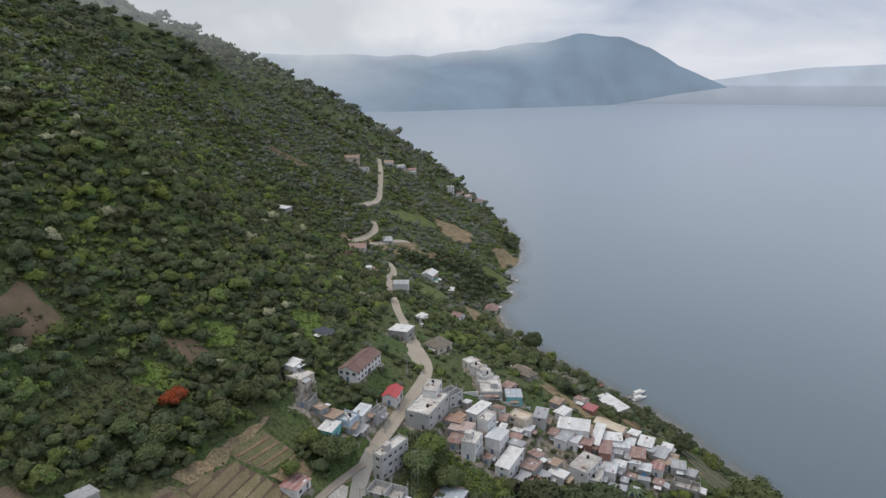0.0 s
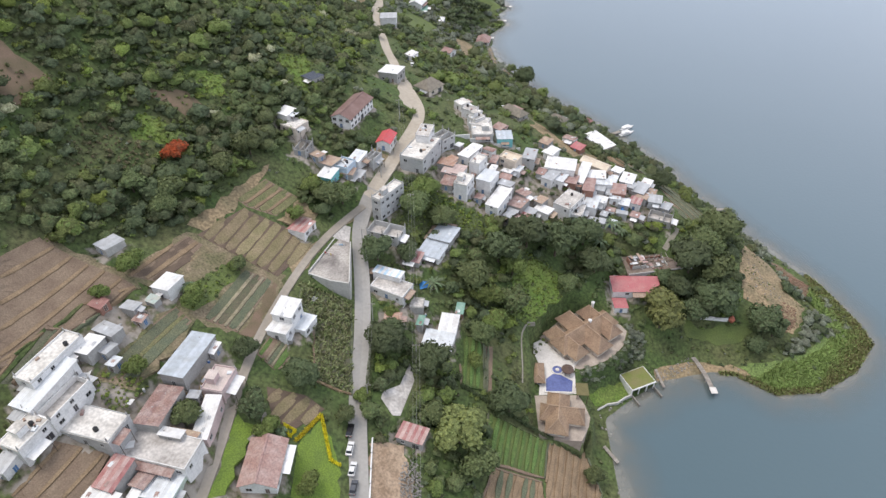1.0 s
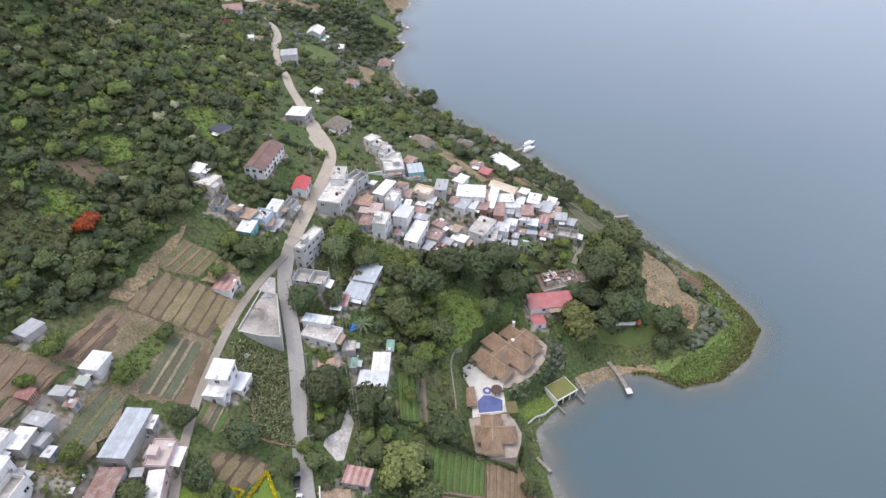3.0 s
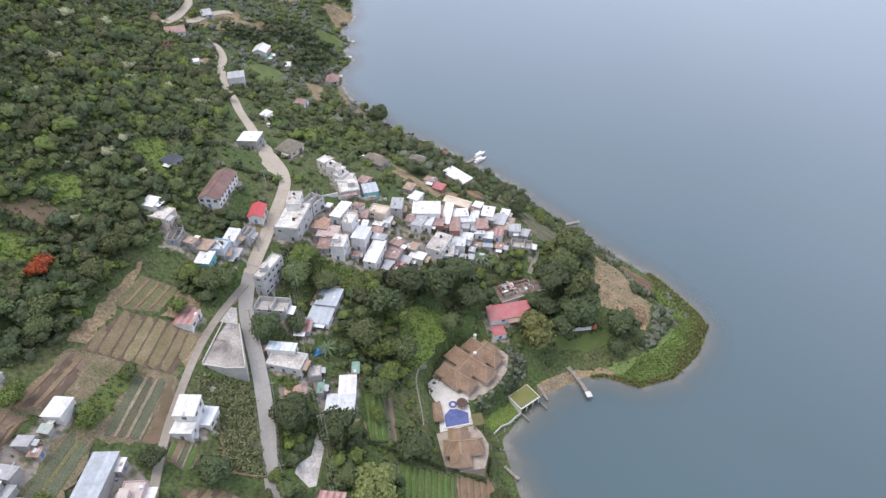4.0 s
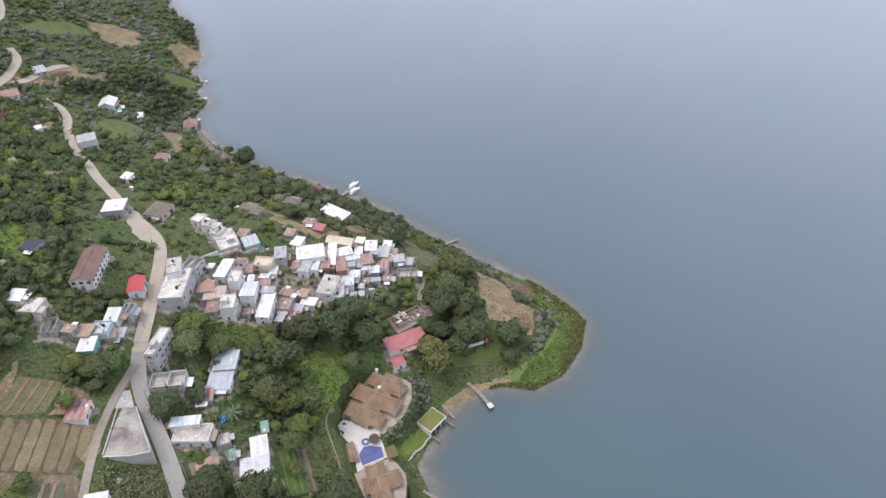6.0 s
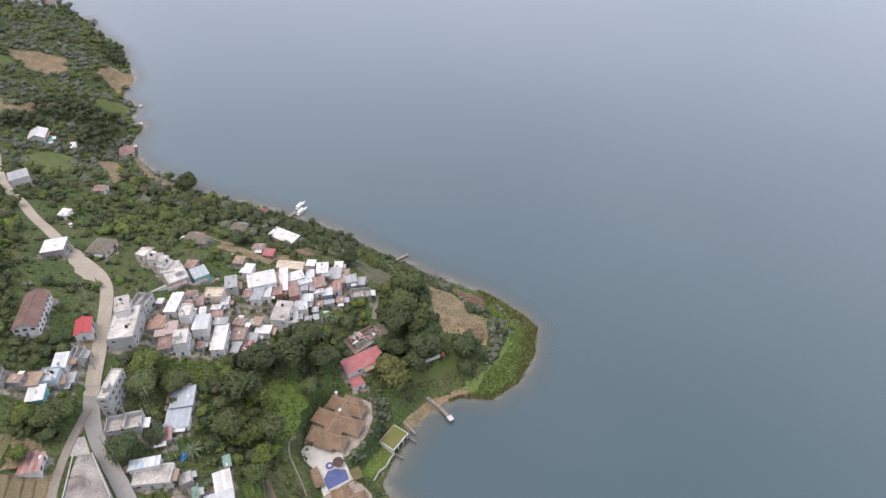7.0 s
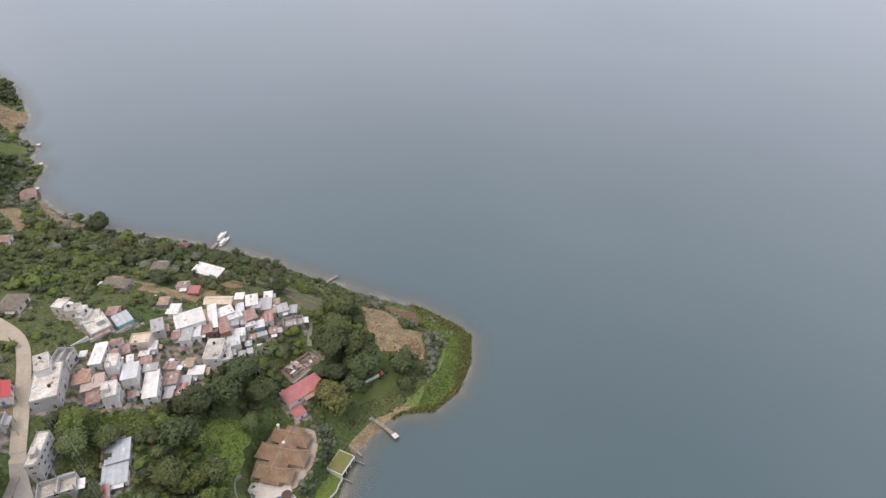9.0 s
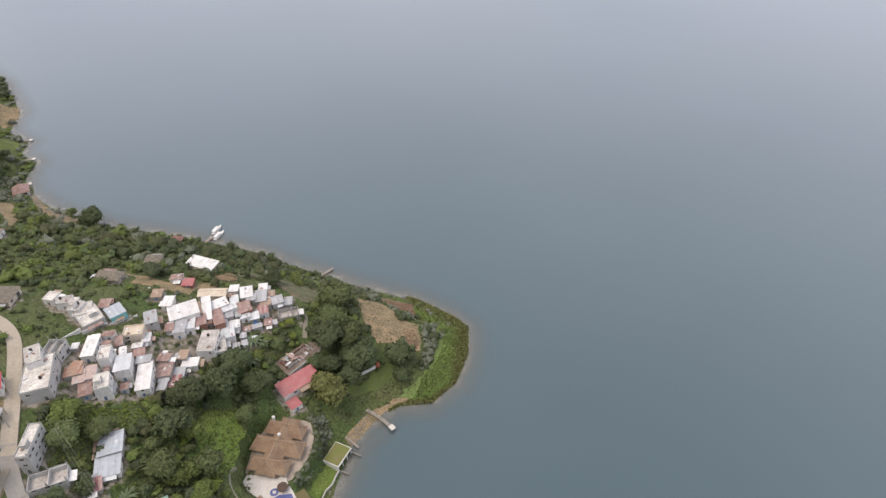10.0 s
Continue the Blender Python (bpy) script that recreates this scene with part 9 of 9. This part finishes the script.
# tall dark casuarinas on the coast
DARK_STANDS = [[(-45, 482), (-38, 500), (-22, 503), (-8, 500), (-10, 490), (-34, 476)], [(2, 468), (8, 492), (22, 504), (34, 504), (24, 484), (10, 460)], [(58, 655), (66, 645), (78, 660), (80, 690), (62, 700)], [(-18, 518), (10, 538), (30, 530), (38, 515), (20, 502), (-4, 506)]]
x, y = scatter(in_any(*DARK_STANDS), 3.4, rng_w, (-50, 455), (90, 710), avoid=False)
growth("dark_conifers", x, y, rng_w.gamma(9, 0.30, len(x)).clip(1.6, 3.6), FULL, [0, 7], [0.8, 0.2], SLOTS, rng_w, "tall dark feathery trees above the shore", 1.6)


# reeds round the tip of the spit, and grey-green shrubs along its shore
def blades(name, x, y, tall, width, lean, materials, weights, label, z=None):
    n = len(x)
    z = np.maximum(rough_height(x, y), -0.6) if z is None else z
    a = rng_w.uniform(0, 2 * np.pi, n)
    ux, uy = np.cos(a) * width, np.sin(a) * width
    lx, ly = rng_w.normal(0, lean, n) * tall, rng_w.normal(0, lean, n) * tall
    q = np.empty((n, 4, 3))
    q[:, 0] = np.stack([x - ux, y - uy, z - 0.1], -1)
    q[:, 1] = np.stack([x + ux, y + uy, z - 0.1], -1)
    q[:, 2] = np.stack([x + ux * 0.5 + lx, y + uy * 0.5 + ly, z + tall], -1)
    q[:, 3] = np.stack([x - ux * 0.2 + lx * 1.3, y - uy * 0.2 + ly * 1.3, z + tall * 0.9], -1)
    up = rng_w.normal(0, 0.35, (n, 3)) + (0, 0, 1)
    face = np.cross(q[:, 1] - q[:, 0], q[:, 3] - q[:, 0])
    q[(face * up).sum(1) < 0] = q[(face * up).sum(1) < 0][:, ::-1]
    me = quads_mesh(name, q, materials, rng_w.choice(len(materials), n, p=weights), np.repeat(up / np.linalg.norm(up, axis=1)[:, None], 4, axis=0))
    return tagged(new(name, me), label, "reeds", kind="stuff")


gx, gy = rng_w.uniform(104, 176, 200000), rng_w.uniform(138, 206, 200000)
d = shore_distance(gx, gy)
tip = smooth(gx, 112, 130) * (1 - smooth(gy, 186, 206))
ok = (d > -1.6) & (d < 11.5 * tip)
gx, gy, d = gx[ok], gy[ok], d[ok]
green = mat("reed_green", (0.25, 0.36, 0.105), 0.8, (0.20, 0.285, 0.085), 0.12, 4, 0.5, 2.0, tint=0.12)
brown = mat("reed_olive_brown", (0.185, 0.195, 0.075), 0.85, (0.20, 0.17, 0.08), 0.2, 4, 0.5, 2.0, tint=0.3)
tagged(drape("reed_bed", uneven([(112, 154.5), (118, 148.5), (124, 145), (137, 146.2), (153, 154.2), (165.5, 167), (165.8, 176), (161.5, 196), (156.5, 193), (156, 180), (149, 168), (138, 158.5), (124, 155)], 0.8), mat("reed_floor", (0.105, 0.155, 0.045), 0.95, (0.145, 0.20, 0.06), 0.3, 7, 0.5, 1.6, 0.2, fine_amount=0.45), 0.25), "low green growth under the reeds", "reeds", kind="structure")
edge = d < (0.8 + 4.5 * smooth(gx, 136, 152)) * rng_w.uniform(0.5, 1.4, len(gx))
blades("reeds", gx[~edge], gy[~edge], rng_w.uniform(0.7, 1.2, (~edge).sum()), 0.11, 0.4, [green, brown], [0.97, 0.03], "bright green reeds on the tip of the spit")
blades("reeds", gx[edge], gy[edge], rng_w.uniform(0.9, 1.5, edge.sum()), 0.10, 0.22, [brown, green], [0.7, 0.3], "olive-brown reed fringe standing in the water")
x, y = scatter(lambda a, b: (shore_distance(a, b) < 16) & (shore_distance(a, b) > 2) & (b > 168), 2.2, rng_w, (80, 160), (180, 340))
keep = rng_w.random(len(x)) < 0.6
size = rng_w.gamma(6, 0.22, keep.sum()).clip(0.5, 2.0)
growth("shore_shrubs", x[keep], y[keep], size, FULL, [4, 1, 3], [0.75, 0.15, 0.10], SLOTS, rng_w, "grey-green shrubs along the stony shore", 0.4)
x, y = scatter(lambda a, b: (shore_distance(a, b) < 13) & (shore_distance(a, b) > 2.5), 3.2, rng_w, (60, 225), (160, 400))
keep = (rng_w.random(len(x)) < 0.5) & (y > 225)
size = rng_w.gamma(6, 0.3, keep.sum()).clip(0.8, 2.8)
growth("shore_trees", x[keep], y[keep], size, FULL, [0, 1, 3], [0.5, 0.35, 0.15], SLOTS, rng_w, "small dark trees along the lake shore")
# stones along the waterline
x, y = rng_w.uniform(30, 172, 9000), rng_w.uniform(90, 620, 9000)
d = shore_distance(x, y)
ok = (d > -1.2) & (d < 2.5) & ~((x > 112) & (y < 190))
x, y = x[ok], y[ok]
bm = bmesh.new()
rs = random.Random(3)
for a, b in zip(x, y):
    s = rs.uniform(0.25, 0.9)
    box(bm, (a, b, max(ground_z(a, b), -0.2) + s * 0.1), (s, s * rs.uniform(0.6, 1.2), s * 0.6), rs.uniform(0, 3), top=(0.65, 0.7))
me = bpy.data.meshes.new("shore_stones")
bm.to_mesh(me)
bm.free()
me.materials.append(STONE)
tagged(new("shore_stones", me), "loose grey stones along the waterline", "stones", kind="stuff")


# clipped hedges
def hedge(line, wide, tall, leaf, label):
    pts = []
    for (x0, y0), (x1, y1) in zip(line[:-1], line[1:]):
        n = max(2, int(math.hypot(x1 - x0, y1 - y0) / 0.06))
        t = rng_w.random(n * 7)
        pts.append(np.stack([x0 + (x1 - x0) * t, y0 + (y1 - y0) * t], -1))
    p = np.concatenate(pts)
    p += rng_w.uniform(-wide / 2, wide / 2, p.shape)
    n = len(p)
    z = height(p[:, 0], p[:, 1]) + rng_w.uniform(0.1, 1.0, n) * tall
    t = rng_w.normal(0, 1, (n, 3))
    t /= np.linalg.norm(t, axis=1)[:, None]
    b = np.cross(t, rng_w.normal(0, 1, (n, 3)))
    b /= np.linalg.norm(b, axis=1)[:, None]
    c = np.c_[p, z]
    s = rng_w.uniform(0.10, 0.2, n)[:, None]
    q = np.stack([c + t * s, c + b * s, c - t * s, c - b * s], 1)
    ob = new("hedge", quads_mesh("hedge", q, [LEAF[leaf]]))
    tagged(ob, label, "hedge")


hedge([(5.4, 125.0), (17.2, 121.1), (30.1, 117.3), (38, 115.6), (44.5, 114.4)], 1.2, 1.4, "dark", "dark green clipped hedge below the villa garden")
hedge([(-39.3, 94.6), (-34.0, 103.9)], 0.85, 0.9, "yellow", "bright yellow clipped hedge beside the lawn")
hedge([(-34.0, 103.9), (-30.2, 92.0), (-27.8, 91.2)], 0.85, 0.9, "yellow", "bright yellow clipped hedge along the driveway")
hedge([(-42.7, 98.7), (-39.7, 97.7), (-40.8, 95.5), (-42.7, 98.7)], 0.5, 0.6, "yellow", "small triangular yellow hedge bed")
hedge([(-30.4, 247.9), (-24.3, 246.4), (-17.4, 246.0), (-13.2, 244.2), (-13.4, 240.0)], 1.3, 1.8, "dark", "dark green hedge round the plot of the long building")
hedge([(-22.0, 132), (-22.4, 120), (-22.0, 106)], 1.6, 1.6, "mid", "untrimmed green hedge beside the road")


# standing corn, in rows
for ring, angle, pitch in CORN:
    r = np.array(ring)
    u = np.array([math.cos(radians(angle)), math.sin(radians(angle))])
    v = np.array([-u[1], u[0]])
    a, b = np.meshgrid(np.arange((r @ u).min(), (r @ u).max(), 0.24), np.arange((r @ v).min(), (r @ v).max(), 1.25))
    p = a.ravel()[:, None] * u + b.ravel()[:, None] * v + rng_w.normal(0, 0.14, (a.size, 2))
    p = p[inside(ring, p[:, 0], p[:, 1]) & (rng_w.random(len(p)) < 0.86)]
    p = np.repeat(p, 5, axis=0) + rng_w.normal(0, 0.12, (len(p) * 5, 2))
    tall = rng_w.uniform(0.9, 1.9, len(p))
    ob = blades("corn_plants", p[:, 0], p[:, 1], tall * 0.7, 0.085, 0.5, [CROP["corn"], CROP["green"]], [0.8, 0.2], "rows of green and yellowing corn plants")
    ob["category"] = "corn"
